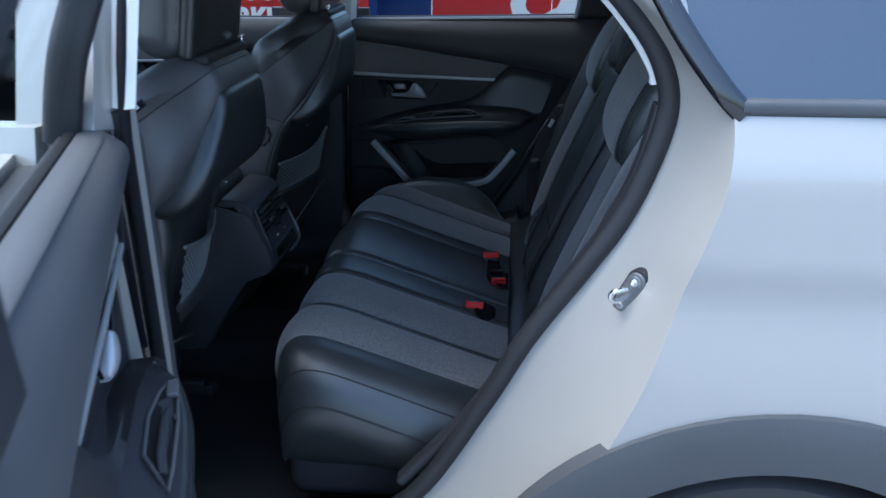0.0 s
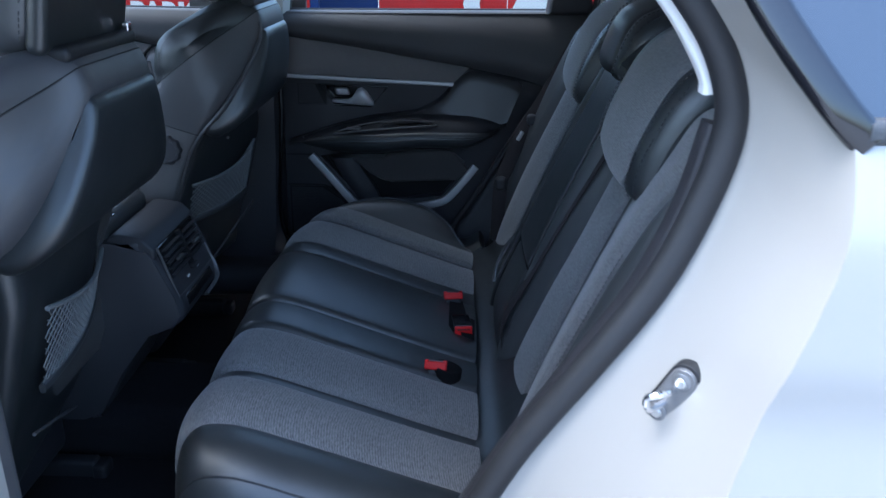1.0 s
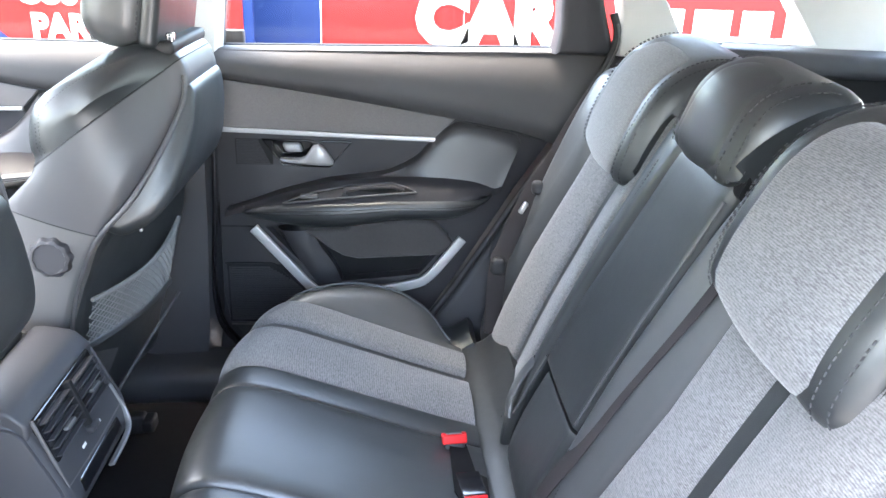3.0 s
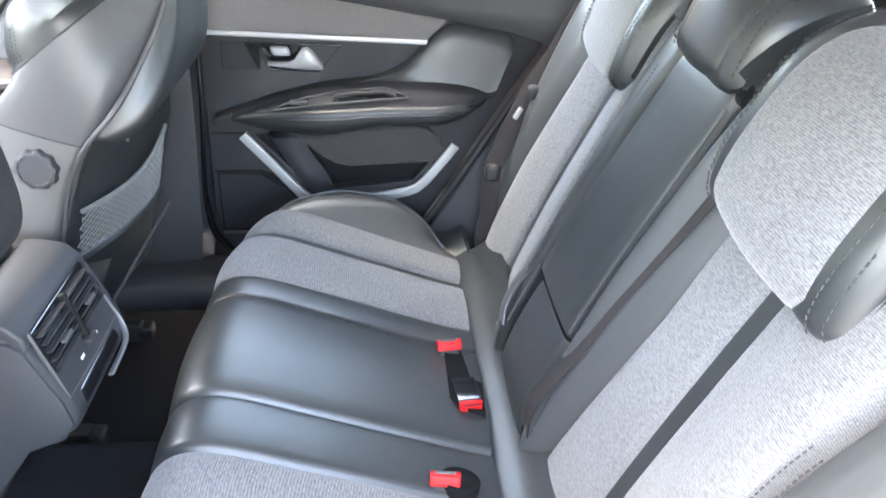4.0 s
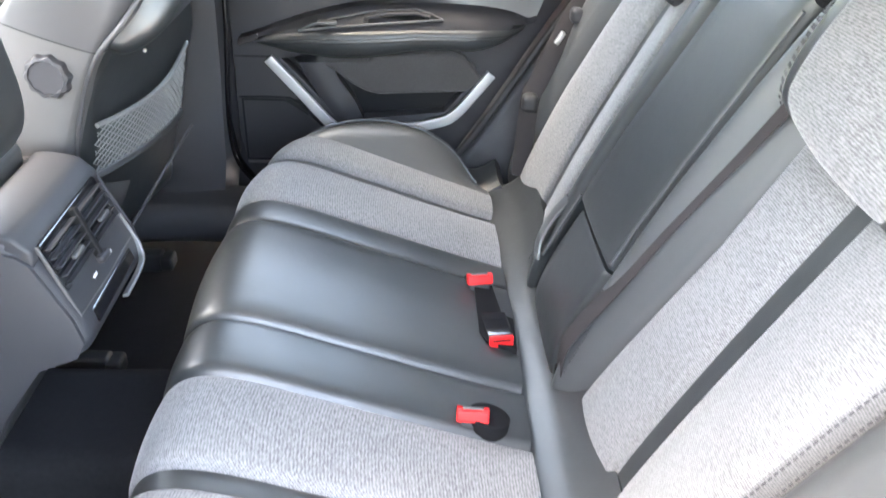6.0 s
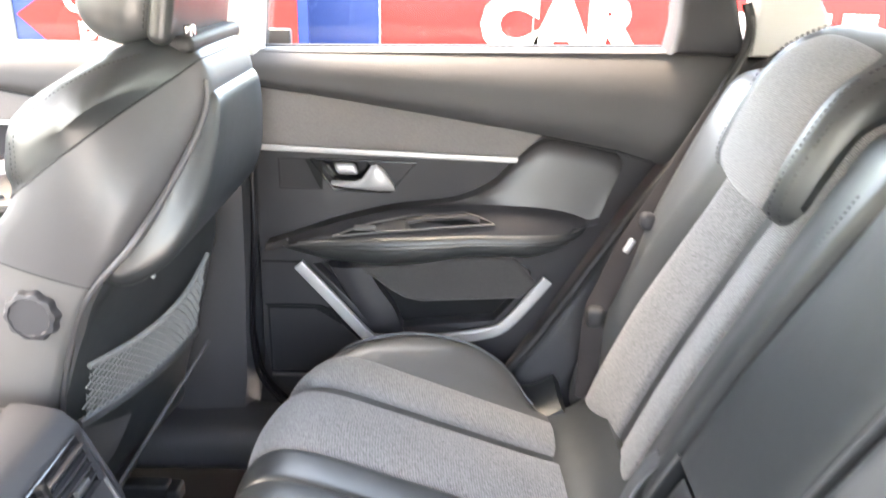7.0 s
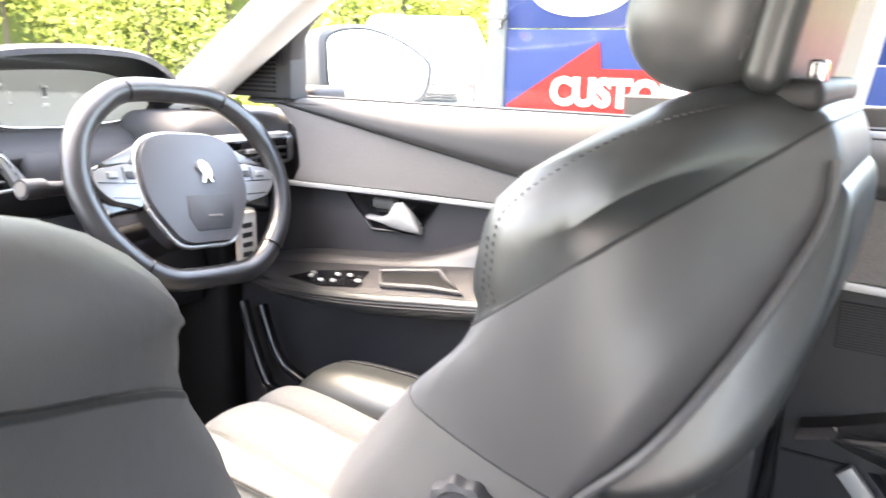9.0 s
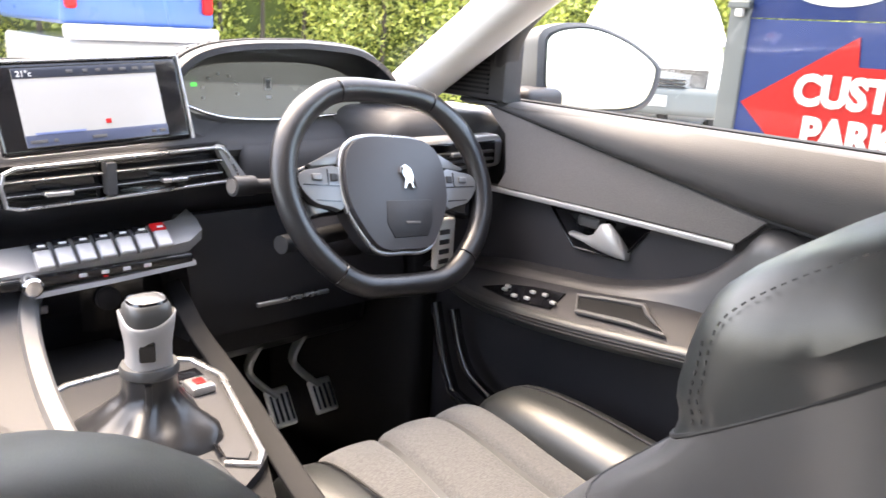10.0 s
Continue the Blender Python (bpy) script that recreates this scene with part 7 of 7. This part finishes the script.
part("handle_cup", plate([(-1.30, 1.05), (-1.08, 1.05), (-1.13, 0.97), (-1.24, 0.97)], 2.690, 2.699), GLOSSY, fd, "black handle cup")
part("handle_bezel", sweep([(x, 2.657, z) for x, z in frec], round_section(0.005, 0.006, 0.8), up=(0, 1, 0), closed=True), GLOSSY, fd)
lever = []
for x, z0, z1, y in ((-1.250, 0.993, 1.001, 2.672), (-1.21, 0.992, 1.003, 2.66), (-1.190, 0.990, 1.012, 2.652), (-1.176, 0.989, 1.032, 2.648), (-1.160, 0.988, 1.036, 2.646), (-1.142, 0.986, 1.020, 2.648), (-1.128, 0.984, 0.997, 2.656)):
    zc, h = (z0 + z1) / 2, (z1 - z0) / 2
    lever.append([Vector((x, y + 0.010 * math.cos(t), zc + h * math.sin(t))) for t in [2 * math.pi * k / 12 for k in range(12)]])
part("handle_lever", loft(lever), SILVER, fd, "silver door lever")
part("lock_tab", rbox(-1.215, 2.675, 1.023, 0.045, 0.02, 0.018, 0.006, 3), PLASTIC_GREY, fd)
# dark cord painted in as the shadow below the sill trim
part("crease", sweep([(-1.455, 2.651, 1.1845), (-0.928, 2.651, 1.091), (-0.67, 2.651, 1.066)], disc_section(0.0032, 6)), RUBBER, fd)
RUN = ((-1.54, 0.884, 0.876, 0.868, 0.850, 2.64), (-1.46, 0.905, 0.893, 0.868, 0.846, 2.60), (-1.36, 0.926, 0.905, 0.872, 0.846, 2.572), (-1.25, 0.938, 0.918, 0.884, 0.852, 2.560), (-1.15, 0.950, 0.930, 0.896, 0.862, 2.556), (-1.06, 0.975, 0.945, 0.908, 0.874, 2.556), (-1.00, 1.003, 0.952, 0.915, 0.883, 2.558), (-0.955, 1.046, 0.952, 0.920, 0.890, 2.560), (-0.92, 1.084, 0.948, 0.922, 0.896, 2.562), (-0.85, 1.076, 0.940, 0.922, 0.900, 2.568), (-0.76, 1.066, 0.936, 0.922, 0.902, 2.58), (-0.67, 1.060, 0.934, 0.922, 0.904, 2.59))
cols = [smooth(c, 4) for c in zip(*[[Vector((x, 2.661, zt)), Vector((x, 2.642, zt - 0.006)), Vector((x, 2.634, zt * 0.75 + zl * 0.25)), Vector((x, 2.628, zt * 0.4 + zl * 0.6)), Vector((x, 2.622, zl + 0.004)), Vector((x, 2.612, zl - 0.004)), Vector((x, yo * 0.5 + 1.304, zl * 0.5 + zr * 0.5)), Vector((x, yo + 0.010, zr + 0.005)), Vector((x, yo + 0.002, zr - 0.002)), Vector((x, yo, zr * 0.6 + zb * 0.4)), Vector((x, yo + 0.006, zr * 0.25 + zb * 0.75)), Vector((x, yo + 0.024, zb + 0.001)), Vector((x, 2.661, zb - 0.002))] for x, zt, zl, zr, zb, yo in RUN])]
for name, a, b, mat, text in (("bolster", 0, 5, BOLSTER, "padded dark door bolster"), ("shelf", 4, 8, PLASTIC, "black armrest shelf"), ("armrest", 7, 13, LEATHER, "padded black armrest")):
    grid = [[c[i] for c in cols[a:b]] for i in range(len(cols[0]))]
    part(name, solid(grid, [[Vector((p.x, max(p.y + 0.006, 2.664), p.z)) for p in r] for r in grid]), mat, fd, text, sharp=60)
for f in (0.1, 0.5, 0.9):
    part("armrest_seam", sweep([cols[8][i].lerp(cols[9][i], f) + Vector((0, -0.0008, 0)) for i in range(2, len(cols[0]))], disc_section(0.0016, 6)), RUBBER, fd)
on_arm = lambda x, f: (lambda i: cols[5][i].lerp(cols[7][i], f) + (cols[6][i] - cols[5][i].lerp(cols[7][i], 0.5)) * (4 * f * (1 - f)))(min(range(len(cols[0])), key=lambda i: abs(cols[6][i].x - x)))
up = Vector((0, -0.45, 0.89))
plate_pts = [on_arm(x, f) for x, f in ((-1.36, 0.55), (-1.30, 0.15), (-1.24, 0.05), (-1.19, 0.05), (-1.19, 0.72), (-1.27, 0.80))]
part("switch_plate", loft([[p + up * h for p in plate_pts] for h in (-0.002, 0.003)]), GLOSSY, fd, "gloss black switch plate")
for x, f in ((-1.318, 0.45), (-1.302, 0.30), (-1.284, 0.62), (-1.262, 0.30), (-1.240, 0.60), (-1.225, 0.30), (-1.207, 0.52)):
    part("window_switch", rbox(*(on_arm(x, f) + up * 0.0055), 0.010, 0.007, 0.005, 0.0018, 2), SILVER, fd, "small silver window switch")
cup = [on_arm(x, f) for x, f in ((-1.178, 0.05), (-1.12, 0.0), (-1.06, 0.02), (-1.035, 0.25), (-1.000, 0.80), (-1.06, 0.66), (-1.15, 0.60))]
# raised dark plate gives the pull recess its shade
part("cup_shade", loft([[p + up * h for p in cup] for h in (-0.002, 0.003)]), DEEP, fd, "dark plate painted as the shaded pull recess")
part("pull_lip", sweep([p + up * 0.004 for p in cup], disc_section(0.0042, 8), up=up, closed=True), PLASTIC_GREY, fd, "grey pull rim")
part("pocket_bow", sweep(smooth([(-1.515, 2.625, 0.805), (-1.482, 2.62, 0.725), (-1.450, 2.615, 0.672), (-1.41, 2.61, 0.650), (-1.2, 2.60, 0.635), (-0.8, 2.61, 0.63)], 5), round_section(0.020, 0.022, 0.8), up=(0, 1, 0)), GLOSSY, fd, "dark map pocket bow")
part("pocket_bow", sweep(smooth([(-1.458, 2.62, 0.81), (-1.430, 2.615, 0.75), (-1.396, 2.612, 0.708), (-1.34, 2.61, 0.685)], 5), round_section(0.016, 0.02, 0.8), up=(0, 1, 0)), GLOSSY, fd)
part("sail_panel", plate([(-1.56, 1.19), (-1.50, 1.265), (-1.405, 1.345), (-1.385, 1.345), (-1.385, 1.19)], 2.63, 2.67, bevel=0.006), DASH, fd, "black mirror corner trim")
part("tweeter", join(*[bar(-1.52 + 0.008 * k, -1.42, 1.20 + 0.0075 * k, 1.2035 + 0.0075 * k, 2.6265, 2.63, 0) for k in range(9)]), DEEP, fd, "ribbed tweeter grille")
part("window_frame", sweep(smooth([(-1.40, 2.66, 1.185), (-1.395, 2.645, 1.27), (-1.33, 2.62, 1.335), (-1.10, 2.56, 1.46), (-0.8, 2.545, 1.49), (-0.66, 2.56, 1.47), (-0.655, 2.66, 1.18)], 6), round_section(0.028, 0.04, 0.6), up=(0, 1, 0)), RUBBER, fd, "black window frame")
pane = [[Vector((-1.40 + 0.74 * u, 2.70 - 0.10 * v, 1.17 + 0.29 * v)) for v in (0, 0.5, 1)] for u in (0, 0.5, 1)]
g = part("window_pane", solid(pane, [[p + Vector((0, 0.004, 0)) for p in r] for r in pane]), GLASS, fd, "clear driver's window")
g.visible_shadow = False
# door mirror
mir = thing("door_mirror", "grey and white door mirror with a silvered glass", "door mirror", (-1.43, 2.80, 1.15))
egg = [(2.775, 1.305), (2.86, 1.320), (2.95, 1.300), (3.025, 1.262), (3.04, 1.235), (3.02, 1.185), (2.97, 1.165), (2.86, 1.163), (2.79, 1.170), (2.768, 1.20), (2.765, 1.26)]
ring = [(p.x, p.y) for p in smooth([(a, b, 0) for a, b in egg], 4, closed=True)]
cy_, cz_ = 2.90, 1.24
pivot = Vector((-1.42, 2.90, 1.24))
XF.append(Matrix.Translation(pivot) @ Matrix.Rotation(radians(-15), 4, "Z") @ Matrix.Rotation(radians(-4), 4, "Y") @ Matrix.Translation(-pivot))
part("housing", loft([[Vector((x, cy_ + (a - cy_) * f, cz_ + (b - cz_) * f)) for a, b in ring] for x, f in ((-1.398, 0.90), (-1.392, 0.95), (-1.396, 1.03), (-1.44, 1.04), (-1.50, 0.9), (-1.54, 0.5))]), CLAD, mir, "grey mirror housing")
part("mirror_glass", loft([[Vector((x, cy_ + (a - cy_) * f, cz_ + (b - cz_) * f)) for a, b in ring] for x, f in ((-1.397, 0.90), (-1.391, 0.895))]), MIRROR, mir, "silvered mirror glass")
XF.pop()
part("stalk", rbox(-1.43, 2.745, 1.185, 0.08, 0.10, 0.05, 0.015, 3), PLASTIC, mir)

# ---- signs along the car park ----
SIGN_RED = material("sign_red", (0.19, 0.005, 0.0042), 0.5, vary=0.06, scale=3, spec=0.15)
SIGN_BLUE = material("sign_blue", (0.0034, 0.0125, 0.057), 0.5, vary=0.25, scale=2, spec=0.15)
SIGN_YELLOW = material("sign_yellow", (0.23, 0.205, 0.0115), 0.5, spec=0.15, vary=0.05)
SIGN_WHITE = material("sign_white", (0.33, 0.33, 0.32), 0.5, spec=0.15, vary=0.03)
POST = material("grey_post", (0.055, 0.062, 0.064), 0.5, 0.4, vary=0.15)
SY = 5.4
board = thing("car_sign", "long red and blue sign board with white letters", "sign", (0.6, SY, 0.0))

part("blue_panel", bar(-1.02, -0.552, 0.5, 1.275, SY, SY + 0.03), SIGN_BLUE, board, "blue sign panel")
part("blue_panel", bar(-1.02, -0.552, 1.28, 1.9, SY, SY + 0.03), SIGN_BLUE, board, "blue sign panel")
for x0, x1 in ((-0.546, 0.246), (0.25, 1.24), (1.244, 2.3), (2.304, 3.4)):
    part("red_panel", bar(x0, x1, 0.5, 1.262, SY, SY + 0.03), SIGN_RED, board, "red sign panel")
part("yellow_panel", bar(-0.546, 0.6, 1.275, 1.6, SY, SY + 0.03), SIGN_YELLOW, board, "yellow sign panel")
for x0, x1 in ((0.61, 1.62), (1.63, 2.45), (2.46, 3.4)):
    part("blue_panel", bar(x0, x1, 1.275, 1.9, SY, SY + 0.03), SIGN_BLUE, board, "blue sign panel")
part("letters", lettering("CAR", 0.385, 0.028, 0.004), SIGN_WHITE, board, "white letters", local=Matrix.Translation((-0.015, SY - 0.004, 0.895)) @ Matrix.Diagonal((1.03, 1, 1, 1)))
for x0, x1 in ((1.30, 1.50), (1.56, 1.78), (1.84, 2.02), (2.10, 2.28)):
    part("letter_bar", bar(x0, x1, 0.85, 1.11, SY - 0.004, SY), SIGN_WHITE, board)
for k, x in enumerate((-0.50, -0.32, -0.1, 0.1, 0.3)):
    part("text_bar", bar(x, x + 0.11, 1.37, 1.41, SY - 0.003, SY), GLOSSY, board)
for x in (-0.6, 1.2, 3.2):
    part("post", rbox(x, SY + 0.08, 0.95, 0.08, 0.08, 1.9, 0.01, 2), POST, board)

CYS = 5.0
cus = thing("parking_sign", "blue parking sign with a red arrow and white letters", "sign", (-1.5, CYS, 0.0))
part("board", bar(-2.25, -0.85, 0.55, 1.405, CYS, CYS + 0.03), SIGN_BLUE, cus, "blue sign panel")
part("board", bar(-2.25, -0.85, 1.41, 2.0, CYS, CYS + 0.03), SIGN_BLUE, cus, "blue sign panel")
part("arrow", plate([(-2.215, 1.055), (-1.765, 1.350), (-1.75, 1.235), (-0.9, 1.235), (-0.9, 0.82), (-1.80, 0.82), (-1.83, 0.70)], CYS - 0.006, CYS - 0.001), SIGN_RED, cus, "red arrow")
part("letters", lettering("CUSTOMER", 0.168, 0.008, 0.004), SIGN_WHITE, cus, "white letters", local=Matrix.Translation((-1.985, CYS - 0.010, 1.075)) @ Matrix.Diagonal((0.92, 1, 1, 1)))
part("letters", lettering("PARKING", 0.168, 0.008, 0.004), SIGN_WHITE, cus, "white letters", local=Matrix.Translation((-1.93, CYS - 0.010, 0.905)) @ Matrix.Diagonal((0.92, 1, 1, 1)))
part("oval", loft([[Vector((-1.87 + 0.24 * math.cos(t), y, 1.575 + 0.115 * math.sin(t))) for t in [2 * math.pi * k / 40 for k in range(40)]] for y in (CYS - 0.005, CYS - 0.001)]), SIGN_WHITE, cus, "white oval")
part("text_bar", bar(-1.64, -1.2, 1.44, 1.49, CYS - 0.005, CYS - 0.001), POST, cus)
part("post", rbox(-2.280, CYS + 0.02, 1.0, 0.10, 0.06, 2.1, 0.01, 2), POST, cus, "grey steel post")
part("bracket", rbox(-2.27, CYS - 0.03, 1.46, 0.10, 0.04, 0.03, 0.006, 2), POST, cus)
part("lamp", rbox(-2.27, CYS - 0.03, 1.43, 0.035, 0.03, 0.04, 0.008, 3), SIGN_WHITE, cus)

# ---- parked vehicles ----
TYRE = RUBBER
PALE_GLASS = material("parked_glass", (0.22, 0.25, 0.27), 0.08, vary=0.1, coat=1.0)


def parked_car(name, label, x, y, turn, paint, trim, tall=1.0):
    """A parked hatchback whose nose points along its own -x."""
    c = tagged(new(name), label, "car", "parked vehicles")
    c.matrix_basis = Matrix.Translation((x, y, 0))
    m = Matrix.Translation((x, y, 0)) @ Matrix.Rotation(radians(turn), 4, "Z") @ Matrix.Diagonal((1.0, 1.0, tall, 1.0))
    st = ((0.0, 0.62, 0.80, 0.70), (0.05, 0.78, 0.90, 0.55), (0.25, 0.85, 0.98, 0.42), (0.9, 0.89, 1.08, 0.30), (1.2, 0.90, 1.12, 0.28), (2.6, 0.90, 1.14, 0.28), (3.6, 0.88, 1.12, 0.32), (3.95, 0.80, 1.0, 0.45))
    part("body", loft([[Vector((px, a * w, zz)) for a, zz in ((-0.96, zb), (-1, zb + 0.15), (-0.98, zt - 0.15), (-0.85, zt), (0, zt + 0.03), (0.85, zt), (0.98, zt - 0.15), (1, zb + 0.15), (0.96, zb))] for px, w, zt, zb in st]), paint, c, "", 50, m)
    part("cabin", loft([[Vector((px, a, z)) for px, a in ((0.95 + 0.75 * q, -0.80 + 0.16 * q), (3.75 - 0.35 * q, -0.78 + 0.16 * q), (3.75 - 0.35 * q, 0.78 - 0.16 * q), (0.95 + 0.75 * q, 0.80 - 0.16 * q))] for z, q in ((1.08, 0), (1.30, 0.5), (1.48, 1.0))]), PALE_GLASS, c, "", 30, m)
    part("roof", rbox(2.55, 0, 1.50, 1.75, 1.26, 0.07, 0.03), paint, c, local=m)
    for s in (-1, 1):
        part("pillar", sweep([(0.92, s * 0.80, 1.08), (1.30, s * 0.73, 1.30), (1.70, s * 0.645, 1.49)], round_section(0.06, 0.05, 0.7)), paint, c, local=m)
        part("headlight", rbox(0.20, s * 0.62, 0.86, 0.26, 0.26, 0.12, 0.05, 4), CHROME, c, "clear headlight", local=m)
        part("lower_grille", rbox(0.03, s * 0.5, 0.50, 0.05, 0.25, 0.12, 0.02), trim, c, local=m)
        for wx in (0.75, 3.2):
            part("tyre", loft([[Vector((wx + r * math.cos(t), s * yy, 0.31 + r * math.sin(t))) for t in [2 * math.pi * k / 24 for k in range(24)]] for r, yy in ((0.28, 0.70), (0.31, 0.72), (0.31, 0.90), (0.27, 0.91), (0.1, 0.89))]), TYRE, c, local=m)
    part("bumper", rbox(0.05, 0, 0.56, 0.22, 1.55, 0.26, 0.07), trim, c, "grey plastic bumper", local=m)
    for k in range(4):
        part("grille_slat", rbox(-0.02, 0, 0.66 + 0.03 * k, 0.05, 0.8, 0.012, 0.004, 2), GLOSSY, c, local=m)
    part("plate_bar", rbox(-0.07, 0, 0.56, 0.02, 0.45, 0.10, 0.004, 2), SIGN_WHITE, c, local=m)
    return c


WHITE_CAR = material("parked_white", (0.5, 0.5, 0.5), 0.25, vary=0.03, coat=0.6)
BLUE_CAR = material("parked_blue", (0.05, 0.14, 0.42), 0.3, vary=0.1, coat=0.5)
BUMPER = material("bumper_grey", (0.09, 0.1, 0.1), 0.55, vary=0.1)
parked_car("parked_car", "white parked van with grey bumper and black grille", -5.4, 9.0, 124, WHITE_CAR, BUMPER, 1.17)

van = thing("parked_van", "blue parked van with a pale bumper", "van", (-8.5, 4.455, 0), "parked vehicles")
part("load_bed", rbox(-8.6, 4.455, 1.33, 2.0, 1.36, 0.40, 0.05), BLUE_CAR, van, "blue body side")
part("bumper", rbox(-7.55, 4.455, 1.075, 0.12, 1.36, 0.13, 0.04), WHITE_CAR, van, "pale bumper")
part("lower_body", rbox(-8.6, 4.455, 0.68, 1.96, 1.32, 0.66, 0.06), WHITE_CAR, van)
for s in (-1, 1):
    part("tail_lamp", rbox(-7.58, 4.455 + 0.60 * s, 1.36, 0.06, 0.10, 0.2, 0.03), RED, van, "red tail lamp")
    part("tyre", loft([[Vector((-8.6 + r * math.cos(t), 4.455 + s * yy, 0.36 + r * math.sin(t))) for t in [2 * math.pi * k / 24 for k in range(24)]] for r, yy in ((0.3, 0.5), (0.36, 0.52), (0.36, 0.68), (0.2, 0.70))]), TYRE, van)
parked_car("parked_car", "pale silver parked hatchback beside the van", -7.4, 1.2, 180, material("parked_silver", (0.5, 0.5, 0.5), 0.3, 0.3, vary=0.05, coat=0.5), BUMPER)

bike = thing("motorcycle", "parked motorcycle in front of the hedge", "motorcycle", (-6.2, 9.3, 0), "parked vehicles")
XF.append(Matrix.Translation((0.8, 1.1, 0)))
for x in (-7.7, -6.4):
    w = part("wheel", sweep([Vector((x + 0.29 * math.cos(t), 8.2, 0.32 + 0.29 * math.sin(t))) for t in [2 * math.pi * k / 28 for k in range(28)]], disc_section(0.055, 8), up=(0, 1, 0), closed=True), TYRE, bike)
part("tank", rbox(-7.15, 8.2, 0.90, 0.5, 0.28, 0.26, 0.11), GLOSSY, bike)
part("seat", rbox(-6.65, 8.2, 0.86, 0.6, 0.26, 0.12, 0.05), RUBBER, bike)
part("engine", rbox(-7.05, 8.2, 0.55, 0.5, 0.32, 0.36, 0.08), ALU, bike)
part("fairing", rbox(-7.55, 8.2, 1.0, 0.25, 0.34, 0.34, 0.09), RED, bike, "red fairing")
part("fork", sweep([(-7.7, 8.28, 0.32), (-7.45, 8.28, 1.05)], disc_section(0.025, 8)), ALU, bike)
part("handlebar", sweep([(-7.35, 7.85, 1.15), (-7.45, 8.2, 1.1), (-7.35, 8.55, 1.15)], disc_section(0.018, 8)), CHROME, bike)
part("screen", rbox(-7.55, 8.2, 1.28, 0.03, 0.3, 0.2, 0.012), PALE_GLASS, bike)
part("exhaust", sweep([(-7.2, 8.36, 0.4), (-6.7, 8.38, 0.42), (-6.2, 8.38, 0.55)], disc_section(0.05, 10)), CHROME, bike)

XF.pop()

# ---- hedge and the trees behind it ----
def leaf_material(name, dark, light):
    m = bpy.data.materials.new(name)
    m.use_nodes = True
    n, l = m.node_tree.nodes, m.node_tree.links
    b = n["Principled BSDF"]
    b.inputs["Roughness"].default_value = 0.5
    geo = n.new("ShaderNodeNewGeometry")
    r = n.new("ShaderNodeValToRGB")
    r.color_ramp.elements[0].color, r.color_ramp.elements[1].color = (*dark, 1), (*light, 1)
    l.new(geo.outputs["Random Per Island"], r.inputs[0])
    l.new(r.outputs[0], b.inputs["Base Color"])
    b.inputs["Subsurface Weight"].default_value = 0.0
    return m


LEAF = leaf_material("hedge_leaf", (0.19, 0.24, 0.035), (0.60, 0.61, 0.14))
rnd = np.random.RandomState(4)


def leaves(name, count, place, size, mat, parent, label):
    c = place(count)
    a = rnd.normal(size=(count, 3))
    a /= np.linalg.norm(a, axis=1)[:, None]
    b = rnd.normal(size=(count, 3))
    b -= a * (a * b).sum(1)[:, None]
    b /= np.linalg.norm(b, axis=1)[:, None]
    s = size * rnd.uniform(0.6, 1.4, (count, 1))
    v = np.stack([c - a * s, c + b * s * 0.45, c + a * s, c - b * s * 0.45], 1).reshape(-1, 3)
    me = bpy.data.meshes.new(name)
    me.from_pydata(v.tolist(), [], np.arange(4 * count).reshape(-1, 4).tolist())
    me.materials.append(mat)
    ob = new(name, me)
    ob.parent = parent
    if parent:
        ob.matrix_parent_inverse = parent.matrix_basis.inverted()
    return tagged(ob, label)


hedge = thing("hedge", "tall sunlit yellow-green hedge behind the car park", "hedge", (-12, 9, 0), kind="stuff")
HP, HQ = np.array((-16.0, -3.0)), np.array((-5.5, 17.0))
hn = np.array((HQ - HP)[::-1]) * (1, -1) / np.linalg.norm(HQ - HP)


def hedge_points(k):
    u, z = rnd.uniform(0, 1, k), rnd.uniform(0, 1, k) ** 0.8
    top = 3.6 + 0.7 * np.sin(u * 23) + 0.5 * np.sin(u * 61 + 1)
    depth = rnd.normal(0, 0.28, k) + 0.35 * np.sin(u * 90 + 6 * z) + 0.3 * np.sin(z * 9 + u * 40)
    p = HP + (HQ - HP) * u[:, None] + hn * depth[:, None]
    return np.column_stack((p, z * top))


leaves("foliage", 190000, hedge_points, 0.040, LEAF, hedge, "dense small leaves")
# dark sheet behind the leaves blocks the sky and stands for inner shade
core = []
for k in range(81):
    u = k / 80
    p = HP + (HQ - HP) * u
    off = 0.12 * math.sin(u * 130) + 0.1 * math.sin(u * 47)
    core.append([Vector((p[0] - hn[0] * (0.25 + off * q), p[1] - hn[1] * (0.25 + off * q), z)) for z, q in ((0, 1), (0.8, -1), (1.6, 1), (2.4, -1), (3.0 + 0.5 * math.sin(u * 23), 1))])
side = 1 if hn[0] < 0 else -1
part("backing_sheet", solid(core, [[p - Vector((hn[0] * 0.2, hn[1] * 0.2, 0)) for p in r] for r in core]), material("hedge_core", (0.10, 0.13, 0.03), 0.9, vary=0.6, scale=9, bump=1.0, bscale=20), hedge, "dark green sheet that closes the gaps between leaves")
stems = []
for k in range(40):
    p = HP + (HQ - HP) * (k + 0.5) / 40
    stems.append(sweep([(p[0], p[1], 0), (p[0] + 0.1, p[1], 1.2), (p[0] - 0.1, p[1] + 0.1, 2.8)], disc_section(0.05, 6), up=(1, 0, 0), scale=[1, 0.7, 0.3]))
part("stem", join(*stems), material("bark", (0.09, 0.07, 0.05), 0.9, vary=0.3, scale=10, bump=1, bscale=60), hedge)
